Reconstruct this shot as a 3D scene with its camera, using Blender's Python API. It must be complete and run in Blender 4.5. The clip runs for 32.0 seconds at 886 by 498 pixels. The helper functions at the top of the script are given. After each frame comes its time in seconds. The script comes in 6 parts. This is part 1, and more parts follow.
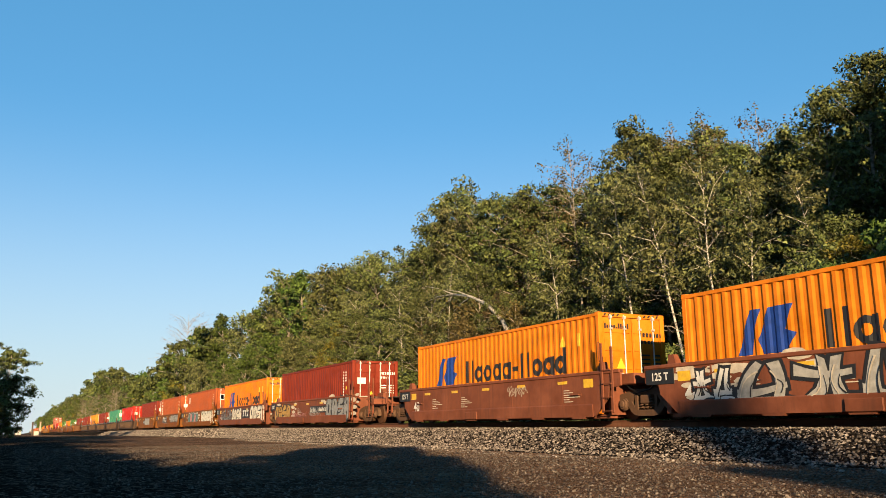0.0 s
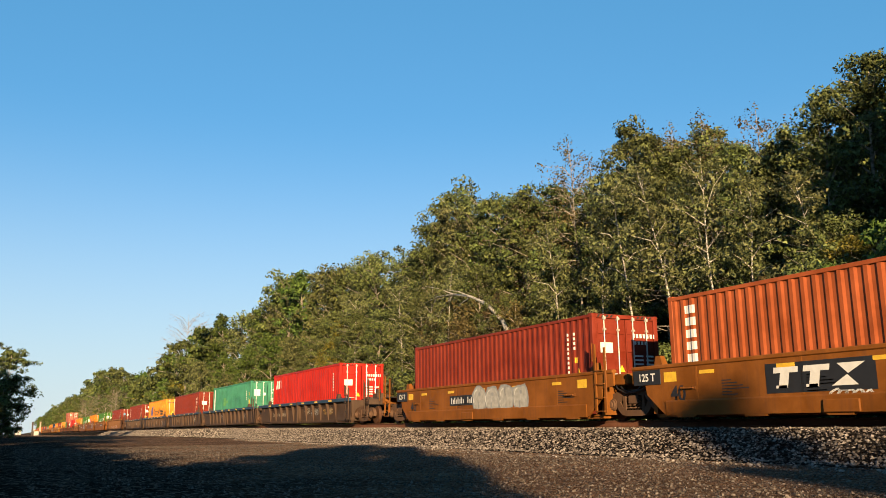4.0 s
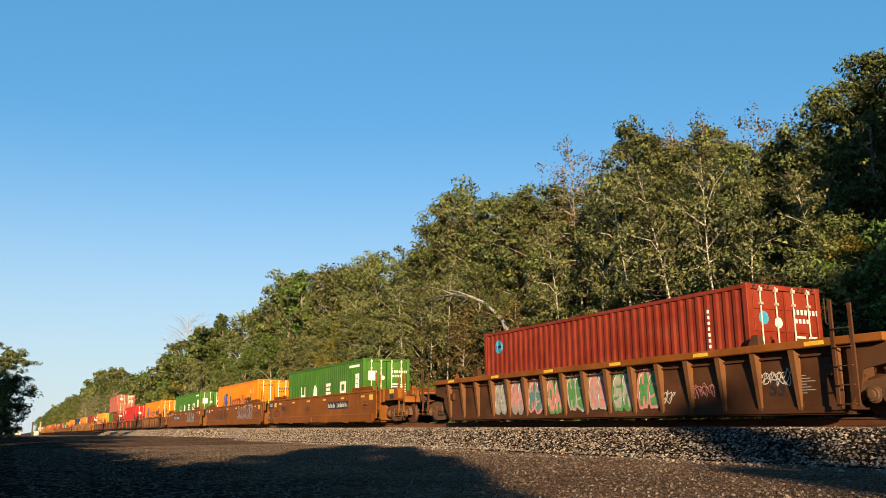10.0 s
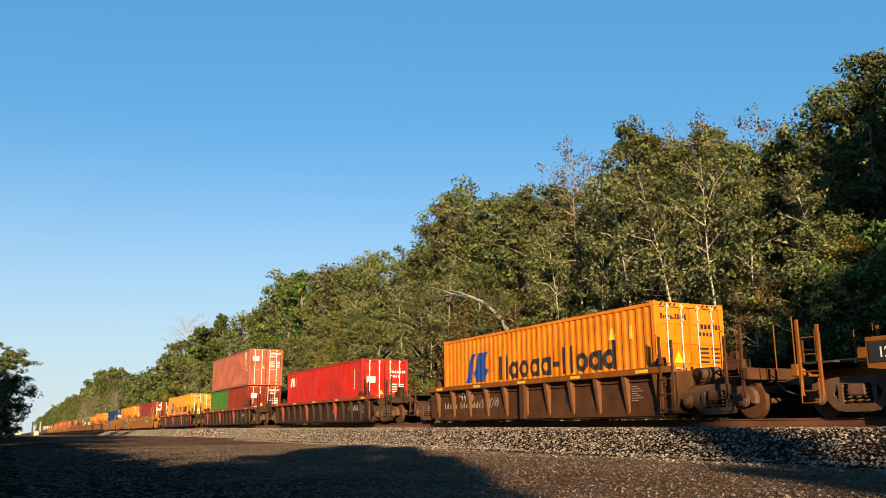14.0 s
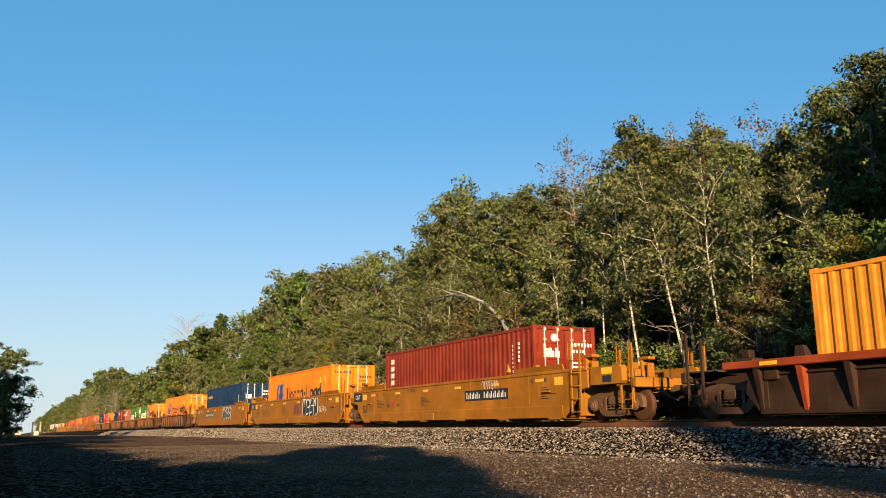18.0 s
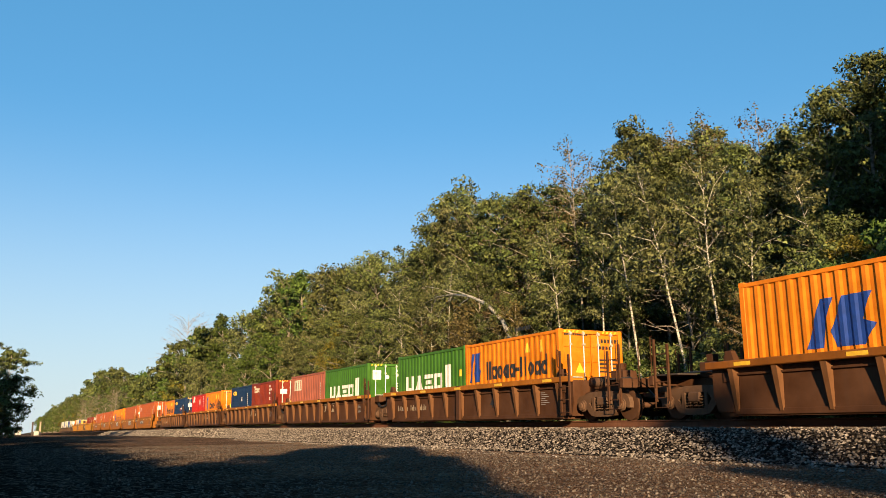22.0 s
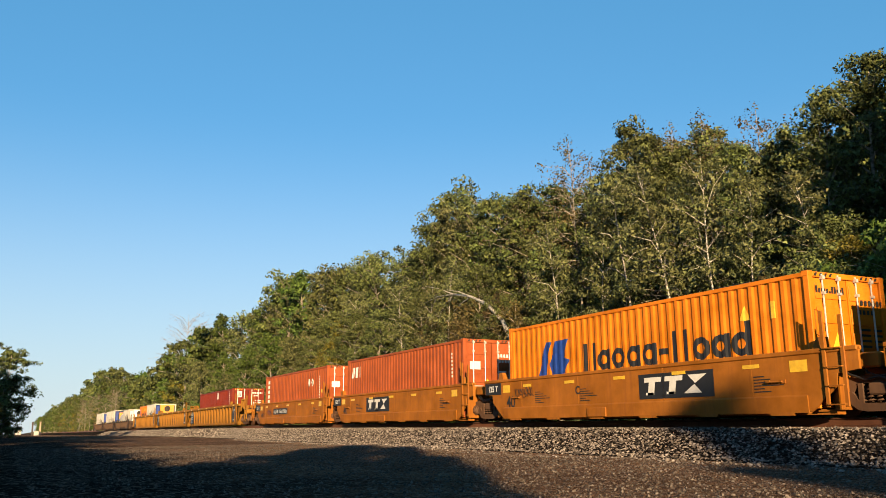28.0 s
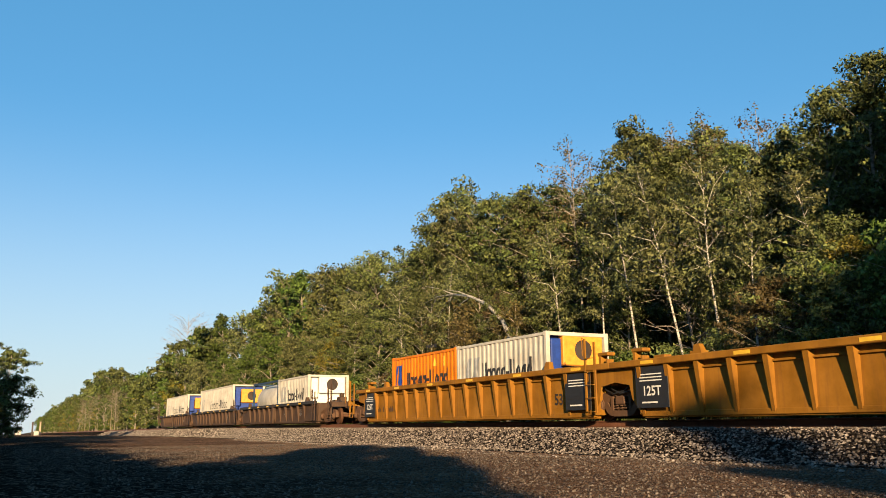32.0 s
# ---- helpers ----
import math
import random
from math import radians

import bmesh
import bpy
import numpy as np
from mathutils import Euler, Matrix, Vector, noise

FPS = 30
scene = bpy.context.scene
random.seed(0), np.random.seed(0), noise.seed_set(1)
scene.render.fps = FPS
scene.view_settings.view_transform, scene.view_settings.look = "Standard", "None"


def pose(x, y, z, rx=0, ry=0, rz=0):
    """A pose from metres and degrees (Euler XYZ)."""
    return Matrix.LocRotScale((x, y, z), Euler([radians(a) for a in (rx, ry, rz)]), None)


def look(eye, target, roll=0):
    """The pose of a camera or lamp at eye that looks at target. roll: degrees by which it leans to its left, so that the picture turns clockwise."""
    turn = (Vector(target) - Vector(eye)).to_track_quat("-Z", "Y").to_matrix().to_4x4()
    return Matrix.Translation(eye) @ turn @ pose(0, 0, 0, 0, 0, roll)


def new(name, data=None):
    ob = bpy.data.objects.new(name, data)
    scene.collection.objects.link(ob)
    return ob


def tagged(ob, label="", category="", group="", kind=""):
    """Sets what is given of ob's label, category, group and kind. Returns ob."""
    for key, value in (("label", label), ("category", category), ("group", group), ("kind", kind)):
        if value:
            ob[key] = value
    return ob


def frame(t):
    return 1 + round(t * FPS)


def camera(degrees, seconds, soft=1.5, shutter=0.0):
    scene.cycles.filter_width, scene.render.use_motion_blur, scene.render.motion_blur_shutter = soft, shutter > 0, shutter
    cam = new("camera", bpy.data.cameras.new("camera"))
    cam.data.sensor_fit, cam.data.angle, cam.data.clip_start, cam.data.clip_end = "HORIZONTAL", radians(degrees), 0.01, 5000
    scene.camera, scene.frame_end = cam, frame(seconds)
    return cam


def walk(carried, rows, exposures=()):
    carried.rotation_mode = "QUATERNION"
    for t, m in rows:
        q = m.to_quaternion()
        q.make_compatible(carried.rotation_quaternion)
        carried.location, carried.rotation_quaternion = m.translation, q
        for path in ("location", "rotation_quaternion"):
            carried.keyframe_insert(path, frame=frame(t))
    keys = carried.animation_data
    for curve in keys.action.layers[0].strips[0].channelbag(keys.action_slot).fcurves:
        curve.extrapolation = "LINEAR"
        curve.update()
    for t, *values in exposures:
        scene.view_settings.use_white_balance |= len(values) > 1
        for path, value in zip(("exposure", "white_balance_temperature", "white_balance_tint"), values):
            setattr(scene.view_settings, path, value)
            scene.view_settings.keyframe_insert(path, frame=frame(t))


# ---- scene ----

# ---------- camera: stands still beside the line ----------
EYE = 0.75                      # height of the lens over the gravel lot
RAIL = EYE + 0.087              # top of the rails
YC = 16.06                      # centre line of the track
cam = camera(55.64, 32.0, soft=0.7)
CAM_YAW, CAM_PITCH, CAM_ROLL = 63.07, 11.84, -0.45
_a, _b = radians(CAM_YAW), radians(CAM_PITCH)
_aim = Vector((-math.sin(_a) * math.cos(_b), math.cos(_a) * math.cos(_b), EYE + math.sin(_b)))
CAM_POSE = look((0, 0, EYE), _aim, CAM_ROLL)
walk(cam, [(0.0, CAM_POSE), (32.0, CAM_POSE)], exposures=[(0.0, 1.654, 6100, 8), (32.0, 1.654, 6100, 8)])

# ---------- sky and sun ----------
SUN_TO = Vector((0.917, -0.40, 0.207)).normalized()
SUN_EL = math.asin(SUN_TO.z)
SUN_AZ = math.atan2(SUN_TO.x, SUN_TO.y)
world = bpy.data.worlds.new("sky")
scene.world = world
world.use_nodes = True
_nt = world.node_tree
_sky = _nt.nodes.new("ShaderNodeTexSky")
_sky.sky_type, _sky.sun_disc = "NISHITA", False
_sky.sun_elevation, _sky.sun_rotation = SUN_EL, SUN_AZ
_sky.air_density, _sky.dust_density, _sky.ozone_density = 1.0, 0.0, 3.0
_haze = _nt.nodes.new("ShaderNodeMix")       # an even veil of blue air over the clear sky
_haze.data_type = "RGBA"
_haze.inputs[0].default_value = 0.42
_haze.inputs[7].default_value = (0.55, 2.97, 5.25, 1)
_nt.links.new(_sky.outputs[0], _haze.inputs[6])
_tc = _nt.nodes.new("ShaderNodeTexCoord")    # pale air low down, all the way round
_xyz = _nt.nodes.new("ShaderNodeSeparateXYZ")
_low = _nt.nodes.new("ShaderNodeMapRange")
_low.interpolation_type = "SMOOTHSTEP"
for _i, _v in ((1, -0.10), (2, 0.367), (3, 0.95), (4, 0.0)):
    _low.inputs[_i].default_value = _v
_pale = _nt.nodes.new("ShaderNodeMix")
_pale.data_type = "RGBA"
_pale.inputs[7].default_value = (4.5, 4.85, 4.85, 1)
_nt.links.new(_tc.outputs["Generated"], _xyz.inputs[0])
_nt.links.new(_xyz.outputs[2], _low.inputs[0])
_nt.links.new(_low.outputs[0], _pale.inputs[0])
_nt.links.new(_haze.outputs[2], _pale.inputs[6])
_nt.links.new(_pale.outputs[2], _nt.nodes["Background"].inputs[0])
_nt.nodes["Background"].inputs[1].default_value = 0.05
_sun = bpy.data.lights.new("sun", "SUN")
_sun.energy, _sun.angle, _sun.color = 5.0, radians(0.6), (1.0, 0.68, 0.35)
new("sun", _sun).matrix_world = look((0, 0, 60), Vector((0, 0, 60)) - SUN_TO)


# ---------- materials ----------
def nodes(name):
    m = bpy.data.materials.new(name)
    m.use_nodes = True
    nt = m.node_tree
    return m, nt, nt.nodes["Principled BSDF"]


def mixer(nt, fac, a, b, blend="MIX"):
    n = nt.nodes.new("ShaderNodeMix")
    n.data_type, n.blend_type = "RGBA", blend
    for sock, val in ((n.inputs[0], fac), (n.inputs[6], a), (n.inputs[7], b)):
        if isinstance(val, (int, float)):
            sock.default_value = val
        elif isinstance(val, (tuple, list)):
            sock.default_value = (*val, 1)
        else:
            nt.links.new(val, sock)
    return n.outputs[2]


def noise_tex(nt, scale, detail=4, rough=0.6, stretch=(1, 1, 1), space="Object"):
    tc = nt.nodes.new("ShaderNodeTexCoord")
    mp = nt.nodes.new("ShaderNodeMapping")
    mp.inputs["Scale"].default_value = stretch
    nt.links.new(tc.outputs[space], mp.inputs[0])
    n = nt.nodes.new("ShaderNodeTexNoise")
    n.inputs["Scale"].default_value, n.inputs["Detail"].default_value, n.inputs["Roughness"].default_value = scale, detail, rough
    nt.links.new(mp.outputs[0], n.inputs["Vector"])
    return n.outputs["Fac"]


def ramp(nt, fac, lo, hi, a=0.0, b=1.0):
    n = nt.nodes.new("ShaderNodeMapRange")
    n.inputs[1].default_value, n.inputs[2].default_value = lo, hi
    n.inputs[3].default_value, n.inputs[4].default_value = a, b
    nt.links.new(fac, n.inputs[0])
    return n.outputs[0]


def bump(nt, bsdf, height, strength=0.3, dist=0.01):
    n = nt.nodes.new("ShaderNodeBump")
    n.inputs["Strength"].default_value, n.inputs["Distance"].default_value = strength, dist
    nt.links.new(height, n.inputs["Height"])
    nt.links.new(n.outputs[0], bsdf.inputs["Normal"])


def paint(name, col, dirt=(0.09, 0.05, 0.03), wear=0.35, rough=0.5, streak=0.5, metal=0.0):
    """Weathered sheet-metal paint: cloudy fading, rust specks and vertical run marks."""
    m, nt, bs = nodes(name)
    col, dirt = tuple(c * 0.51 for c in col), tuple(c * 0.68 for c in dirt)
    cloud = noise_tex(nt, 0.9, 5, 0.65)
    speck = noise_tex(nt, 14, 5, 0.7)
    runs = noise_tex(nt, 2.2, 4, 0.6, (3.0, 3.0, 0.22))
    pale = tuple(min(1, c * 1.28 + 0.006) for c in col)
    deep = tuple(c * 0.78 for c in col)
    c1 = mixer(nt, ramp(nt, cloud, 0.35, 0.68), deep, pale)
    c2 = mixer(nt, ramp(nt, runs, 0.5, 0.8, 0, streak), c1, dirt)
    c3 = mixer(nt, ramp(nt, speck, 0.62, 0.74, 0, wear), c2, dirt)
    nt.links.new(c3, bs.inputs["Base Color"])
    nt.links.new(ramp(nt, cloud, 0.3, 0.7, rough - 0.1, rough + 0.18), bs.inputs["Roughness"])
    bs.inputs["Metallic"].default_value = metal
    bs.inputs["Specular IOR Level"].default_value = 0.10
    bump(nt, bs, speck, 0.15, 0.004)
    return m


def plain(name, col, rough=0.6, metal=0.0, vary=0.25, scale=6):
    m, nt, bs = nodes(name)
    col = tuple(c * 0.62 for c in col)
    n = noise_tex(nt, scale, 4)
    nt.links.new(mixer(nt, ramp(nt, n, 0.3, 0.7), tuple(c * (1 - vary) for c in col), tuple(min(1, c * (1 + vary)) for c in col)), bs.inputs["Base Color"])
    bs.inputs["Roughness"].default_value, bs.inputs["Metallic"].default_value = rough, metal
    bump(nt, bs, n, 0.1, 0.004)
    return m


def gravel(name, a, b, c, scale, fleck=0.35, second=None):
    """Crushed stone: browns or greys in cells, with patches of fines. second: two dark gravel tones near the camera,
    deepened further to stand for shade.
    """
    m, nt, bs = nodes(name)
    a, b, c = (tuple(v * 0.70 for v in k) for k in (a, b, c))
    tc = nt.nodes.new("ShaderNodeTexCoord")
    vo = nt.nodes.new("ShaderNodeTexVoronoi")
    vo.inputs["Scale"].default_value = scale
    nt.links.new(tc.outputs["Object"], vo.inputs["Vector"])
    big = noise_tex(nt, 0.35, 5, 0.6)
    fine = noise_tex(nt, scale * 1.7, 4, 0.7)
    sep = nt.nodes.new("ShaderNodeSeparateColor")
    nt.links.new(vo.outputs["Color"], sep.inputs[0])
    c1 = mixer(nt, ramp(nt, big, 0.38, 0.62), a, b)
    # towards the camera the gravel darkens, part of its shade put into colour
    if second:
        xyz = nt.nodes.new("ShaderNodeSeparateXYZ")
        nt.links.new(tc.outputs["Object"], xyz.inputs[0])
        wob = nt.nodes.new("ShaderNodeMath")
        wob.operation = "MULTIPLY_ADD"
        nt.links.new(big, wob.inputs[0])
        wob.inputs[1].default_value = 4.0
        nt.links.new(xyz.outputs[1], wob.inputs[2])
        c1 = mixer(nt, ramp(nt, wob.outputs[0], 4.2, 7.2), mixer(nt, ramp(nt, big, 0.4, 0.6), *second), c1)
    c2 = mixer(nt, ramp(nt, sep.outputs[0], 0.72, 0.95, 0, fleck * 2), c1, c)
    c3 = mixer(nt, ramp(nt, fine, 0.44, 0.32, 0, 0.75), c2, tuple(x * 0.2 for x in a))
    grit = nt.nodes.new("ShaderNodeTexVoronoi")
    grit.inputs["Scale"].default_value = scale * 2.3
    nt.links.new(tc.outputs["Object"], grit.inputs["Vector"])
    one = nt.nodes.new("ShaderNodeSeparateColor")
    nt.links.new(grit.outputs["Color"], one.inputs[0])
    tone = nt.nodes.new("ShaderNodeCombineColor")
    for k in range(3):
        nt.links.new(ramp(nt, one.outputs[1], 0.0, 1.0, 0.35, 1.65), tone.inputs[k])
    c3 = mixer(nt, 1.0, c3, tone.outputs[0], "MULTIPLY")
    nt.links.new(c3, bs.inputs["Base Color"])
    bs.inputs["Roughness"].default_value = 0.95
    bs.inputs["Specular IOR Level"].default_value = 0.0
    add = nt.nodes.new("ShaderNodeMath")
    add.operation = "SUBTRACT"
    nt.links.new(fine, add.inputs[0])
    nt.links.new(vo.outputs["Distance"], add.inputs[1])
    bump(nt, bs, add.outputs[0], 1.0, 0.12)
    return m


def stone_mat(name, cols, rough=0.9):
    m, nt, bs = nodes(name)
    g = nt.nodes.new("ShaderNodeNewGeometry")
    cr = nt.nodes.new("ShaderNodeValToRGB")
    cr.color_ramp.interpolation = "LINEAR"
    for i, c in enumerate(cols):
        e = cr.color_ramp.elements[i] if i < 2 else cr.color_ramp.elements.new(0.5)
        e.position = i / (len(cols) - 1)
        e.color = (*(v * 0.72 for v in c), 1)
    nt.links.new(g.outputs["Random Per Island"], cr.inputs[0])
    n = noise_tex(nt, 25, 4)
    nt.links.new(mixer(nt, ramp(nt, n, 0.3, 0.7, 0, 0.5), cr.outputs[0], (0.10, 0.08, 0.065)), bs.inputs["Base Color"])
    bs.inputs["Roughness"].default_value = rough
    bs.inputs["Specular IOR Level"].default_value = 0.05
    return m


def leaf_mat(name, dark, light, odd, odd_part=0.12, see_through=0.10):
    """Leaves that differ one by one and tree by tree; a part of the sun passes through."""
    m, nt, bs = nodes(name)
    g = nt.nodes.new("ShaderNodeNewGeometry")
    oi = nt.nodes.new("ShaderNodeObjectInfo")
    base = mixer(nt, g.outputs["Random Per Island"], dark, light)
    patch = noise_tex(nt, 0.45, 3)
    c = mixer(nt, ramp(nt, patch, 0.6, 0.78, 0, odd_part * 2.6), base, odd)
    hs = nt.nodes.new("ShaderNodeHueSaturation")
    nt.links.new(ramp(nt, oi.outputs["Random"], 0, 1, 0.500, 0.526), hs.inputs["Hue"])
    nt.links.new(ramp(nt, oi.outputs["Random"], 0, 1, 0.54, 0.90), hs.inputs["Value"])
    nt.links.new(c, hs.inputs["Color"])
    nt.links.new(hs.outputs[0], bs.inputs["Base Color"])
    bs.inputs["Roughness"].default_value = 0.55
    bs.inputs["Specular IOR Level"].default_value = 0.15
    tr = nt.nodes.new("ShaderNodeBsdfTranslucent")
    nt.links.new(hs.outputs[0], tr.inputs[0])
    mx = nt.nodes.new("ShaderNodeMixShader")
    mx.inputs[0].default_value = see_through
    nt.links.new(bs.outputs[0], mx.inputs[1])
    nt.links.new(tr.outputs[0], mx.inputs[2])
    nt.links.new(mx.outputs[0], nt.nodes["Material Output"].inputs[0])
    return m


def bark_mat(name, pale, dark, lo=0.45, hi=0.6, stretch=(2, 2, 6)):
    m, nt, bs = nodes(name)
    n = noise_tex(nt, 3, 5, 0.7, stretch)
    nt.links.new(mixer(nt, ramp(nt, n, lo, hi), pale, dark), bs.inputs["Base Color"])
    bs.inputs["Roughness"].default_value = 0.85
    bump(nt, bs, n, 0.5, 0.02)
    return m


M = {}
# second tones near black: the lot's shade is partly in its colour
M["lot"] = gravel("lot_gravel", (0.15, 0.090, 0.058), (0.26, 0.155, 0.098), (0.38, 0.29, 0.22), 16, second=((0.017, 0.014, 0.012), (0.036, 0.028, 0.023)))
# bed far darker than its stones: shade of the gaps put into colour
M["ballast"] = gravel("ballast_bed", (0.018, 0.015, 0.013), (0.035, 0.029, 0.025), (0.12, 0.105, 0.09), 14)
M["stone"] = stone_mat("ballast_stone", [(0.04, 0.034, 0.030), (0.165, 0.140, 0.125), (0.44, 0.388, 0.350)])
M["pebble"] = stone_mat("pebbles", [(0.028, 0.024, 0.021), (0.10, 0.081, 0.068), (0.24, 0.205, 0.178)])
M["rail"] = paint("rail_steel", (0.19, 0.082, 0.048), (0.05, 0.03, 0.022), 0.5, 0.6)
M["rail_top"] = plain("rail_head", (0.42, 0.38, 0.35), 0.3, 0.9)
M["tie"] = plain("creosoted_wood", (0.075, 0.055, 0.042), 0.9, 0, 0.4, 9)
M["steel"] = paint("dark_steel", (0.055, 0.045, 0.04), (0.12, 0.06, 0.035), 0.5, 0.6)
M["rust"] = paint("rusty_cast_steel", (0.16, 0.088, 0.052), (0.05, 0.035, 0.03), 0.6, 0.7)
M["wheel"] = paint("wheel_steel", (0.14, 0.066, 0.036), (0.06, 0.04, 0.03), 0.4, 0.5, metal=0.3)
M["galv"] = plain("galvanised_rod", (0.62, 0.60, 0.56), 0.45, 0.3)
M["white"] = plain("white_marking", (0.80, 0.79, 0.75), 0.6, 0, 0.1)
M["black"] = plain("black_marking", (0.016, 0.016, 0.018), 0.55, 0, 0.2)
M["grey"] = plain("grey_marking", (0.30, 0.31, 0.32), 0.6)
M["navy"] = plain("blue_marking", (0.012, 0.05, 0.30), 0.5)
M["yellow"] = plain("reflector_yellow", (0.85, 0.52, 0.03), 0.4)
M["amber"] = plain("amber_marking", (0.80, 0.33, 0.03), 0.5)
M["redmark"] = plain("red_marking", (0.45, 0.03, 0.025), 0.5)
M["teal"] = plain("teal_spray", (0.10, 0.25, 0.26), 0.6)
M["pink"] = plain("pink_spray", (0.62, 0.28, 0.27), 0.6)
M["silver"] = plain("silver_spray", (0.42, 0.41, 0.38), 0.55)
M["dusty"] = plain("faded_tan_marking", (0.42, 0.33, 0.23), 0.7)
M["chalk"] = plain("chalk_white_spray", (0.85, 0.80, 0.68), 0.6)
M["cream"] = plain("cream_spray", (0.66, 0.58, 0.46), 0.6)
M["lime"] = plain("green_spray", (0.10, 0.30, 0.09), 0.6)
M["maroon"] = plain("maroon_spray", (0.17, 0.03, 0.028), 0.6)
M["dull_yellow"] = plain("yellow_spray", (0.50, 0.30, 0.07), 0.6)
M["skyblue"] = plain("blue_emblem", (0.05, 0.30, 0.55), 0.5)

BOX = {  # container paints
    "orange": paint("orange_container", (0.86, 0.248, 0.006), (0.34, 0.10, 0.03), 0.2, 0.45, 0.2),
    "yellow": paint("pale_orange_container", (0.86, 0.325, 0.025), (0.37, 0.14, 0.04), 0.2, 0.5, 0.2),
    "brown": paint("brick_red_container", (0.255, 0.035, 0.015), (0.12, 0.03, 0.02), 0.25, 0.5, 0.25),
    "rust": paint("rust_orange_container", (0.43, 0.102, 0.028), (0.25, 0.07, 0.03), 0.25, 0.5, 0.3),
    "red": paint("bright_red_container", (0.522, 0.023, 0.012), (0.20, 0.03, 0.02), 0.2, 0.45, 0.2),
    "mint": paint("mint_green_container", (0.072, 0.306, 0.191), (0.09, 0.15, 0.10), 0.25, 0.5, 0.25),
    "green": paint("leaf_green_container", (0.066, 0.195, 0.022), (0.03, 0.09, 0.03), 0.2, 0.5, 0.25),
    "navy": paint("dark_blue_container", (0.010, 0.036, 0.110), (0.03, 0.04, 0.06), 0.2, 0.5, 0.25),
    "salmon": paint("salmon_container", (0.440, 0.136, 0.088), (0.25, 0.10, 0.07), 0.25, 0.55, 0.3),
    "white": paint("white_reefer", (0.66, 0.63, 0.56), (0.30, 0.24, 0.18), 0.2, 0.5, 0.3),
}
BODY = {  # well car paints
    "oxide": paint("oxide_brown_car", (0.265, 0.086, 0.044), (0.08, 0.04, 0.028), 0.5, 0.6, 0.5),
    "umber": paint("orange_brown_car", (0.28, 0.094, 0.011), (0.10, 0.045, 0.025), 0.5, 0.6, 0.5),
    "tan": paint("tan_car", (0.41, 0.165, 0.010), (0.17, 0.075, 0.02), 0.45, 0.6, 0.5),
    "ochre": paint("ochre_car", (0.36, 0.160, 0.013), (0.12, 0.05, 0.022), 0.45, 0.6, 0.5),
    "amber": paint("amber_brown_car", (0.43, 0.150, 0.013), (0.17, 0.055, 0.022), 0.45, 0.6, 0.45),
    "soot": paint("soot_brown_car", (0.088, 0.054, 0.036), (0.15, 0.085, 0.055), 0.4, 0.65, 0.5),
    "umbra": paint("dark_umber_car", (0.046, 0.025, 0.016), (0.07, 0.035, 0.02), 0.4, 0.65, 0.5),
    # cocoa is lowered to hold the walls' shade; clay is its lighter rib tone
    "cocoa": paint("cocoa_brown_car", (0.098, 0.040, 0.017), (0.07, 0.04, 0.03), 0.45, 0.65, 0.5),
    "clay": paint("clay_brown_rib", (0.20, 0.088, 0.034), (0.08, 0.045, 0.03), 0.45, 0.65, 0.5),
    "blue": paint("blue_chord", (0.035, 0.075, 0.14), (0.07, 0.06, 0.055), 0.5, 0.55, 0.4),
    "red": paint("red_chord", (0.36, 0.062, 0.016), (0.10, 0.04, 0.03), 0.5, 0.55, 0.4),
    "coal": paint("coal_grey_car", (0.040, 0.040, 0.045), (0.11, 0.08, 0.06), 0.4, 0.6, 0.5),
}
LEAF = [
    leaf_mat("leaf_deep", (0.016, 0.022, 0.009), (0.160, 0.180, 0.050), (0.16, 0.13, 0.04)),
    leaf_mat("leaf_mid", (0.020, 0.027, 0.010), (0.205, 0.220, 0.064), (0.20, 0.155, 0.046), 0.14),
    leaf_mat("leaf_birch", (0.028, 0.034, 0.014), (0.215, 0.215, 0.080), (0.22, 0.17, 0.065), 0.16, 0.15),
    leaf_mat("leaf_gold", (0.07, 0.062, 0.010), (0.23, 0.18, 0.030), (0.21, 0.11, 0.03), 0.2, 0.18),
    leaf_mat("leaf_russet", (0.035, 0.028, 0.012), (0.145, 0.10, 0.040), (0.15, 0.075, 0.032), 0.2, 0.18),
    leaf_mat("leaf_bright", (0.028, 0.048, 0.009), (0.135, 0.175, 0.034), (0.19, 0.17, 0.03), 0.15, 0.16),
]
M["bark"] = bark_mat("grey_bark", (0.24, 0.21, 0.175), (0.09, 0.075, 0.06))
M["birch"] = bark_mat("white_birch_bark", (0.34, 0.32, 0.28), (0.06, 0.052, 0.044), 0.46, 0.60)
M["dead"] = bark_mat("bleached_wood", (0.24, 0.205, 0.17), (0.10, 0.085, 0.07))
M["grass"] = leaf_mat("dry_grass", (0.07, 0.07, 0.02), (0.20, 0.17, 0.06), (0.25, 0.18, 0.07), 0.2, 0.3)
M["floor"] = gravel("forest_floor", (0.045, 0.04, 0.02), (0.075, 0.06, 0.03), (0.10, 0.08, 0.04), 3)


# ---------- mesh helpers ----------
def mesh(name, verts, faces, mat, smooth=False):
    me = bpy.data.meshes.new(name)
    me.from_pydata([tuple(v) for v in verts], [], faces)
    me.materials.append(mat)
    if smooth:
        me.polygons.foreach_set("use_smooth", [True] * len(me.polygons))
    return me


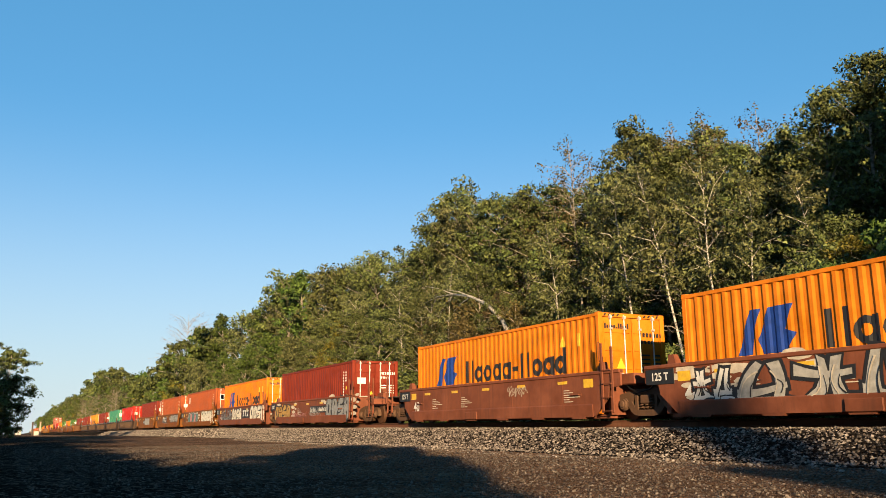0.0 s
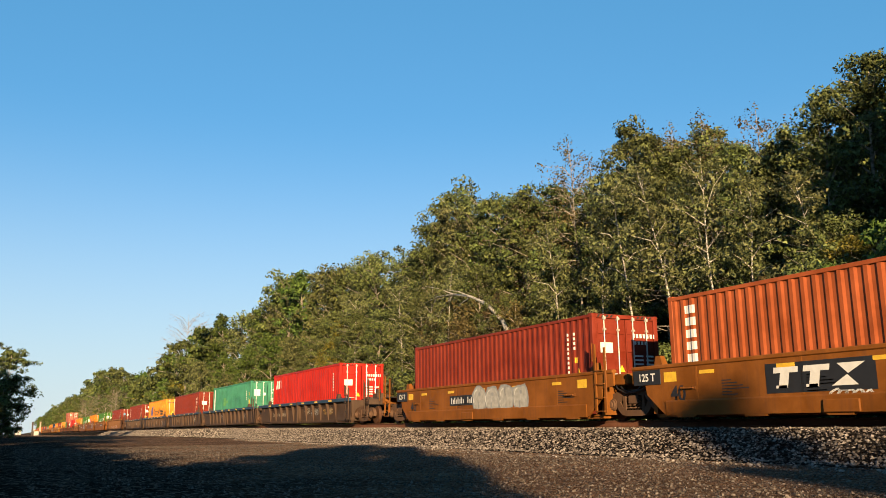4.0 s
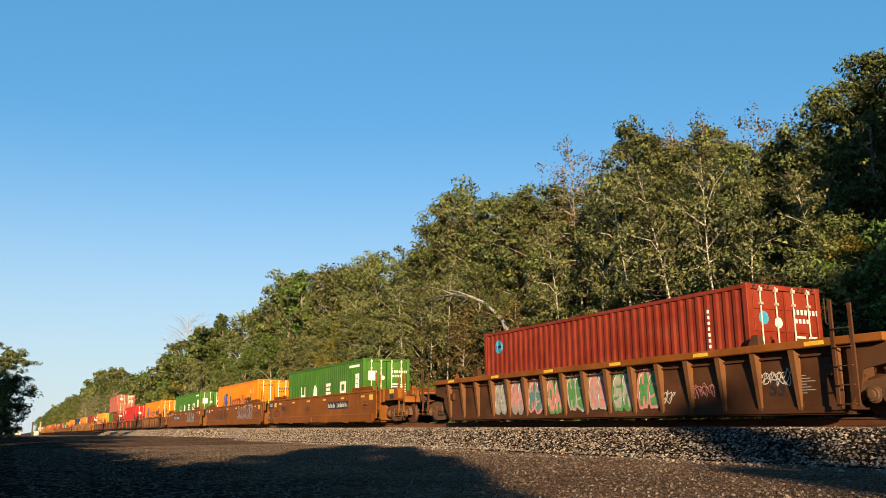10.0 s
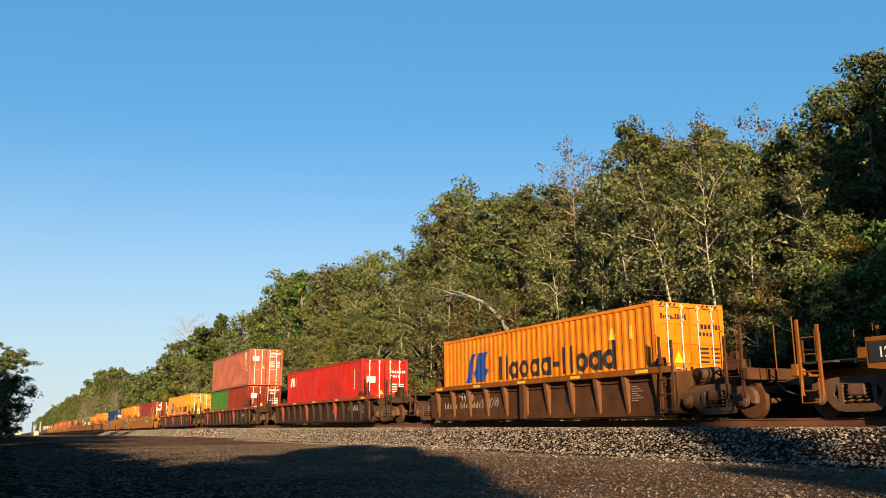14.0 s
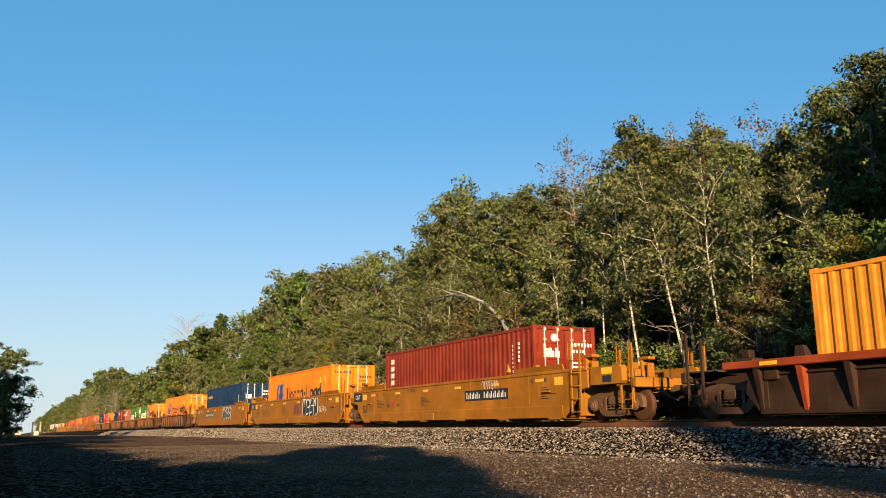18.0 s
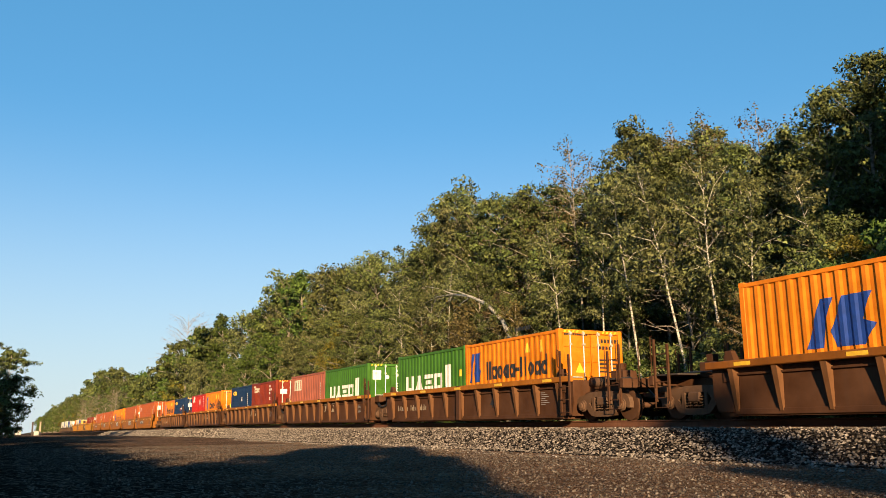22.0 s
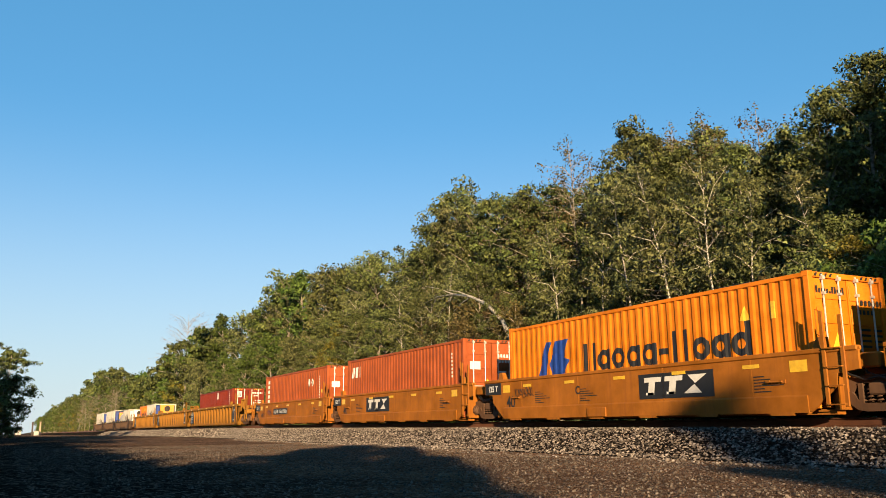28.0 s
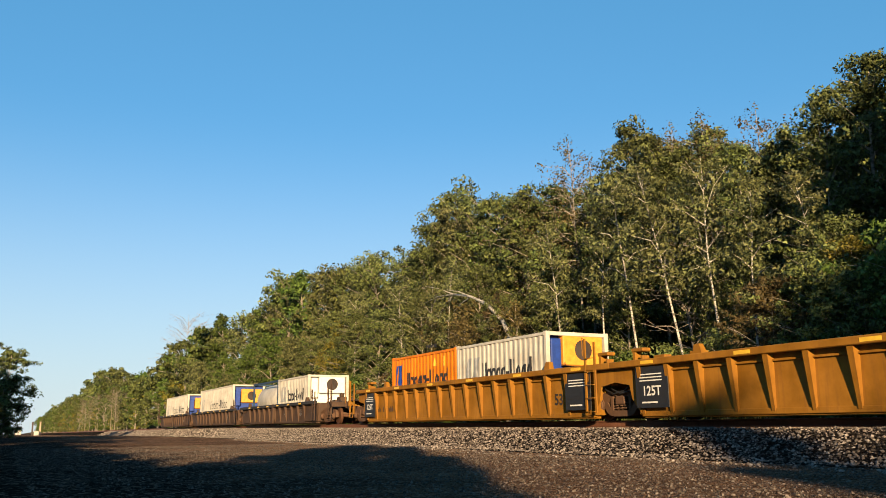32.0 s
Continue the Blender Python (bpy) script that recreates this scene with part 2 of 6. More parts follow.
class Shape:
    """Collects boxes, prisms and tubes into one mesh."""
    def __init__(self):
        self.v, self.f = [], []

    def add(self, verts, faces):
        k = len(self.v)
        self.v += [tuple(v) for v in verts]
        self.f += [tuple(i + k for i in f) for f in faces]
        return self

    def box(self, x0, x1, y0, y1, z0, z1, b=0.0):
        """A box, its long edges broken by a chamfer b."""
        if b <= 0:
            self.add([(x, y, z) for z in (z0, z1) for y in (y0, y1) for x in (x0, x1)],
                     [(0, 2, 3, 1), (4, 5, 7, 6), (0, 1, 5, 4), (1, 3, 7, 5), (3, 2, 6, 7), (2, 0, 4, 6)])
            return self
        b = min(b, (x1 - x0) / 3, (y1 - y0) / 3, (z1 - z0) / 3)
        vs = []
        for sx in (0, 1):
            for sy in (0, 1):
                for sz in (0, 1):
                    X, Y, Z = (x0, x1)[sx], (y0, y1)[sy], (z0, z1)[sz]
                    ix, iy, iz = (b, -b)[sx], (b, -b)[sy], (b, -b)[sz]
                    vs += [(X, Y + iy, Z + iz), (X + ix, Y, Z + iz), (X + ix, Y + iy, Z)]
        def ix_(sx, sy, sz, a):
            return (sx * 4 + sy * 2 + sz) * 3 + a
        fs = []
        for s in (0, 1):
            q = [ix_(s, 0, 0, 0), ix_(s, 1, 0, 0), ix_(s, 1, 1, 0), ix_(s, 0, 1, 0)]
            fs.append(tuple(q if s else q[::-1]))
            q = [ix_(0, s, 0, 1), ix_(1, s, 0, 1), ix_(1, s, 1, 1), ix_(0, s, 1, 1)]
            fs.append(tuple(q[::-1] if s else q))
            q = [ix_(0, 0, s, 2), ix_(1, 0, s, 2), ix_(1, 1, s, 2), ix_(0, 1, s, 2)]
            fs.append(tuple(q if s else q[::-1]))
        for a in (0, 1):
            for c in (0, 1):
                fs.append((ix_(a, c, 0, 0), ix_(a, c, 1, 0), ix_(a, c, 1, 1), ix_(a, c, 0, 1)))
                fs.append((ix_(a, 0, c, 0), ix_(a, 1, c, 0), ix_(a, 1, c, 2), ix_(a, 0, c, 2)))
                fs.append((ix_(0, a, c, 1), ix_(1, a, c, 1), ix_(1, a, c, 2), ix_(0, a, c, 2)))
                for d in (0, 1):
                    fs.append((ix_(a, c, d, 0), ix_(a, c, d, 1), ix_(a, c, d, 2)))
        return self.add(vs, fs)

    def prism(self, outline, y0, y1):
        """An outline in x, z drawn out from y0 to y1."""
        n = len(outline)
        self.add([(x, y0, z) for x, z in outline] + [(x, y1, z) for x, z in outline],
                 [tuple(range(n))[::-1], tuple(range(n, 2 * n))] + [(i, (i + 1) % n, n + (i + 1) % n, n + i) for i in range(n)])
        return self

    def tube(self, pts, rad, sides=6, cap=True):
        pts = [Vector(p) for p in pts]
        rad = rad if isinstance(rad, (list, tuple)) else [rad] * len(pts)
        vs, fs = [], []
        for i, p in enumerate(pts):
            d = (pts[min(i + 1, len(pts) - 1)] - pts[max(i - 1, 0)]).normalized()
            u = d.orthogonal().normalized() if abs(d.z) > 0.95 else d.cross(Vector((0, 0, 1))).normalized()
            w = d.cross(u)
            for k in range(sides):
                a = 2 * math.pi * k / sides
                vs.append(p + (u * math.cos(a) + w * math.sin(a)) * rad[i])
        for i in range(len(pts) - 1):
            for k in range(sides):
                j = (k + 1) % sides
                fs.append((i * sides + k, i * sides + j, (i + 1) * sides + j, (i + 1) * sides + k))
        if cap:
            fs.append(tuple(range(sides))[::-1])
            fs.append(tuple(range((len(pts) - 1) * sides, len(pts) * sides)))
        return self.add(vs, fs)

    def mesh(self, name, mat, smooth=False):
        return mesh(name, self.v, self.f, mat, smooth)


STORE = {}


def shared(key, make):
    """One mesh for all pieces that are alike."""
    if key not in STORE:
        STORE[key] = make()
    return STORE[key]


def part(name, me, parent, at=(0, 0, 0), label="", turn=0):
    ob = new(name, me)
    ob.parent = parent
    ob.location = at
    if turn:
        ob.rotation_euler = (0, 0, radians(turn))
    if label:
        ob["label"] = label
    return ob


# ---------- the ground: one sheet, with the ballast bank and the wooded slope ----------
def grade(x):
    """The line falls away gently beyond the near stretch."""
    s = max(0.0, -45.0 - x)
    return -0.0062 * (s - 25.0 * (1 - math.exp(-s / 25.0)))


def ground_height(x, y):
    prof = [(-400, 1.5), (-60, 0.2), (-12, 0.0), (12.6, 0.0), (13.0, 0.06), (14.2, RAIL - 0.30), (14.55, RAIL - 0.215), (17.5, RAIL - 0.215),
            (17.9, RAIL - 0.30), (19.2, 0.35), (22, 0.45), (30, 0.9), (45, 3.0), (80, 9.0), (140, 12.0), (400, 14.0), (2500, 14.0)]
    z = prof[0][1]
    for (a, za), (b, zb) in zip(prof, prof[1:]):
        if a <= y <= b:
            z = za + (zb - za) * (y - a) / (b - a)
            break
        if y > b:
            z = zb
    if y < 12.6 or y > 19:
        z += 0.05 * noise.noise((x * 0.12, y * 0.2, 0)) + 0.015 * noise.noise((x * 0.7, y * 0.9, 3))
    return z + grade(x)


def ground_sheet():
    xs = [-3000, -2000, -1500, -1200, -900, -700, -500, -400, -330, -280, -230, -200, -180, -160, -145, -130, -120, -110, -100] + [-95 + 1.0 * i for i in range(116)] + [25, 30, 40, 55, 75, 100, 150, 300, 800]
    ys = [-3000, -800, -300, -120, -60, -40, -30, -24, -18, -14, -11] + [-9 + 0.9 * i for i in range(24)] + [12.6, 13.0, 13.45, 13.9, 14.2, 14.55, 15.3, 16.1, 16.8, 17.5, 17.9, 18.5, 19.2, 20.5, 22, 25, 30, 37, 45, 60, 80, 110, 140, 250, 400, 1000, 3000]
    ys = sorted(set(ys))
    V = [(x, y, ground_height(x, y)) for y in ys for x in xs]
    n = len(xs)
    F = [(j * n + i, j * n + i + 1, (j + 1) * n + i + 1, (j + 1) * n + i) for j in range(len(ys) - 1) for i in range(n - 1)]
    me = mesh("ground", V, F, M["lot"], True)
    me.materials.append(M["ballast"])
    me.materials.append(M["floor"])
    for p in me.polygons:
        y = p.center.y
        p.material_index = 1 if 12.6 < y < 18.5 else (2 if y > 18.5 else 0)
    return tagged(new("ground", me), "brown gravel lot rising to a stone ballast bank", "ground", kind="structure")


ground_sheet()

# ---------- loose stone ----------
def stones(name, mat, label, n, xr, yr, size, seed, power=1.0, lift=0.25, grit=False):
    """Many angular stones lying on the ground, joined: nobody could count them."""
    rng = np.random.default_rng(seed)
    base = np.array([(1, 0, 0), (-1, 0, 0), (0, 1, 0), (0, -1, 0), (0, 0, 1), (0, 0, -1), (.6, .6, .5), (-.6, .55, -.5), (.5, -.6, .6)], float)
    tri = np.array([(4, 6, 0), (4, 2, 6), (0, 6, 2), (4, 1, 2), (4, 8, 3), (4, 0, 8), (0, 3, 8), (4, 3, 1), (5, 2, 7), (1, 7, 2), (5, 7, 1), (5, 1, 3), (5, 3, 0), (5, 0, 2)])
    if grit:
        base, tri = base[:6], np.array([(4, 0, 2), (4, 2, 1), (4, 1, 3), (4, 3, 0), (5, 2, 0), (5, 1, 2), (5, 3, 1), (5, 0, 3)])
    V, F = [], []
    for i in range(n):
        x = xr[1] - (xr[1] - xr[0]) * rng.random() ** power
        y = yr[0] + (yr[1] - yr[0]) * rng.random()
        s = size[0] + (size[1] - size[0]) * rng.random() ** 2
        v = base * rng.uniform(0.65, 1.2, (len(base), 1)) * np.array([1, rng.uniform(.6, .95), rng.uniform(.5, .8)]) * s
        a, b = rng.random() * 6.28, rng.normal(0, .4)
        ca, sa, cb, sb = np.cos(a), np.sin(a), np.cos(b), np.sin(b)
        v = v @ np.array([[ca, sa, 0], [-sa, ca, 0], [0, 0, 1]]) @ np.array([[1, 0, 0], [0, cb, sb], [0, -sb, cb]])
        V.append(v + (x, y, ground_height(x, y) + s * lift * rng.uniform(-0.4, 1.2)))
        F.append(tri + len(base) * i)
    me = mesh(name, np.concatenate(V), np.concatenate(F).tolist(), mat)
    return tagged(new(name, me), label, "gravel", kind="stuff")


stones("ballast_stones", M["stone"], "grey and buff crushed ballast stones on the bank", 27000, (-62, -4), (12.75, 14.95), (0.022, 0.058), 3, 0.9, 0.25, True)
stones("far_ballast_stones", M["stone"], "grey crushed ballast stones further along the bank", 4500, (-150, -62), (12.75, 14.75), (0.06, 0.13), 4, 1.3)
stones("loose_pebbles", M["pebble"], "pale pebbles strewn over the gravel lot", 40000, (-36, -4), (0.2, 12.9), (0.007, 0.030), 5, 1.15, 0.4, True)
stones("fallen_ballast", M["stone"], "stray ballast stones at the foot of the bank", 1500, (-50, -4), (11.3, 13.0), (0.025, 0.06), 6, 0.9, 0.4)


# ---------- the track ----------
def railway():
    root = tagged(new("railway_track"), "rusty steel rails on dark creosoted wooden sleepers", "railway", kind="structure")
    def rail_mesh():
        prof = [(-0.075, -0.185), (0.075, -0.185), (0.075, -0.172), (0.012, -0.155), (0.009, -0.05), (0.036, -0.035), (0.036, -0.005), (0.028, 0), (-0.028, 0), (-0.036, -0.005), (-0.036, -0.035), (-0.009, -0.05), (-0.012, -0.155), (-0.075, -0.172)]
        xs = [-2500, -1500, -900, -600, -400, -280, -200, -150, -120, -100, -85, -72, -60, -50, -42, 0, 60, 400]
        n = len(prof)
        V = [(x, y, z + grade(x)) for x in xs for y, z in prof]
        F = [(i * n + k, i * n + (k + 1) % n, (i + 1) * n + (k + 1) % n, (i + 1) * n + k) for i in range(len(xs) - 1) for k in range(n)]
        me = mesh("rail", V, F, M["rail"])
        me.materials.append(M["rail_top"])
        for p in me.polygons:
            if p.normal.z > 0.9 and p.center.z > grade(p.center.x) - 0.02:
                p.material_index = 1
        return me
    for dy in (-0.7535, 0.7535):
        part("rail", shared("rail", rail_mesh), root, (0, YC + dy, RAIL))
    tie = Shape().box(-0.115, 0.115, -1.3, 1.3, -0.17, 0, 0.012).mesh("sleeper", M["tie"])
    plate = Shape().box(-0.09, 0.09, -0.17, 0.17, 0, 0.016, 0.004).mesh("tie_plate", M["rust"])
    for i in range(190):
        x = 8 - 0.53 * i
        part("sleeper", tie, root, (x, YC + random.uniform(-0.03, 0.03), RAIL - 0.2 + grade(x)), turn=random.uniform(-0.8, 0.8))
        if i < 90:
            part("tie_plate", plate, root, (x, YC - 0.7535, RAIL - 0.202 + grade(x)))
    return root


railway()


# ---------- trees ----------
def leaves(rng, centres, radii, per, size, flat=0.75):
    """Small folded leaf sprays scattered on and in clumps."""
    n = len(centres) * per
    c = np.repeat(centres, per, 0)
    r = np.repeat(radii, per)[:, None]
    d = rng.normal(size=(n, 3))
    d /= np.linalg.norm(d, axis=1)[:, None]
    p = c + d * r * (rng.random((n, 1)) ** 0.4) * np.array([1, 1, flat])
    nrm = d + rng.normal(size=(n, 3)) * 0.5 + np.array([0, 0, 0.3])
    nrm /= np.linalg.norm(nrm, axis=1)[:, None]
    t = np.cross(nrm, rng.normal(size=(n, 3)))
    t /= np.linalg.norm(t, axis=1)[:, None] + 1e-9
    b = np.cross(nrm, t)
    s = size * rng.uniform(0.6, 1.3, (n, 1))
    V = np.stack([p - t * s + b * s * 0.6, p - t * s * 0.6 - b * s * 0.6, p + t * s], 1).reshape(-1, 3)
    F = np.arange(3 * n).reshape(n, 3)
    return V, F


def fast_mesh(name, V, F, mat):
    me = bpy.data.meshes.new(name)
    k = F.shape[1]
    me.vertices.add(len(V))
    me.vertices.foreach_set("co", V.astype(np.float32).ravel())
    me.loops.add(F.size)
    me.loops.foreach_set("vertex_index", F.astype(np.int32).ravel())
    me.polygons.add(len(F))
    me.polygons.foreach_set("loop_start", np.arange(0, F.size, k, dtype=np.int32))
    me.materials.append(mat)
    me.update(calc_edges=True)
    return me


def tree_kind(seed, H, spread, base, clumps, per, size, leaf, bark, lean=0.04, r0=0.16, clump=0.75, droop=0.0, bare=0.0, flat=0.75, full=0.55, twigs=0.35):
    """A trunk with limbs and a round-topped crown of many clumps at limb ends, H tall in all; returns the two meshes."""
    rng = np.random.default_rng(seed)
    S = Shape()
    bend = rng.normal(0, lean, 2) * H
    wob = rng.normal(0, 0.02, (9, 2)) * H * 0.3
    def axis(f):
        k = f * 8
        i = min(7, int(k))
        w = wob[i] * (1 - (k - i)) + wob[i + 1] * (k - i)
        return np.array([bend[0] * f * f + w[0] * f, bend[1] * f * f + w[1] * f, H * f])
    S.tube([axis(f) for f in np.linspace(0, 0.94, 9)], [r0 * (1.25 if i == 0 else 1) * (1 - 0.106 * i) for i in range(9)], 7)
    cs, rs = [], []
    nl = max(8, int(clumps / 5))
    lobes = rng.uniform(0.66, 1.15, 7)
    for i in range(nl):
        f = base + (0.94 - base) * ((i + rng.random()) / nl) ** 0.85
        g = (f - base) / (0.94 - base)
        prof = 1 - abs((g - full) / (1.12 - full if g > full else full + 0.25)) ** 2.4
        a = i * 2.4 + rng.normal(0, 0.4)
        L = spread * prof * lobes[i % 7] * rng.uniform(0.78, 1.08)
        up = (rng.uniform(0.15, 0.55) + 0.45 * g) * L - droop * L
        p0 = axis(f * 0.93)
        end = p0 + np.array([math.cos(a) * L, math.sin(a) * L, up])
        mid = (p0 + end) / 2 + np.array([0, 0, 0.12 * L]) + rng.normal(0, 0.05 * L, 3)
        q = r0 * (1 - 0.85 * f) * 0.55 + 0.012
        S.tube([p0, mid, end], [q, q * 0.6, q * 0.25], 4, False)
        k = max(1, clumps // nl)
        for j in range(k):
            w = 0.3 + 0.75 * (j + rng.random()) / k
            c = p0 + (end - p0) * w + rng.normal(0, 0.17 * L + 0.10, 3) * np.array([1, 1, 0.8])
            if rng.random() < twigs:
                S.tube([p0 + (end - p0) * w * 0.8, c], [q * 0.35, 0.006], 3, False)
            if rng.random() >= bare:
                cs.append(c)
                rs.append(clump * rng.uniform(0.6, 1.25))
    for j in range(max(3, clumps // 18)):
        if rng.random() >= bare:
            cs.append(axis(0.92) + rng.normal(0, 0.16 * spread, 3) * np.array([1, 1, 0.6]))
            rs.append(clump * rng.uniform(0.6, 1.0))
    k = H / max(z for _, _, z in S.v)
    if cs:
        V, F = leaves(rng, np.array(cs), np.array(rs), per, size, flat)
        k = H / np.percentile(V[:, 2], 99.7)
    S.v = [(x, y, z * k) for x, y, z in S.v]
    trunk = S.mesh("trunk", bark, True)
    return trunk, fast_mesh("crown", V * np.array([1, 1, k]), F, leaf) if cs else None


def plant(kind, name, x, y, s=1.0, turn=0.0, label="", group="", z=None, lean=(0, 0)):
    trunk, crown = kind
    root = new(name)
    root.location = (x, y, (ground_height(x, y) if z is None else z) - 0.05)
    root.rotation_euler = (radians(lean[0]), radians(lean[1]), 0)
    root.scale = (s, s, s)
    tagged(root, label, "bush" if "bush" in name else "tree", group)
    part("trunk", trunk, root, turn=turn)
    if crown:
        part("crown", crown, root, turn=turn)
    return root


# kinds for the near wood, all 10 m tall before scaling
BROAD = [tree_kind(10 + i, 10, (1.9, 2.2, 1.8, 2.1, 2.3)[i], 0.14, 172, 72, 0.078, LEAF[i % 2], M["bark"], r0=0.11, clump=0.46, bare=0.03, flat=0.62, full=0.5) for i in range(5)]
MIDDLE = [tree_kind(20 + i, 10, 2.1, 0.12, 120, 52, 0.125, LEAF[(1, 2, 5)[i]], M["bark"], r0=0.12, clump=0.56, bare=0.03, flat=0.65) for i in range(3)]
TALL = [tree_kind(30 + i, 10, 1.45, 0.28, 120, 54, 0.085, LEAF[1 + i % 2], M["bark"] if i else M["birch"], r0=0.09, clump=0.42, bare=0.1, flat=0.65, full=0.7) for i in range(3)]
BIRCH = [tree_kind(40 + i, 10, 1.3, 0.45, 60, 46, 0.078, LEAF[2], M["birch"], 0.05, 0.062, 0.48, bare=0.25, full=0.65) for i in range(3)]
GOLD = [tree_kind(50, 10, 2.1, 0.12, 100, 60, 0.11, LEAF[3], M["bark"], clump=0.6), tree_kind(51, 10, 2.0, 0.12, 90, 56, 0.10, LEAF[4], M["bark"], clump=0.55, bare=0.08)]
BUSH = [tree_kind(60 + i, 10, 4.0, 0.03, 90, 48, 0.25, LEAF[(0, 5, 1, 4)[i]], M["bark"], 0.03, 0.10, 1.25, full=0.4) for i in range(4)]
SPARSE = [tree_kind(70, 10, 1.5, 0.45, 120, 20, 0.05, LEAF[4], M["bark"], 0.04, 0.06, 0.40, bare=0.3, full=0.35, twigs=0.8)]
DEAD = [tree_kind(80, 10, 2.4, 0.25, 190, 10, 0.1, LEAF[4], M["dead"], 0.05, 0.08, 0.4, bare=1.0, full=0.6, twigs=0.9)]
FAR = [tree_kind(90 + i, 10, 2.7, 0.05, 80, 38, 0.22, LEAF[(0, 5, 1, 3)[i]], M["bark"], clump=0.70, flat=0.7) for i in range(4)]

SLIM = [tree_kind(35 + i, 10, (1.15, 1.4, 1.3)[i], 0.12, 170, 84, 0.062, LEAF[(0, 1, 0)[i]], M["bark"], r0=0.10, clump=0.38, bare=0.03, flat=0.65, full=0.5) for i in range(3)]

WOOD = "trees of the wood beyond the line"
# the skyline trees: place along the line, height of the treetop over the lot
for i, (x, top) in enumerate([(-12.5, 15.2), (-16.0, 14.6), (-19.4, 14.8), (-21.2, 15.8), (-23.4, 15.0), (-25.4, 13.4), (-27.3, 13.6), (-28.9, 15.2), (-30.8, 14.4), (-33.4, 14.8), (-35.6, 17.2), (-38.0, 15.0),
                              (-40.4, 14.6), (-43.2, 16.0), (-46.2, 15.9), (-49.4, 17.0), (-52.6, 16.9), (-56.0, 19.2), (-58.6, 17.0), (-61.6, 15.4), (-65.6, 14.9), (-70.0, 16.6), (-75.4, 16.4), (-79.0, 16.4), (-82.5, 17.0), (-89.2, 17.9),
                              (-95.0, 18.4), (-101.5, 19.5), (-106, 18.8), (-110.5, 18.2), (-119, 16.9), (-126, 17.2), (-135, 18.2), (-144, 17.2)]):
    y = 30 + (0.5, -0.6, 1.1, 0.0, -1.0)[i % 5]
    h = (top - 0.75) * y / 30 + 0.75 - ground_height(x, y)
    plant(SLIM[i % 3] if x > -40 else (BROAD[i * 3 % 5] if x > -80 else MIDDLE[i % 3]), "tree", x * y / 30, y, h / 10, x * 37 % 360, "tall leafy green deciduous tree in the wood", WOOD)
for x, y, h, k in [(-45.0, 29, 14.6, 2), (-26.5, 30, 12.6, 2), (-62.5, 30.5, 14.5, 2), (-72.5, 29.5, 14.6, 1), (-98, 29, 16.5, 1), (-54.0, 29, 15.8, 1), (-34.3, 29, 15.0, 0), (-32.0, 29.6, 14.4, 0)]:
    plant(TALL[k], "tree", x, y, h / 10, x * 53 % 360, "slender pale-leaved tree standing above the wood", WOOD)
for x, y, h in [(-40.6, 30, 17.2), (-39.6, 30, 15.6), (-31.6, 30, 15.4), (-30.2, 30.5, 15.2), (-33.0, 30, 15.6), (-26.4, 30.5, 14.6), (-44.8, 29, 14.8)]:
    plant(SPARSE[0], "tree", x, y, h / 10, x * 71 % 360, "thin reddish half-bare treetop", WOOD)
# the edge of the wood
for i in range(34):
    x = 12 - 4.4 * i + random.uniform(-1, 1)
    y = 25.3 + random.uniform(-1.2, 1.6)
    plant(BROAD[(i * 3 + 1) % 5] if -82 < x < -8 else MIDDLE[i % 3], "tree", x, y, random.uniform(0.72, 1.05) * (1 if x < -32 else 0.9), i * 77 % 360, "leafy green deciduous tree at the wood's edge", WOOD)
for i in range(30):
    x = 10 - 5.0 * i + random.uniform(-1.5, 1.5)
    plant(FAR[(0, 2, 1)[i % 3]], "tree", x, 36 + random.uniform(-2, 4), random.uniform(1.3, 1.5) * (1 if x < -40 else 0.94), i * 91 % 360, "leafy deciduous tree deep in the wood", WOOD)
for i in range(24):
    x = 10 - 7.0 * i + random.uniform(-2, 2)
    plant(FAR[i % 3], "tree", x, 46 + random.uniform(-2, 5), random.uniform(1.55, 1.75), i * 67 % 360, "dark leafy tree deep in the wood", WOOD)
for i in range(44):
    x = 8 - 3.1 * i + random.uniform(-0.9, 0.9)
    plant(BUSH[(0, 2, 1, 0, 3)[i % 5]], "bush", x, 22.6 + random.uniform(-0.7, 1.2), random.uniform(0.26, 0.44), i * 59 % 360, "leafy undergrowth bush below the trees", "undergrowth bushes")
for i in range(18):
    x = -4 - 4.3 * i
    plant(FAR[(0, 2)[i % 2]], "tree", x + random.uniform(-1, 1), 41 + random.uniform(-2, 2), random.uniform(1.35, 1.55), i * 73 % 360, "dark leafy tree deep in the wood", WOOD)
for i in range(26):
    x = -2 - 3.3 * i
    plant(FAR[(2, 0)[i % 2]], "tree", x + random.uniform(-1, 1), 29.5 + random.uniform(-1.2, 2.5), random.uniform(0.55, 0.75), i * 97 % 360, "low leafy tree inside the wood", WOOD)
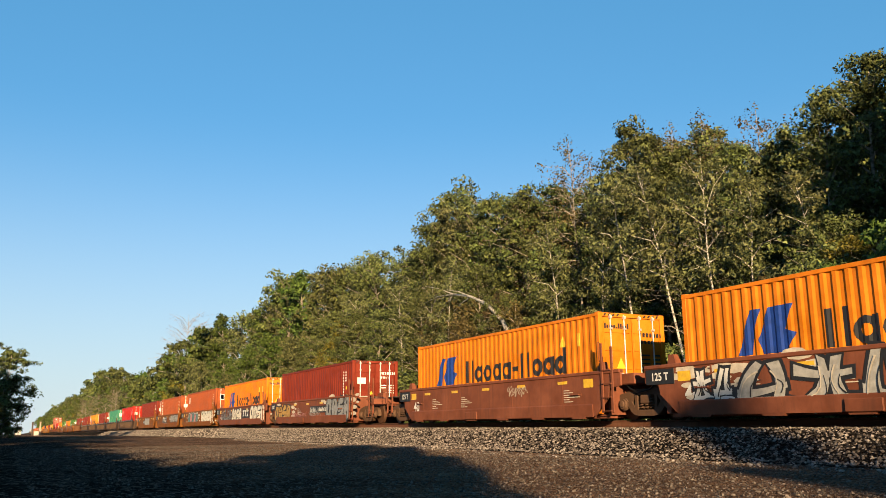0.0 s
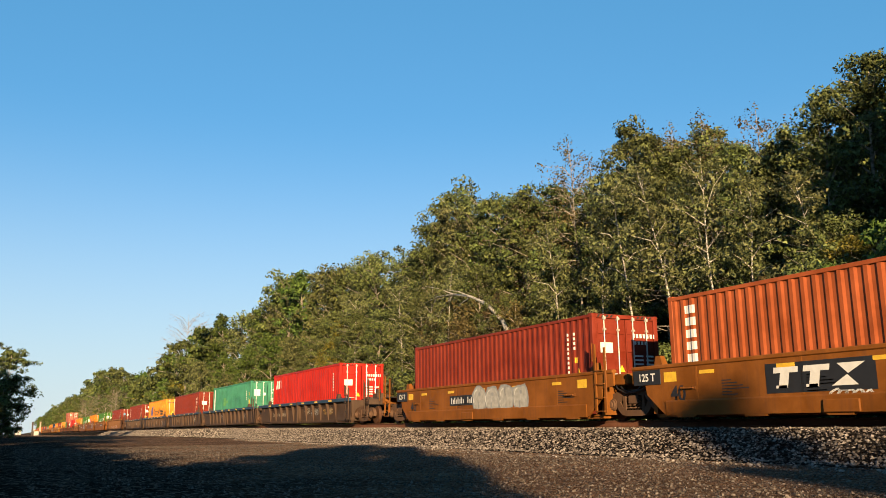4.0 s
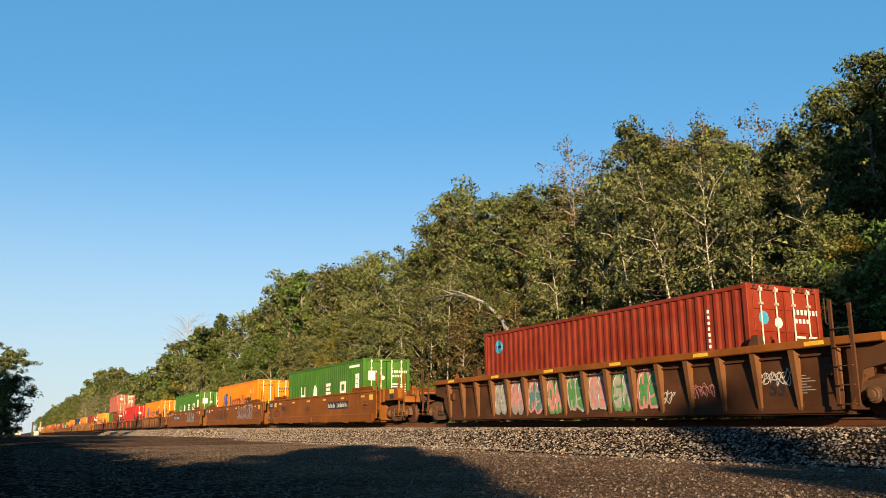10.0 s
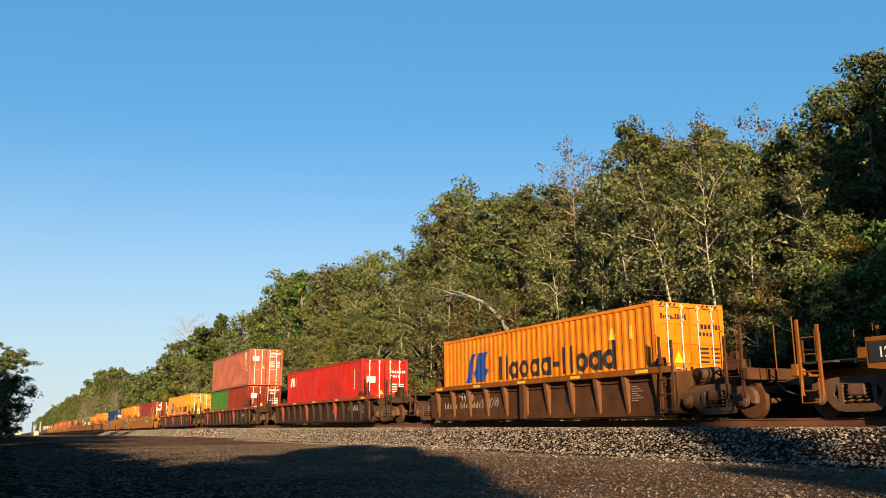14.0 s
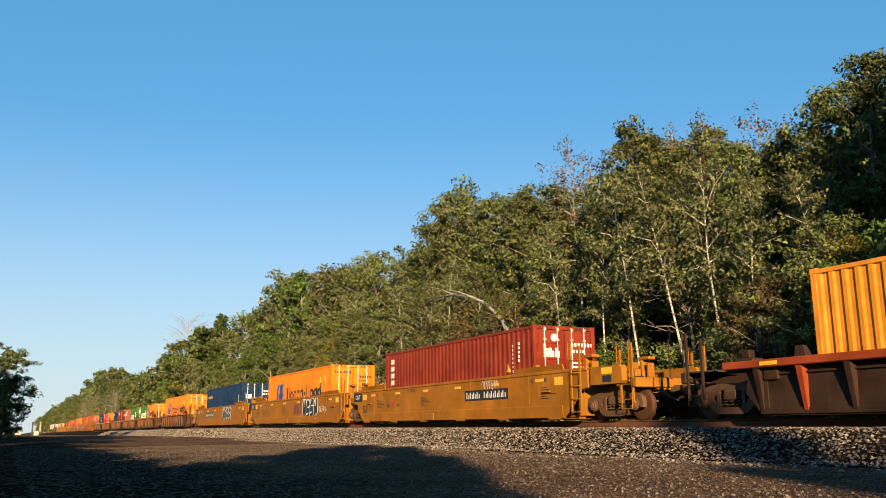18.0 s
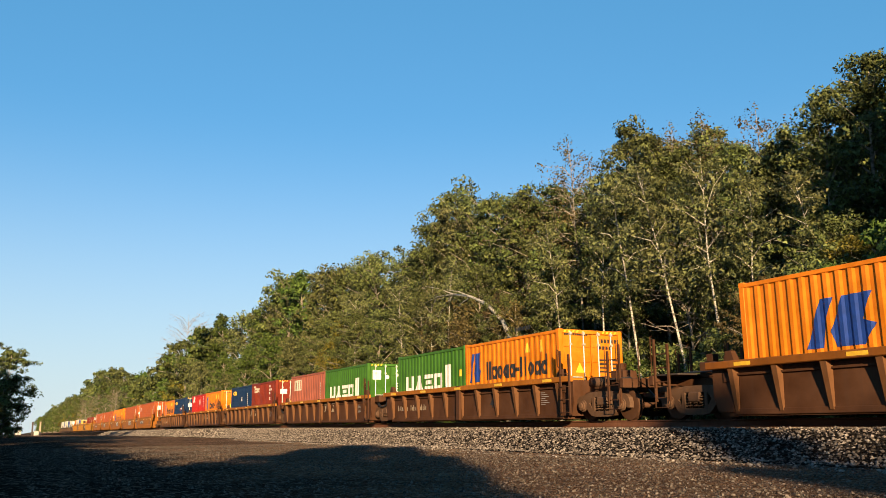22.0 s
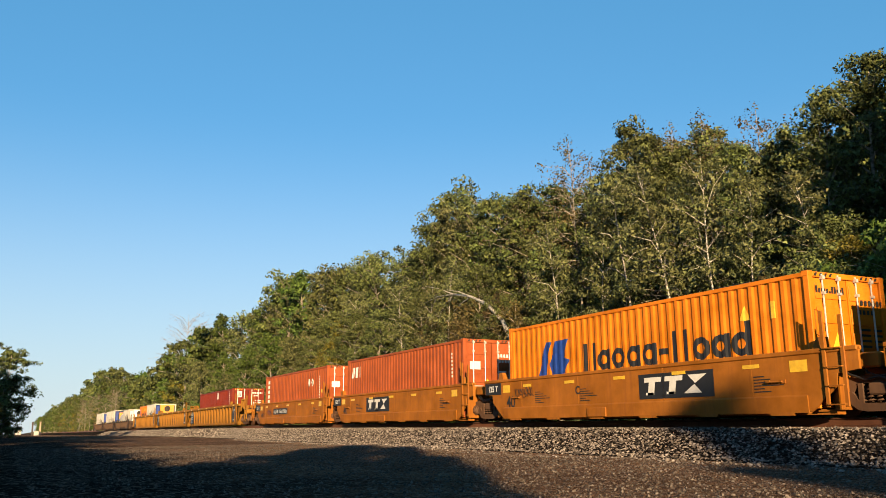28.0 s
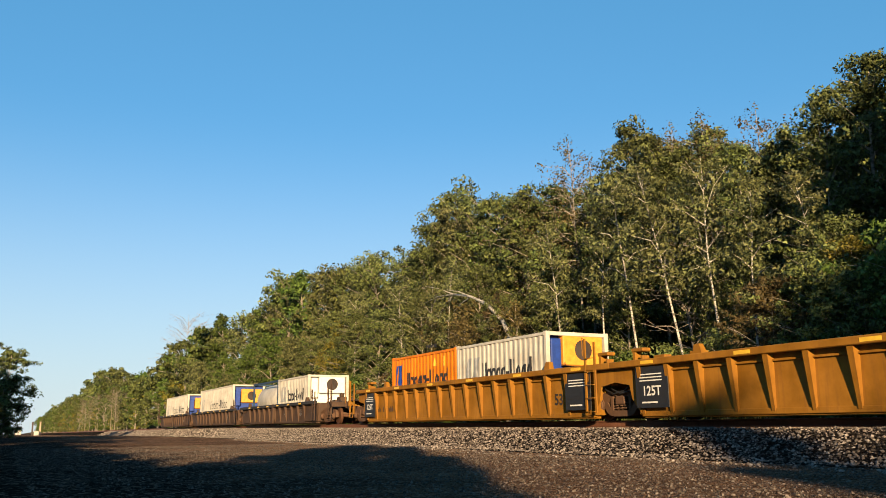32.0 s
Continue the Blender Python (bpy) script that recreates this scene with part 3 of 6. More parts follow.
# birches with white stems
for x, y, h, tilt in [(-21.6, 23.6, 9.5, (0, -4)), (-18.3, 23.9, 9.0, (0, -5)), (-25.0, 23.6, 11.5, (0, -9)), (-23.3, 23.8, 11.0, (0, -8)), (-27.9, 23.6, 11.8, (0, -6)), (-30.6, 23.8, 10.5, (0, -5)), (-34.0, 24.0, 10.5, (0, -3)), (-46.8, 24, 10.5, (2, 2)),
                      (-49.5, 24, 9.5, (-2, 4)), (-54, 24.3, 10.5, (0, -3)), (-63, 24, 11, (0, 2)), (-24.0, 25.0, 10.5, (0, -12))]:
    plant(BIRCH[int(abs(x)) % 3], "birch_tree", x, y, h / 10.0, x * 41 % 360, "slender birch with a white trunk", "birches at the wood's edge", lean=tilt)
for x, y, h, k in [(-66, 24.6, 9.0, 0), (-70.5, 24.2, 7.0, 0), (-40.5, 24.0, 7.5, 1), (-37.5, 23.5, 6.6, 1), (-17.2, 23.2, 6.0, 0), (-44, 23.6, 6.5, 1)]:
    plant(GOLD[k], "tree", x, y, h / 10.0, x * 29 % 360, ("yellowing young tree at the wood's edge", "rust-brown birch scrub at the wood's edge")[k], WOOD)
SAPLING = [tree_kind(66 + i, 10, 3.4, 0.04, 190, 56, (0.125, 0.135, 0.12)[i], LEAF[(1, 5, 4)[i]], M["bark"], 0.03, 0.08, 0.75, full=0.4, flat=0.6) for i in range(3)]
for x, y, s, k in [(-16.2, 22.0, 0.50, 0), (-18.0, 22.5, 0.58, 0), (-14.6, 22.2, 0.60, 1), (-16.9, 21.6, 0.30, 1), (-19.8, 22.2, 0.50, 2), (-21.6, 22.2, 0.36, 0)]:
    plant(SAPLING[k], "bush", x, y, s, x * 57 % 360, ("green sapling bush catching the sun", "bright green sapling bush catching the sun", "rust-tinged sapling bush at the wood's edge")[k], "undergrowth bushes")
# bare trees
plant(DEAD[0], "dead_tree", -168, 29.5, 2.3, 20, "bare bleached dead tree above the wood", WOOD)
plant(DEAD[0], "dead_tree", -52.5, 23.5, 0.62, 200, "bare fallen-looking dead tree at the wood's edge", WOOD, lean=(0, -48))
plant(DEAD[0], "dead_tree", -26.2, 25.2, 0.98, 120, "bare pale-branched dead tree among the green", WOOD, lean=(0, -8))

# the wood further down the line
for i in range(58):
    x = -142 - 7.4 * i - random.uniform(0, 3) - 0.03 * i * i
    s = 1.66 if x > -180 else (1.42 if x > -272 else (1.98 if x > -340 else 1.78))
    plant(FAR[(i * 7) % 3], "tree", x, 29 + random.uniform(-1.5, 2.5), s * random.uniform(0.86, 1.06), i * 83 % 360, "leafy tree of the distant wood", WOOD)
for i in range(40):
    x = -140 - 9.5 * i - random.uniform(0, 4)
    plant((FAR + SPARSE)[(i * 3) % 5], "tree", x, 24.5 + random.uniform(-1, 1.5), random.uniform(0.7, 1.15), i * 47 % 360, "lower tree at the edge of the distant wood", WOOD)
for i in range(9):
    x = -215 - 15 * i
    plant((DEAD + SPARSE)[i % 2], "dead_tree", x, 22.6 + random.uniform(-0.4, 0.6), random.uniform(0.9, 1.2), i * 101 % 360, "pale half-bare tree at the edge of the distant wood", WOOD)
for i in range(26):
    x = -700 - 17 * i
    plant(FAR[i % 3], "tree", x, 30 + random.uniform(-2, 3) + 0.004 * (i * i), random.uniform(1.5, 1.9), i * 61 % 360, "leafy tree of the distant wood", WOOD)


def leaning_birch():
    """The bent white birch that arches out of the wood."""
    root = tagged(new("leaning_birch"), "white birch bent over in an arch with rusty leaves", "tree", WOOD)
    x0, y0 = -36.7, 23.4
    root.location = (x0, y0, ground_height(x0, y0))
    S = Shape()
    arch = [(0, 0, 0), (-0.5, 0, 2.4), (-1.2, 0, 4.2), (-2.3, 0, 5.7), (-3.9, 0, 6.8), (-5.8, 0, 7.5), (-8.0, 0, 7.95), (-10.2, 0, 8.1), (-12.6, 0, 7.9)]
    S.tube(arch, [0.14, 0.13, 0.12, 0.11, 0.095, 0.08, 0.06, 0.04, 0.015], 8)
    for a, b in ((4, (-6.0, 0.4, 7.3)), (5, (-8.0, -0.5, 8.2)), (5, (-8.8, 0.4, 7.0)), (6, (-11.2, -0.4, 8.9)), (6, (-10.6, 0.3, 6.9)), (7, (-12.4, 0.6, 7.4))):
        S.tube([arch[a], tuple((p + q) / 2 + (0.1 if k == 2 else 0) for k, (p, q) in enumerate(zip(arch[a], b))), b], [0.05, 0.03, 0.01], 5, False)
    part("trunk", S.mesh("trunk", M["birch"], True), root)
    rng = np.random.default_rng(5)
    cs = np.array([(rng.uniform(-13.5, -6.0), rng.uniform(0.1, 1.6), rng.uniform(3.2, 7.6)) for _ in range(95)])
    V, F = leaves(rng, cs, np.full(len(cs), 0.6), 30, 0.10)
    part("crown", fast_mesh("crown", V, F, LEAF[4]), root)


leaning_birch()

# trees on the near side of the lot: one shows down the line, the others shade the lot from behind
SHADE = "trees along the near side of the lot"
NEAR = [tree_kind(120 + i, 10, 2.9, 0.04, 130, 74, 0.125, LEAF[0], M["bark"], clump=0.62, droop=0.15, flat=0.4, full=0.4) for i in range(2)]
plant(NEAR[0], "tree", -86, -0.5, 0.80, 30, "dark drooping leafy tree beside the lot", SHADE)
plant(NEAR[1], "tree", -94, -3.0, 0.98, 80, "dark drooping leafy tree beside the lot", SHADE)
plant(BUSH[0], "bush", -85.5, -0.6, 0.55, 15, "dark leafy bush below the tree beside the lot", "undergrowth bushes")
plant(BUSH[2], "bush", -80, -3.4, 0.42, 95, "dark leafy bush below the tree beside the lot", "undergrowth bushes")
SCREEN = [tree_kind(130 + i, 10, 2.5, 0.10, 80, 26, 0.34, LEAF[0], M["bark"], clump=0.85) for i in range(2)]
for x, y, s in [(-78, -9.5, 1.12), (-70, -9.3, 1.0), (-62, -9.5, 1.1), (-54.5, -9.2, 1.0), (-47, -9.5, 1.10), (-40, -9.2, 0.95), (-33, -9, 1.0), (-20, -9.5, 0.85), (-13, -9.3, 0.66), (-8.5, -9.5, 0.62),
                (-3.2, -9.2, 0.66), (2, -9.5, 0.66), (6.8, -9.2, 0.64), (11.5, -9, 0.68),
                (44.4, -9.2, 1.24), (46.8, -10, 1.28), (49.4, -9.4, 1.5), (53.5, -10.5, 1.4), (57.5, -9, 1.4)]:
    plant(SCREEN[int(abs(x * 2)) % 2], "tree", x, y, s, x * 31 % 360, "dark leafy tree beside the lot", SHADE)
# low blockers added out of view, to shade the ground nearest the camera
for i in range(13):
    plant(SCREEN[i % 2], "bush", -32 + 2.9 * i, -4.2 - 0.4 * (i % 3), (0.36, 0.33, 0.39)[i % 3], i * 57 % 360, "unseen leafy bush added to shade the near edge of the lot", "bushes along the near side of the lot")
LOBE = [tree_kind(150 + i, 10, 1.35, 0.05, 90, 50, 0.20, LEAF[0], M["bark"], clump=0.55) for i in range(2)]
for i, (x, h) in enumerate([(14.4, 8.0), (16.4, 10.2), (18.2, 10.9), (20.0, 10.6), (21.4, 9.4), (37.8, 10.9)]):
    plant(LOBE[i % 2], "tree", x, -9 - 0.3 * (i % 2), h / 10, i * 77, "dark leafy tree beside the lot", SHADE)
SPIRE = tree_kind(160, 10, 0.85, 0.05, 70, 50, 0.17, LEAF[0], M["bark"], clump=0.42, full=0.3)
for i, (x, h) in enumerate([(34.8, 10.3), (36.6, 10.6), (38.2, 10.8), (39.7, 14.0), (41.2, 11.6), (42.8, 11.8)]):
    plant(SPIRE, "tree", x, -9 - 0.3 * (i % 2), h / 10, i * 63, "slim dark leafy tree beside the lot", SHADE)
# added out of view, oversized to throw shade on the right of the wood
GIANT = [tree_kind(140 + i, 10, 1.25, 0.10, 95, 60, 0.21, LEAF[0], M["bark"], clump=0.66) for i in range(2)]
for i, (x, y, s) in enumerate([(54.6, -9.4, 2.12), (63.5, -9.2, 2.25), (70.5, -9.5, 3.4), (75, -9, 3.5), (80, -9.5, 3.5), (86, -9, 3.4), (92, -9, 3.2), (99, -9.5, 3.0)]):
    plant(GIANT[i % 2], "tree", x, y, s, i * 111 % 360, "very tall unseen tree added to shade the wood", SHADE)
# dense blockers added right of the view, keeping sun off the wood
for i in range(14):
    x = -8 + 3.0 * i
    plant(SCREEN[i % 2], "tree", x, 26.2 + 0.8 * (i % 2), 1.45 + 0.02 * i, i * 43 % 360, "unseen leafy tree added to shade the wood's right side", WOOD)


# ---------- grass beyond the track ----------
def grass(n, xr, yr, hr, seed):
    rng = np.random.default_rng(seed)
    x = rng.uniform(*xr, n)
    y = rng.uniform(*yr, n)
    z = np.array([ground_height(a, b) for a, b in zip(x, y)])
    h = rng.uniform(*hr, n)
    a = rng.uniform(0, 6.28, n)
    w = rng.uniform(0.012, 0.03, n)
    P = np.stack([x, y, z], 1)
    D = np.stack([np.cos(a) * w, np.sin(a) * w, 0 * w], 1)
    U = np.stack([rng.normal(0, .2, n) * h, rng.normal(0, .2, n) * h, h], 1)
    V = np.stack([P - D, P + D, P + U], 1).reshape(-1, 3)
    return tagged(new("grass", fast_mesh("grass", V, np.arange(3 * n).reshape(n, 3), M["grass"])), "dry green and straw-coloured grass and weeds beyond the track", "grass", kind="stuff")


grass(14000, (-75, 0), (18.6, 22.5), (0.2, 0.6), 8)

# ---------- shipping containers ----------
def corrugation(length, period=0.305, depth=0.030):
    """Breakpoints (x, inward depth) of a folded side sheet, centred."""
    n = max(2, round(length / period))
    p = length / n
    pts = []
    for i in range(n):
        x = -length / 2 + i * p
        pts += [(x, 0), (x + p * 0.30, 0), (x + p * 0.50, depth), (x + p * 0.80, depth)]
    pts.append((length / 2, 0))
    return pts


def folded_sheet(name, length, z0, z1, mat):
    pts = corrugation(length)
    V = [(x, d, z) for x, d in pts for z in (z0, z1)] + [(x, d + 0.004, z) for x, d in pts for z in (z0, z1)]
    k = 2 * len(pts)
    F = [(2 * i, 2 * i + 2, 2 * i + 3, 2 * i + 1) for i in range(len(pts) - 1)]
    F += [(k + 2 * i, k + 2 * i + 1, k + 2 * i + 3, k + 2 * i + 2) for i in range(len(pts) - 1)]
    return mesh(name, V, F, mat)


def clip_x(poly, a, b):
    for lim, sign in ((a, 1), (b, -1)):
        out = []
        for i, (x, z) in enumerate(poly):
            px, pz = poly[i - 1]
            inside, was = (x - lim) * sign >= 0, (px - lim) * sign >= 0
            if inside != was:
                t = (lim - px) / (x - px)
                out.append((lim, pz + t * (z - pz)))
            if inside:
                out.append((x, z))
        poly = out
        if not poly:
            break
    return poly


def painted(name, polys, length, mat, ribbed=True):
    """Marks painted on a side sheet: they follow its folds, 3 mm proud."""
    pts = corrugation(length) if ribbed else [(-length / 2, 0), (length / 2, 0)]
    V, F = [], []
    for i, poly in enumerate(polys):
        for (a, da), (b, db) in zip(pts, pts[1:]):
            c = clip_x(poly, a, b)
            if len(c) >= 3:
                k = len(V)
                V += [(x, da + (db - da) * (x - a) / (b - a) - 0.003 - 0.0006 * (i % 7), z) for x, z in c]
                F.append(tuple(range(k, k + len(c))))
    return mesh(name, V, F, mat)


def rect(x0, x1, z0, z1, skew=0.0):
    return [(x0, z0), (x1, z0), (x1 + skew * (z1 - z0), z1), (x0 + skew * (z1 - z0), z1)]


def word_bars(x0, x1, z0, heights, stroke=0.34):
    """A line of writing as plain bars: two strokes for each character."""
    n = len(heights)
    w = (x1 - x0) / n
    out = []
    for i, h in enumerate(heights):
        a = x0 + i * w
        if h <= 0:
            continue
        if h < 0.2:
            out.append(rect(a + w * 0.12, a + w * 0.88, z0 + 0.25, z0 + 0.25 + h))
            continue
        s = w * stroke
        out.append(rect(a + w * 0.06, a + w * 0.06 + s, z0, z0 + h))
        out.append(rect(a + w * 0.92 - s, a + w * 0.92, z0, z0 + min(h, max(h * 0.68, 0.5 if h > 0.45 else 0))))
    return out


def ring(cx, cz, rx, rz, s, n=12):
    """A plain oval band, in short straight pieces."""
    at = [(math.cos(2 * math.pi * i / n), math.sin(2 * math.pi * i / n)) for i in range(n)]
    return [[(cx + rx * c0, cz + rz * s0), (cx + rx * c1, cz + rz * s1), (cx + (rx - s) * c1, cz + (rz - s) * s1), (cx + (rx - s) * c0, cz + (rz - s) * s0)][::-1] for (c0, s0), (c1, s1) in zip(at, at[1:] + at[:1])]


def name_shapes(x0, x1, z0, plan, tall, low, s):
    """A maker's name as plain upright bars, dashes and oval bands, one mark to each place in plan."""
    w = (x1 - x0) / sum({"i": 0.62, "-": 0.7}.get(c, 1.0) for c in plan)
    out, a = [], x0
    for c in plan:
        k = w * {"i": 0.62, "-": 0.7}.get(c, 1.0)
        m = a + k / 2
        if c == "i":
            out.append(rect(m - s / 2, m + s / 2, z0, z0 + tall))
        elif c == "-":
            out.append(rect(a + k * 0.1, a + k * 0.9, z0 + low * 0.42, z0 + low * 0.42 + s))
        elif c == "n":
            out += [rect(a + k * 0.06, a + k * 0.06 + s, z0, z0 + tall), rect(a + k * 0.94 - s, a + k * 0.94, z0, z0 + tall)]
        else:
            out += ring(m, z0 + low / 2, k * 0.45, low / 2, s)
            if c in "qd":
                out.append(rect(a + k * 0.95 - s, a + k * 0.95, z0, z0 + (tall if c == "d" else low)))
        a += k
    return out


def star(cx, cz, r, n=12):
    return [(cx + r * math.cos(2 * math.pi * i / n), cz + r * math.sin(2 * math.pi * i / n)) for i in range(n)]


def diamond(cx, cz, r):
    return [(cx - r, cz), (cx, cz - r), (cx + r, cz), (cx, cz + r)]


def block_shape(x, w, z, h, k):
    """One of four plain painted blocks: open frame, wedge, stacked bars, bracket."""
    a, b, s = x - w / 2, x + w / 2, w * 0.28
    if k == 0:
        return [rect(a, a + s, z, z + h), rect(b - s, b, z, z + h), rect(a + s, b - s, z, z + h * 0.24)]
    if k == 1:
        return [[(a, z), (x, z), (x, z + h), (x - s * 0.5, z + h)], [(x, z), (b, z), (x + s * 0.5, z + h), (x, z + h)], rect(x - s * 0.5, x + s * 0.5, z, z + h * 0.1)]
    if k == 2:
        return [rect(a, b, z, z + h * 0.26), rect(a + s * 0.4, b - s * 0.4, z + h * 0.37, z + h * 0.63), rect(a, b, z + h * 0.74, z + h)]
    return [rect(a, a + s, z, z + h), rect(a + s, b, z, z + h * 0.24), rect(a + s, b, z + h * 0.76, z + h), rect(b - s, b, z + h * 0.24, z + h * 0.76)]


def side_marks(brand, L):
    """Polygons by paint for the near side; x from the middle, z from the container's floor."""
    h = L / 2
    out = []
    if brand == "liner":            # big word and slanted emblem
        k = 1.0 if L > 9 else 0.52
        e = -4.35 * k if L > 9 else -2.75
        out.append(("navy", [[(e, 1.22), (e + 0.36 * k + .05, 2.24), (e + 0.72 * k, 2.24), (e + 0.50 * k, 1.75), (e + 0.40 * k, 1.22)],
                             [(e + 0.62 * k, 1.55), (e + 0.95 * k, 2.24), (e + 1.62 * k, 2.26), (e + 1.36 * k, 1.72), (e + 1.66 * k, 1.62), (e + 1.36 * k, 1.22), (e + 0.72 * k, 1.22)]]))
        a, b = (-1.98, 4.42) if L > 9 else (-1.55, 2.35)
        q = 1.0 if L > 9 else 0.80
        out.append(("black", name_shapes(a, b, 1.22 if L > 9 else 1.26, "nqoqq-iioqd", 0.80 * q, 0.57 * q, 0.155 * q)))
        out.append(("black", word_bars(h - 2.6, h - 1.6, 2.52, [0.12] * 7, 0.3)))
        out.append(("yellow", [[(h - 2.0, 2.02), (h - 1.68, 2.02), (h - 1.84, 2.36)], rect(h - 1.12, h - 0.95, 1.98, 2.36)]))
    elif brand == "arab":           # four white capitals and a tall label
        if L > 9:
            for x, w in ((-3.25, 0.86), (-1.12, 0.86), (1.05, 0.84), (3.22, 0.88)):
                out.append(("white", block_shape(x, w, 1.32, 0.60, int(x + 4) // 2)))
            out.append(("white", [rect(5.0, 5.48, 1.32, 2.2), rect(4.2, 5.5, 2.52, 2.64)]))
            out.append(("redmark", [rect(5.12, 5.4, z, z + 0.03) for z in (1.5, 1.72, 1.95)]))
        else:
            for x in (-1.85, -0.95, -0.05, 0.80):
                out.append(("white", block_shape(x, 0.72, 1.10, 0.62, round((x + 1.85) / 0.9))))
            out.append(("white", [rect(1.45, 1.86, 1.08, 2.0)]))
            out.append(("yellow", [rect(2.55, 2.72, 1.5, 1.75)]))
    elif brand == "tall":           # short upright word near the tail, numbers near the doors
        out.append(("white", [rect(-5.5, -5.18, z, z + 0.20) for z in (1.45, 1.75, 2.05, 2.35)]))
        out.append(("white", [rect(h - 1.35, h - 1.29, 1.0 + 0.14 * i, 1.08 + 0.14 * i) for i in range(10)] + [rect(h - 0.98, h - 0.92, 1.75 + 0.14 * i, 1.83 + 0.14 * i) for i in range(5)]))
        out.append(("yellow", [[(h - 1.8, 1.45), (h - 1.5, 1.45), (h - 1.65, 1.75)], rect(h - 1.82, h - 1.3, 1.18, 1.34)]))
    elif brand == "cai":            # white word high at the tail end
        x = -h + 0.55
        out.append(("white", [rect(x, x + 0.30, 2.0, 2.50, 0.15), rect(x + 0.42, x + 0.72, 2.0, 2.50, 0.35), rect(x + 0.98, x + 1.10, 2.0, 2.52)]))
        out.append(("white", [rect(h - 1.0, h - 0.94, 1.5 + 0.14 * i, 1.58 + 0.14 * i) for i in range(7)]))
        if L < 9:
            out.append(("white", [diamond(0.6, 1.95, 0.24)]))
            out.append(("redmark", [diamond(0.25, 2.05, 0.2)]))
    elif brand == "dong":           # tall white strip at the tail end, dark patch
        out.append(("white", [rect(-5.62, -5.25, 0.95, 2.70)]))
        out.append(("lime", [rect(-2.4, -1.4, 1.35, 1.95), rect(-1.3, -0.9, 1.55, 1.75)]))
        out.append(("white", [rect(h - 1.25, h - 1.19, 1.6 + 0.14 * i, 1.69 + 0.14 * i) for i in range(5)]))
        out.append(("yellow", [[(h - 0.55, 1.30), (h - 0.2, 1.30), (h - 0.38, 1.72)], rect(h - 0.5, h - 0.35, 1.9, 2.1)]))
    elif brand == "florens":        # small square emblem near the tail
        out.append(("white", [rect(-h + 0.75, -h + 1.20, 1.95, 2.45)]))
        out.append(("navy", [rect(-h + 0.79, -h + 1.16, 1.99, 2.41)]))
        out.append(("white", [[(-h + 0.88, 2.08), (-h + 1.05, 2.08), (-h + 1.1, 2.34), (-h + 0.95, 2.34)]]))
        out.append(("white", [rect(h - 1.0, h - 0.94, 1.5 + 0.14 * i, 1.58 + 0.14 * i) for i in range(7)]))
    elif brand == "numbers":        # numbers near the doors alone
        out.append(("white", [rect(h - 1.3, h - 1.24, 1.2 + 0.14 * i, 1.28 + 0.14 * i) for i in range(9)] + [rect(h - 0.98, h - 0.92, 1.9 + 0.14 * i, 1.98 + 0.14 * i) for i in range(4)]))
        out.append(("yellow", [rect(h - 0.95, h - 0.8, 1.5, 1.66), [(h - 0.9, 1.05), (h - 0.6, 1.05), (h - 0.75, 1.35)]]))
    elif brand == "blue_disc":
        out.append(("skyblue", [star(-5.1, 2.35, 0.24)]))
        out.append(("white", [rect(-5.28, -4.92, 2.31, 2.39)] + [rect(h - 1.3, h - 1.24, 1.2 + 0.14 * i, 1.28 + 0.14 * i) for i in range(9)]))
    elif brand == "sea":            # small yellow word up at the tail end
        out.append(("yellow", name_shapes(-h + 0.55, -h + (2.1 if L > 9 else 1.65), 2.02, "ooqoo", 0.32, 0.30, 0.075)))
        out.append(("white", [rect(h - 1.0, h - 0.94, 1.0 + 0.14 * i, 1.08 + 0.14 * i) for i in range(8)]))
        if L < 9:
            out.append(("white", [diamond(0.75, 1.62, 0.22)]))
            out.append(("redmark", [diamond(0.35, 1.55, 0.2)]))
    elif brand == "sea20":
        out.append(("yellow", name_shapes(-h + 0.55, -h + 1.65, 2.02, "ooqoo", 0.32, 0.30, 0.07)))
        out.append(("white", [rect(0.05, 0.28, 1.55, 1.82)] + [rect(h - 1.25, h - 1.19, 1.0 + 0.14 * i, 1.08 + 0.14 * i) for i in range(8)] + [rect(h - 0.85, h - 0.7, 1.0, 1.2)]))
    elif brand == "toux":
        out.append(("cream", [rect(-h + 0.5, -h + 0.92, 2.34, 2.44)] + name_shapes(-h + 0.55, -h + 2.0, 1.98, "iooqo", 0.42, 0.32, 0.095)))
        out.append(("white", [rect(h - 1.75 + 0.13 * i, h - 1.67 + 0.13 * i, z, z + 0.13) for z, n in ((2.22, 4), (2.0, 5), (1.78, 3)) for i in range(n)] + [rect(h - 1.55, h - 1.4, 1.4, 1.6)]))
    elif brand == "kko":            # pale emblem box
        out.append(("cream", [rect(-2.45, -1.1, 1.75, 2.35)]))
        out.append(("salmonmark", [rect(-2.2, -2.05, 1.82, 2.28), rect(-1.75, -1.6, 1.82, 2.28), rect(-1.4, -1.25, 1.82, 2.28)]))
        out.append(("white", [rect(h - 0.75, h - 0.69, 1.1 + 0.14 * i, 1.19 + 0.14 * i) for i in range(7)]))
    elif brand == "reefer":
        e = -h + 0.55
        out.append(("grey", [[(e, 1.18), (e + 0.34, 2.1), (e + 0.62, 2.1), (e + 0.40, 1.18)], [(e + 0.55, 1.18), (e + 0.85, 2.1), (e + 1.25, 2.1), (e + 0.95, 1.5), (e + 1.1, 1.18)]]))
        a, b = (-h + 1.9, h - 0.9) if L < 9 else (-1.9, 4.2)
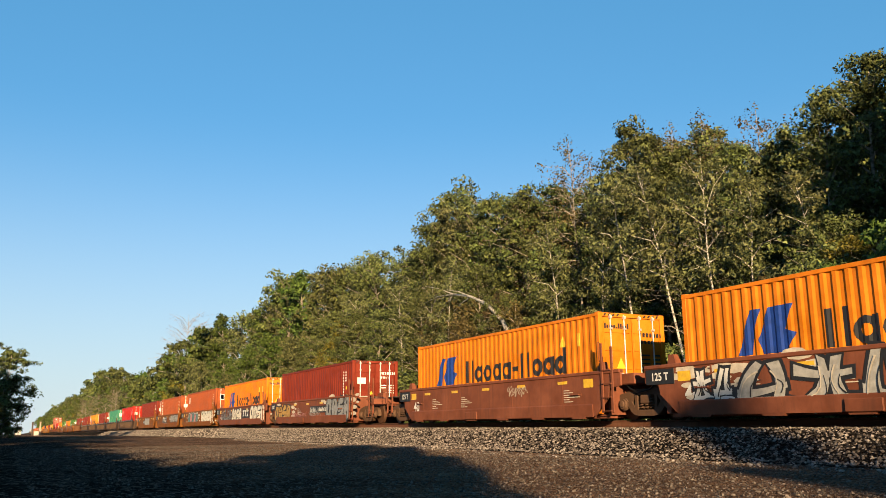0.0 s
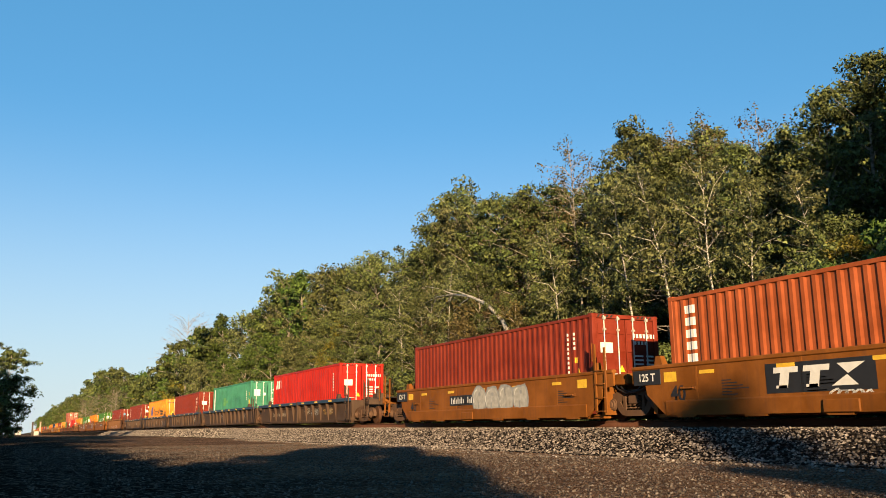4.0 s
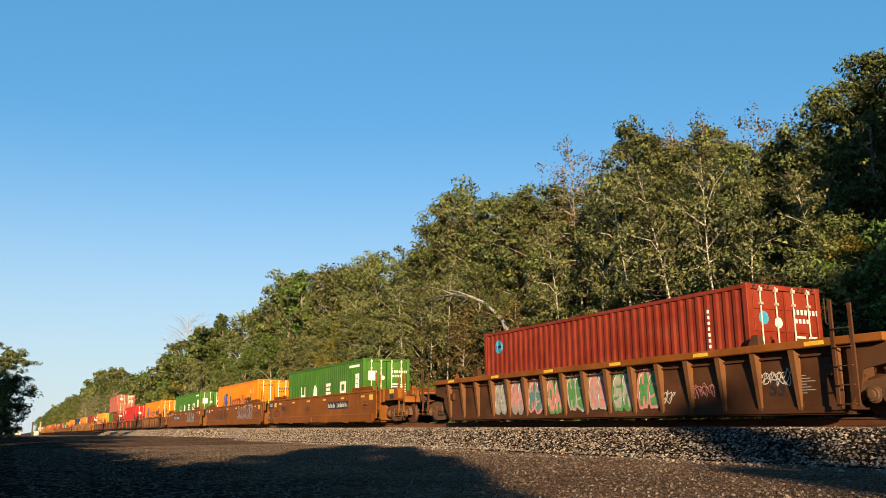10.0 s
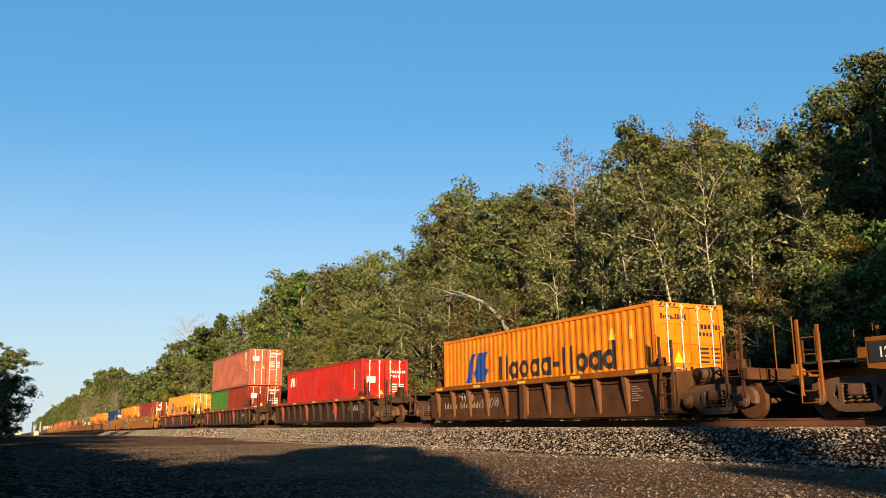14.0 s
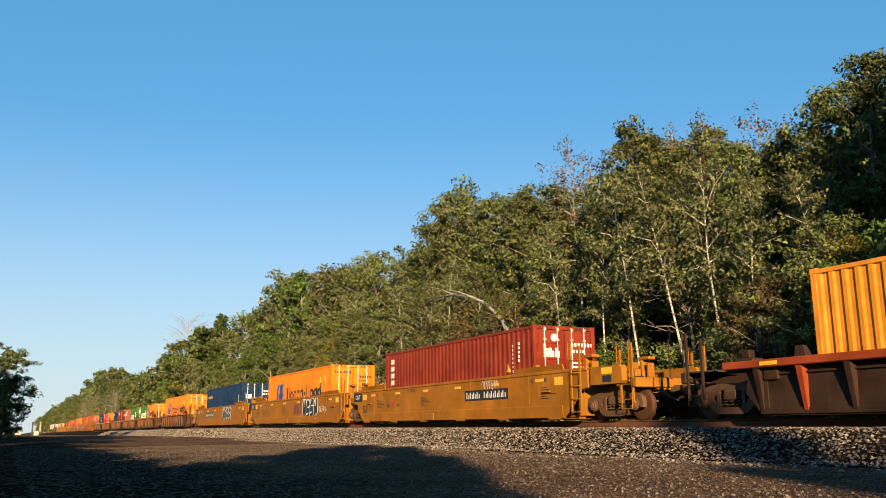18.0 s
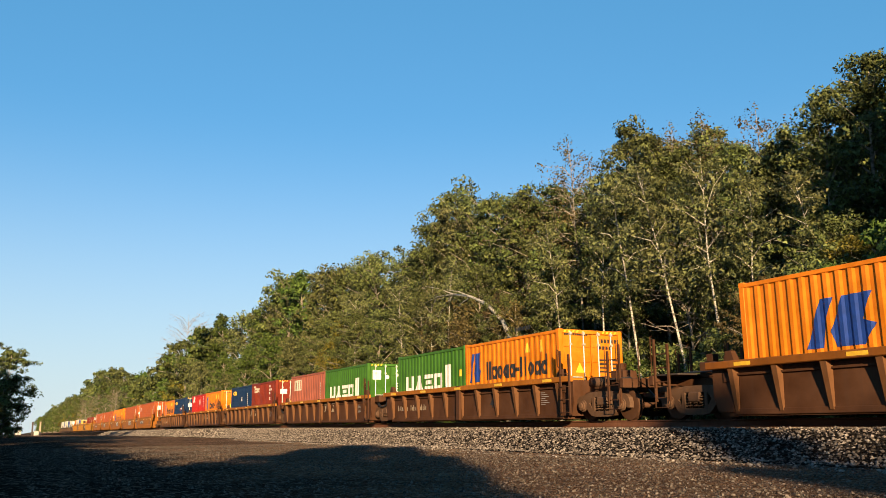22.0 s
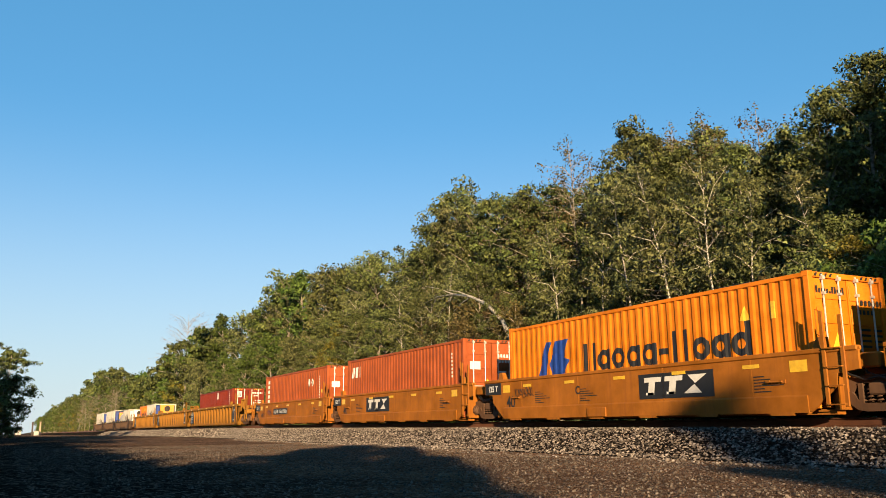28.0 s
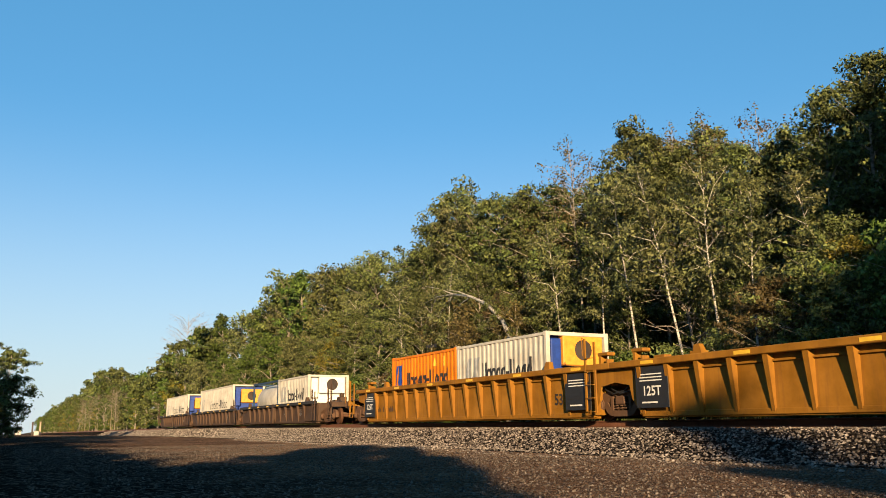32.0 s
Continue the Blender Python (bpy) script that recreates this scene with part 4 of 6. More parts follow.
        out.append(("black", name_shapes(a, b, 1.20, "nqoqq-iioqd", 0.68, 0.46, 0.10)))
    elif brand in ("triton", "hazard_triton"):
        if brand == "hazard_triton":
            out.append(("white", [diamond(3.0, 2.1, 0.24), diamond(3.56, 2.1, 0.24)]))
            out.append(("black", [[(2.84, 2.02), (3.0, 1.86), (3.16, 2.02)], rect(3.5, 3.62, 1.95, 2.18)]))
        out.append(("white", [rect(-5.52, -5.18, z, z + 0.2) for z in (1.2, 1.5, 1.8, 2.1, 2.4)]))
        out.append(("white", [rect(h - 1.3, h - 1.24, 1.2 + 0.14 * i, 1.28 + 0.14 * i) for i in range(9)]))
        out.append(("yellow", [rect(h - 0.95, h - 0.8, 1.5, 1.66)]))
    return out


M["salmonmark"] = BOX["salmon"]


def door_marks(brand, half):
    out = [("white", [rect(-0.9, -0.45, 2.25, 2.33)])]
    num = [rect(0.25 + 0.13 * i, 0.33 + 0.13 * i, 2.22, 2.34) for i in range(7)] + [rect(0.3 + 0.13 * i, 0.38 + 0.13 * i, 2.02, 2.12) for i in range(4)]
    low = [rect(0.3, 0.62, 1.30 + 0.12 * i, 1.35 + 0.12 * i) for i in range(4)] + [rect(0.72, 1.0, 1.30 + 0.12 * i, 1.35 + 0.12 * i) for i in range(4)]
    if brand == "liner":
        return [("black", word_bars(-1.02, -0.12, 2.18, [0.15, .1, .1, .1, .1, 0.05, .15, .15, .1, .1, .15], 0.3) + num + low), ("yellow", [[(-0.62, 1.28), (-0.3, 1.28), (-0.46, 1.60)]])]
    if brand in ("arab", "dong"):
        return [("white", num + low + [rect(-0.95, -0.52, 1.85, 2.3), star(-0.2, 1.98, 0.1)])]
    if brand == "tall":
        return [("white", num + low + word_bars(-0.85, -0.2, 1.86, [0.42, 0.3, 0.3], 0.4) + [star(-0.42, 2.5, 0.13)]), ("yellow", [rect(-0.85, -0.45, 1.2, 1.4)])]
    if brand == "florens":
        return [("white", num + low + [rect(-0.85, -0.5, 1.95, 2.4)]), ("navy", [rect(-0.81, -0.54, 2.0, 2.36)])]
    if brand == "blue_disc":
        return [("skyblue", [star(-0.72, 2.1, 0.16)]), ("white", num + low + [star(-0.25, 2.0, 0.13)])]
    return [("white", num + low + [rect(-0.95, -0.5, 1.75, 2.05)]), ("yellow", [[(-0.32, 1.2), (-0.08, 1.2), (-0.2, 1.42)]])]


def container(L, H, paint_key, brand, label, hazard=False, door_right=True):
    """Box with folded sides, corner posts, castings, rails and two doors; its origin is the middle of its floor."""
    W = 2.438
    mat = BOX[paint_key]
    root = tagged(new("shipping_container"), label, "container", "containers on the train")
    k = (L, H, paint_key)
    Ls = L - 0.30
    side = shared((*k, "side"), lambda: folded_sheet("side_panel", Ls, 0.16, H - 0.12, mat))
    part("side_panel", side, root, (0, -W / 2 + 0.014, 0))
    part("side_panel", side, root, (0, W / 2 - 0.014, 0), turn=180)
    for i, (paint_name, polys) in enumerate(side_marks(brand, L)):
        me = shared((L, brand, paint_name, i, "mark"), lambda: painted("marking", polys, Ls, M[paint_name]))
        part("marking", me, root, (0, -W / 2 + 0.012, 0), "painted marking")
    front = shared((*k, "front"), lambda: folded_sheet("front_panel", W - 0.30, 0.16, H - 0.12, mat))
    part("front_panel", front, root, (-L / 2 + 0.06, 0, 0), turn=-90)
    def roof():
        n = round(L / 0.6)
        S = Shape().box(-L / 2 + 0.1, L / 2 - 0.1, -W / 2 + 0.06, W / 2 - 0.06, H - 0.062, H - 0.042)
        for i in range(n):
            x = -L / 2 + 0.35 + i * (L - 0.7) / max(1, n - 1)
            S.box(x - 0.11, x + 0.11, -W / 2 + 0.2, W / 2 - 0.2, H - 0.044, H - 0.024, 0.006)
        return S.mesh("roof", mat)
    part("roof", shared((*k, "roof"), roof), root)
    part("floor", shared((L, H, "floor"), lambda: Shape().box(-L / 2 + 0.1, L / 2 - 0.1, -W / 2 + 0.1, W / 2 - 0.1, 0.03, 0.15).mesh("floor", M["steel"])), root)
    top = shared((*k, "top_rail"), lambda: Shape().box(-L / 2 + 0.15, L / 2 - 0.15, -0.035, 0.035, H - 0.125, H - 0.03, 0.008).mesh("top_rail", mat))
    bot = shared((*k, "bottom_rail"), lambda: Shape().box(-L / 2 + 0.15, L / 2 - 0.15, -0.03, 0.03, 0.02, 0.17, 0.008).mesh("bottom_rail", mat))
    for s in (-1, 1):
        part("top_rail", top, root, (0, s * (W / 2 - 0.035), 0))
        part("bottom_rail", bot, root, (0, s * (W / 2 - 0.035), 0))
    post = shared((*k, "post"), lambda: Shape().box(-0.075, 0.075, -0.075, 0.075, 0.10, H - 0.10, 0.014).mesh("corner_post", mat))
    cast = shared(("casting", paint_key), lambda: Shape().box(-0.089, 0.089, -0.081, 0.081, -0.059, 0.059, 0.012).mesh("corner_casting", mat))
    for sx in (-1, 1):
        for sy in (-1, 1):
            part("corner_post", post, root, (sx * (L / 2 - 0.078), sy * (W / 2 - 0.078), 0))
            for z in (0.06, H - 0.06):
                part("corner_casting", cast, root, (sx * (L / 2 - 0.089), sy * (W / 2 - 0.081), z))
    sill = shared((*k, "sill"), lambda: Shape().box(-0.05, 0.05, -W / 2 + 0.16, W / 2 - 0.16, 0.0, 0.12, 0.01).mesh("door_sill", mat))
    head = shared((*k, "head"), lambda: Shape().box(-0.05, 0.05, -W / 2 + 0.16, W / 2 - 0.16, -0.12, 0.0, 0.01).mesh("door_header", mat))
    for sx in (-1, 1):
        part("end_sill", sill, root, (sx * (L / 2 - 0.055), 0, 0.015))
        part("end_header", head, root, (sx * (L / 2 - 0.055), 0, H - 0.015))
    if brand == "reefer":
        return root, L, H, W
    # hazard stripes on the header
    hz = shared((H, "hz"), lambda: mesh("warning_stripes", [v for i in range(14) for y in [-W / 2 + 0.18 + i * 0.155 if i < 4 else W / 2 - 0.18 - (i - 3) * 0.155] for v in ((0, y, -0.095), (0, y + 0.07, -0.095), (0, y + 0.12, -0.02), (0, y + 0.05, -0.02)) if i < 8],
                                        [(4 * i, 4 * i + 1, 4 * i + 2, 4 * i + 3) for i in range(8)], M["black"] if paint_key in ("orange", "yellow") else M["yellow"]))
    part("warning_stripes", hz, root, (L / 2 - 0.001, 0, H - 0.015))
    dw = (W - 0.33) / 2
    def door():
        S = Shape().box(-0.02, 0.02, -dw / 2 + 0.012, dw / 2 - 0.012, 0.15, H - 0.15)
        n = 5
        for i in range(n):
            z = 0.22 + i * (H - 0.5) / (n - 0.4)
            S.box(0.018, 0.042, -dw / 2 + 0.05, dw / 2 - 0.05, z, z + (H - 0.5) / n * 0.72, 0.012)
        return S.mesh("door", mat)
    rod = shared((H, "rod"), lambda: Shape().tube([(0, 0, 0.06), (0, 0, H - 0.06)], 0.021, 8).box(-0.03, 0.05, -0.04, 0.04, 0.35, 0.41).box(-0.03, 0.05, -0.04, 0.04, H - 0.5, H - 0.44).box(-0.03, 0.05, -0.04, 0.04, 0.08, 0.16).box(-0.03, 0.05, -0.04, 0.04, H - 0.18, H - 0.1).mesh("lock_rod", M["galv"]))
    handle = shared("door_handle", lambda: Shape().box(0.0, 0.03, -0.02, 0.42, 0, 0.035, 0.006).mesh("handle", M["galv"]))
    dm = shared((*k, "door"), door)
    for s in (-1, 1):
        d = part("door", dm, root, (L / 2 - 0.06, s * (dw / 2 + 0.004), 0))
        for y in (-0.27, 0.23):
            part("lock_rod", rod, d, (0.062, y, 0), "galvanised lock rod")
        part("handle", handle, d, (0.075, -0.3, 1.12), "galvanised handle")
    for i, (paint_name, polys) in enumerate(door_marks(brand, W / 2)):
        me = shared((brand, H, paint_name, "doormark", i), lambda: mesh("marking", [(0, x, z) for pl in polys for x, z in pl], [tuple(range(sum(len(p) for p in polys[:j]), sum(len(p) for p in polys[:j + 1]))) for j in range(len(polys))], M[paint_name]))
        part("marking", me, root, (L / 2 - 0.013, 0, 0.0), "painted door marking")
    if hazard:
        me = shared(("placard", hazard), lambda: mesh("hazard_placard", [(0, x, z) for x, z in diamond(0, 0, 0.19)], [(0, 1, 2, 3)], M[hazard]))
        part("hazard_placard", me, root, (L / 2 - 0.008, -0.28, 2.0), "diamond hazard placard")
    return root, L, H, W


def reefer_end(root, L, H, W, scheme):
    """Cooling machinery in the end of a refrigerated container."""
    face = L / 2
    cols = {"blue": ("navy", "amber"), "white": ("white", "white"), "amber": ("navy", "amber")}[scheme]
    part("end_panel", shared((H, "endpanel", scheme), lambda: Shape().box(-0.03, 0, -W / 2 + 0.1, W / 2 - 0.1, 0.15, H - 0.1, 0.01).mesh("end_panel", M[cols[0]])), root, (face - 0.30, 0, 0))
    part("machinery_cowl", shared(("cowl", scheme), lambda: Shape().box(-0.26, 0.0, -0.55, 1.0, 1.55, 2.55, 0.03).mesh("machinery_cowl", M[cols[1]])), root, (face - 0.03, 0, 0), "cooling unit cowl")
    part("control_box", shared(("cbox", scheme), lambda: Shape().box(-0.24, 0.0, -1.0, -0.62, 1.3, 2.4, 0.03).mesh("control_box", M[cols[0]])), root, (face - 0.04, 0, 0))
    part("fan_grille", shared("grille", lambda: Shape().tube([(-0.02, 0, 0), (0.01, 0, 0)], 0.33, 16).mesh("fan_grille", M["steel"])), root, (face - 0.028, 0.22, 2.05))
    part("lower_cowl", shared(("lcowl", scheme), lambda: Shape().box(-0.25, 0.0, -0.95, 0.95, 0.35, 1.22, 0.03).mesh("lower_cowl", M["navy" if scheme != "white" else "white"])), root, (face - 0.05, 0, 0))


def tank_container(label):
    """A white tank held in a 20 ft frame."""
    L, H, W = 6.058, 2.591, 2.438
    root = tagged(new("tank_container"), label, "container", "containers on the train")
    ends = []
    prof = [(-2.80, 0.05), (-2.78, 0.5), (-2.68, 0.85), (-2.5, 1.03), (-2.3, 1.1), (2.3, 1.1), (2.5, 1.03), (2.68, 0.85), (2.78, 0.5), (2.80, 0.05)]
    part("tank", Shape().tube([(x, 0, 1.38) for x, _ in prof], [r for _, r in prof], 28).mesh("tank", BOX["white"], True), root)
    post = Shape().box(-0.06, 0.06, -0.06, 0.06, 0, H, 0.01).mesh("corner_post", BODY["blue"])
    beam = Shape().box(-L / 2, L / 2, -0.05, 0.05, -0.06, 0.06, 0.01).mesh("side_beam", BODY["blue"])
    brace = Shape().tube([(0, -1.15, 0.1), (0, 1.15, 2.45)], 0.045, 6).mesh("brace", BODY["blue"])
    cross = Shape().box(-0.06, 0.06, -W / 2, W / 2, -0.06, 0.06, 0.01).mesh("end_beam", BODY["blue"])
    for sx in (-1, 1):
        for sy in (-1, 1):
            part("corner_post", post, root, (sx * (L / 2 - 0.06), sy * (W / 2 - 0.06), 0))
        for z in (0.07, H - 0.07):
            part("end_beam", cross, root, (sx * (L / 2 - 0.06), 0, z))
        part("brace", brace, root, (sx * (L / 2 - 0.06), 0, 0))
    for sy in (-1, 1):
        for z in (0.07, H - 0.07):
            part("side_beam", beam, root, (0, sy * (W / 2 - 0.06), z))
    return root


# ---------- well cars ----------
def text_mesh(words, size, mat):
    cu = bpy.data.curves.new("lettering", "FONT")
    cu.body, cu.size, cu.align_x, cu.offset = words, size, "CENTER", size * 0.022
    tmp = bpy.data.objects.new("lettering", cu)
    me = bpy.data.meshes.new_from_object(tmp)
    bpy.data.objects.remove(tmp)
    me.transform(Matrix.Rotation(radians(90), 4, "X"))
    me.materials.clear()
    me.materials.append(mat)
    return me


def lettering(words, size, mat_key, parent, at):
    return part("lettering", shared((words, size, mat_key), lambda: text_mesh(words, size, M[mat_key])), parent, at)


def flat(name, polys, mat_key, parent, at, label=""):
    V = [(x, 0, z) for pl in polys for x, z in pl]
    F, k = [], 0
    for pl in polys:
        F.append(tuple(range(k, k + len(pl))))
        k += len(pl)
    return part(name, mesh(name, V, F, M[mat_key]), parent, at, label)


def recolour(me, mat):
    me = me.copy()
    me.materials[0] = mat
    return me


def truck(parent, x):
    """A two-axle truck: side frames with spring nests, bolster, wheels on axles."""
    t = part("truck", shared("bolster", lambda: Shape().box(-0.2, 0.2, -1.12, 1.12, 0.42, 0.66, 0.03).box(-0.17, 0.17, -0.3, 0.3, 0.66, 0.76).mesh("truck", M["rust"])), parent, (x, 0, 0))
    def frame_mesh():
        upper = [(-1.20, 0.34), (-1.22, 0.48), (-1.17, 0.62), (-1.05, 0.70), (-0.88, 0.73), (-0.6, 0.79), (-0.3, 0.82), (0.3, 0.82), (0.6, 0.79), (0.88, 0.73), (1.05, 0.70), (1.17, 0.62), (1.22, 0.48), (1.20, 0.34), (1.10, 0.34), (1.06, 0.50), (0.98, 0.58), (0.80, 0.58), (0.72, 0.48), (0.70, 0.36), (0.58, 0.46), (0.42, 0.66), (-0.42, 0.66), (-0.58, 0.46), (-0.70, 0.36), (-0.72, 0.48), (-0.80, 0.58), (-0.98, 0.58), (-1.06, 0.50), (-1.10, 0.34)]
        lower = [(-0.74, 0.38), (-0.70, 0.50), (-0.58, 0.50), (-0.46, 0.34), (-0.38, 0.27), (0.38, 0.27), (0.46, 0.34), (0.58, 0.50), (0.70, 0.50), (0.74, 0.38), (0.60, 0.22), (0.48, 0.14), (0.30, 0.11), (-0.30, 0.11), (-0.48, 0.14), (-0.60, 0.22)]
        S = Shape().prism(upper, -0.07, 0.07).prism(lower, -0.09, 0.09)
        S.box(-0.44, -0.34, -0.09, 0.09, 0.24, 0.66).box(0.34, 0.44, -0.09, 0.09, 0.24, 0.66)
        return S.mesh("side_frame", M["rust"])
    def coil():
        turns, n = 4.5, 31
        return Shape().tube([(0.068 * math.cos(6.2832 * turns * i / n), 0.068 * math.sin(6.2832 * turns * i / n), 0.27 + 0.32 * i / n) for i in range(n + 1)], 0.021, 4).mesh("spring", M["rust"], True)
    def wheelset():
        S = Shape()
        S.tube([(0, -1.12, 0), (0, 1.12, 0)], 0.075, 10)
        for s in (-1, 1):
            S.tube([(0, s * 0.70, 0), (0, s * 0.705, 0), (0, s * 0.725, 0), (0, s * 0.73, 0), (0, s * 0.83, 0), (0, s * 0.835, 0)], [0.30, 0.446, 0.446, 0.42, 0.416, 0.35], 24, False)
            S.tube([(0, s * 0.835, 0), (0, s * 0.79, 0), (0, s * 0.775, 0), (0, s * 0.83, 0), (0, s * 0.86, 0)], [0.35, 0.32, 0.19, 0.16, 0.11], 24)
        return S.mesh("wheelset", M["wheel"], False)
    def bearing():
        return Shape().tube([(0, 0, 0), (0, -0.04, 0), (0, -0.045, 0), (0, -0.10, 0), (0, -0.10, 0), (0, -0.13, 0), (0, -0.135, 0)], [0.175, 0.17, 0.14, 0.135, 0.09, 0.085, 0.05], 18).mesh("bearing_cap", M["rust"])
    for s in (-1, 1):
        part("side_frame", shared("side_frame", frame_mesh), t, (0, s * 1.0, 0))
        for i in (-0.2, 0.0, 0.2):
            part("spring", shared("spring", coil), t, (i, s * 1.03, 0))
    for d in (-0.89, 0.89):
        part("wheelset", shared("wheelset", wheelset), t, (d, 0, 0.42))
        part("bearing_cap", shared("bearing", bearing), t, (d, -1.06, 0.43))
    return t


SIZES = {40: (7.8, 6.35), 48: (9.07, 6.15), 53: (9.75, 8.55), 46: (8.6, 7.6)}


def ladder(parent, x, y, z0, z1, mat, w=0.44):
    def make():
        S = Shape().box(-0.045, 0.045, -0.02, 0.02, z0, z1, 0.008).box(w - 0.045, w + 0.045, -0.02, 0.02, z0, z1 - 0.12, 0.008)
        for z in np.arange(z0 + 0.05, z1 - 0.45, 0.37):
            S.tube([(0, 0, z), (0.03, -0.05, z), (w - 0.03, -0.05, z), (w, 0, z)], 0.013, 6, False)
        S.tube([(-0.07, 0, z1 - 0.5), (-0.12, 0, z1 - 0.45), (-0.12, 0, z1 + 0.05), (-0.03, 0, z1)], 0.012, 5, False)
        return S.mesh("ladder", mat)
    return part("ladder", shared(("ladder", z0, z1, mat.name, w), make), parent, (x, y, 0))


def end_gear(car, sx, hp, top, body, coupler, kit, size):
    """What stands over the truck at one end: platform, uprights, ladder, brake gear, coupler."""
    reach = hp + (1.35 if coupler else -0.12)
    x0, x1 = sorted((sx * (hp - 1.3), sx * reach))
    part("end_platform", shared(("plat", sx, hp, reach, body.name), lambda: Shape().box(x0, x1, -0.55, 0.55, 0.80, 1.02, 0.02).box(min(sx * (hp - 1.6), sx * (hp - 1.2)), max(sx * (hp - 1.6), sx * (hp - 1.2)), -1.4, 1.4, 0.82, 1.06, 0.02).mesh("end_platform", body)), car)
    if coupler:
        part("coupler", shared(("coupler", sx), lambda: Shape().box(min(0, sx * 0.75), max(0, sx * 0.75), -0.09, 0.09, -0.09, 0.09, 0.02).box(min(sx * 0.55, sx * 0.85), max(sx * 0.55, sx * 0.85), -0.17, 0.17, -0.15, 0.15, 0.04).mesh("coupler", M["rust"])), car, (sx * (reach - 0.05), 0, 0.83))
        part("end_beam", shared(("ebeam", body.name), lambda: Shape().box(-0.09, 0.09, -1.35, 1.35, 0.86, 1.12, 0.02).mesh("end_beam", body)), car, (sx * reach, 0, 0))
        for y in (-1.3, 1.3):
            part("grab_post", shared(("gpost", body.name), lambda: Shape().box(-0.04, 0.04, -0.025, 0.025, 0.45, 2.05, 0.008).box(0.0, 0.05, -0.02, 0.02, 0.45, 0.5).mesh("grab_post", body)), car, (sx * (reach - 0.12), y, 0))
            part("grab_post", shared(("gpost2", body.name), lambda: Shape().box(-0.04, 0.04, -0.025, 0.025, 0.45, 1.9, 0.008).mesh("grab_post", body)), car, (sx * (reach - 0.62), y, 0))
            part("grab_iron", shared(("iron", body.name), lambda: Shape().tube([(-0.03, 0, 1.0), (-0.09, 0, 1.02), (-0.09, 0, 2.12), (-0.02, 0, 2.14)], 0.013, 5, False).tube([(-0.53, 0, 1.0), (-0.59, 0, 1.02), (-0.59, 0, 2.0), (-0.52, 0, 2.02)], 0.013, 5, False).mesh("grab_iron", body)), car, (sx * (reach - 0.12), y - 0.03, 0))
            for z in (0.55, 0.95, 1.3, 1.65):
                part("rung", shared(("rung", body.name), lambda: Shape().tube([(-0.25, 0, 0), (0.25, 0, 0)], 0.014, 6).mesh("rung", body)), car, (sx * (reach - 0.37), y, z))
        part("step", shared(("step", body.name), lambda: Shape().tube([(-0.22, -1.32, 0.80), (-0.22, -1.34, 0.30), (0.22, -1.34, 0.30), (0.22, -1.32, 0.80)], 0.016, 5, False).mesh("step", body)), car, (sx * (reach - 0.35), 0, 0))
        part("brake_pipe", shared(("bpipe", sx), lambda: Shape().tube([(-sx * 1.6, -0.62, 1.16), (-sx * 0.5, -0.66, 1.18), (-sx * 0.1, -0.5, 1.0), (sx * 0.25, -0.42, 0.62), (sx * 0.5, -0.3, 0.5)], 0.026, 6, False).mesh("brake_pipe", M["black"], True)), car, (sx * reach, 0, 0))
        part("bracket", shared(("ebracket", body.name), lambda: Shape().box(-0.3, 0.3, -0.18, 0.18, 1.02, 1.42, 0.03).box(-0.12, 0.12, -0.1, 0.1, 1.42, 1.62, 0.02).mesh("bracket", body)), car, (sx * (hp + 0.15), -0.35, 0))
        part("catwalk", shared(("walk", body.name), lambda: Shape().box(-0.45, 0.45, -1.3, 1.3, 1.10, 1.14).mesh("catwalk", M["steel"])), car, (sx * (reach - 0.5), 0, 0))
        if sx > 0:
            part("air_reservoir", shared("reservoir", lambda: Shape().tube([(-0.42, 0, 0), (-0.36, 0, 0), (0.36, 0, 0), (0.42, 0, 0)], [0.1, 0.17, 0.17, 0.1], 14).mesh("air_reservoir", M["rust"], True)), car, (sx * (hp - 0.75), -0.45, 1.12))
    else:
        part("end_casting", shared(("ecast", body.name), lambda: Shape().box(-0.4, 0.4, -0.75, 0.75, 1.02, 1.20, 0.04).box(-0.28, 0.28, -1.2, -0.7, 0.95, 1.25, 0.03).box(-0.28, 0.28, 0.7, 1.2, 0.95, 1.25, 0.03).mesh("end_casting", body)), car, (sx * (hp - 0.55), 0, 0))
        part("hose", shared("hose", lambda: Shape().tube([(-0.9, -1.05, 1.1), (-0.6, -1.12, 0.85), (-0.2, -1.15, 0.72), (0.25, -1.12, 0.8), (0.6, -1.05, 1.08)], 0.025, 6, False).mesh("hose", M["black"], True)), car, (sx * hp, 0, 0))
    if kit:
        for y in (-1.22, 1.22):
            part("stack_guide", shared(("guide", body.name), lambda: Shape().box(-0.22, -0.09, -0.12, 0.12, 0.0, 0.62, 0.015).box(0.10, 0.20, -0.12, 0.12, 0.0, 0.50, 0.015).box(-0.24, 0.24, -0.14, 0.14, 0.60, 0.70, 0.02).mesh("stack_guide", body)), car, (sx * (hp - 0.9), y * 0.85, 1.2))


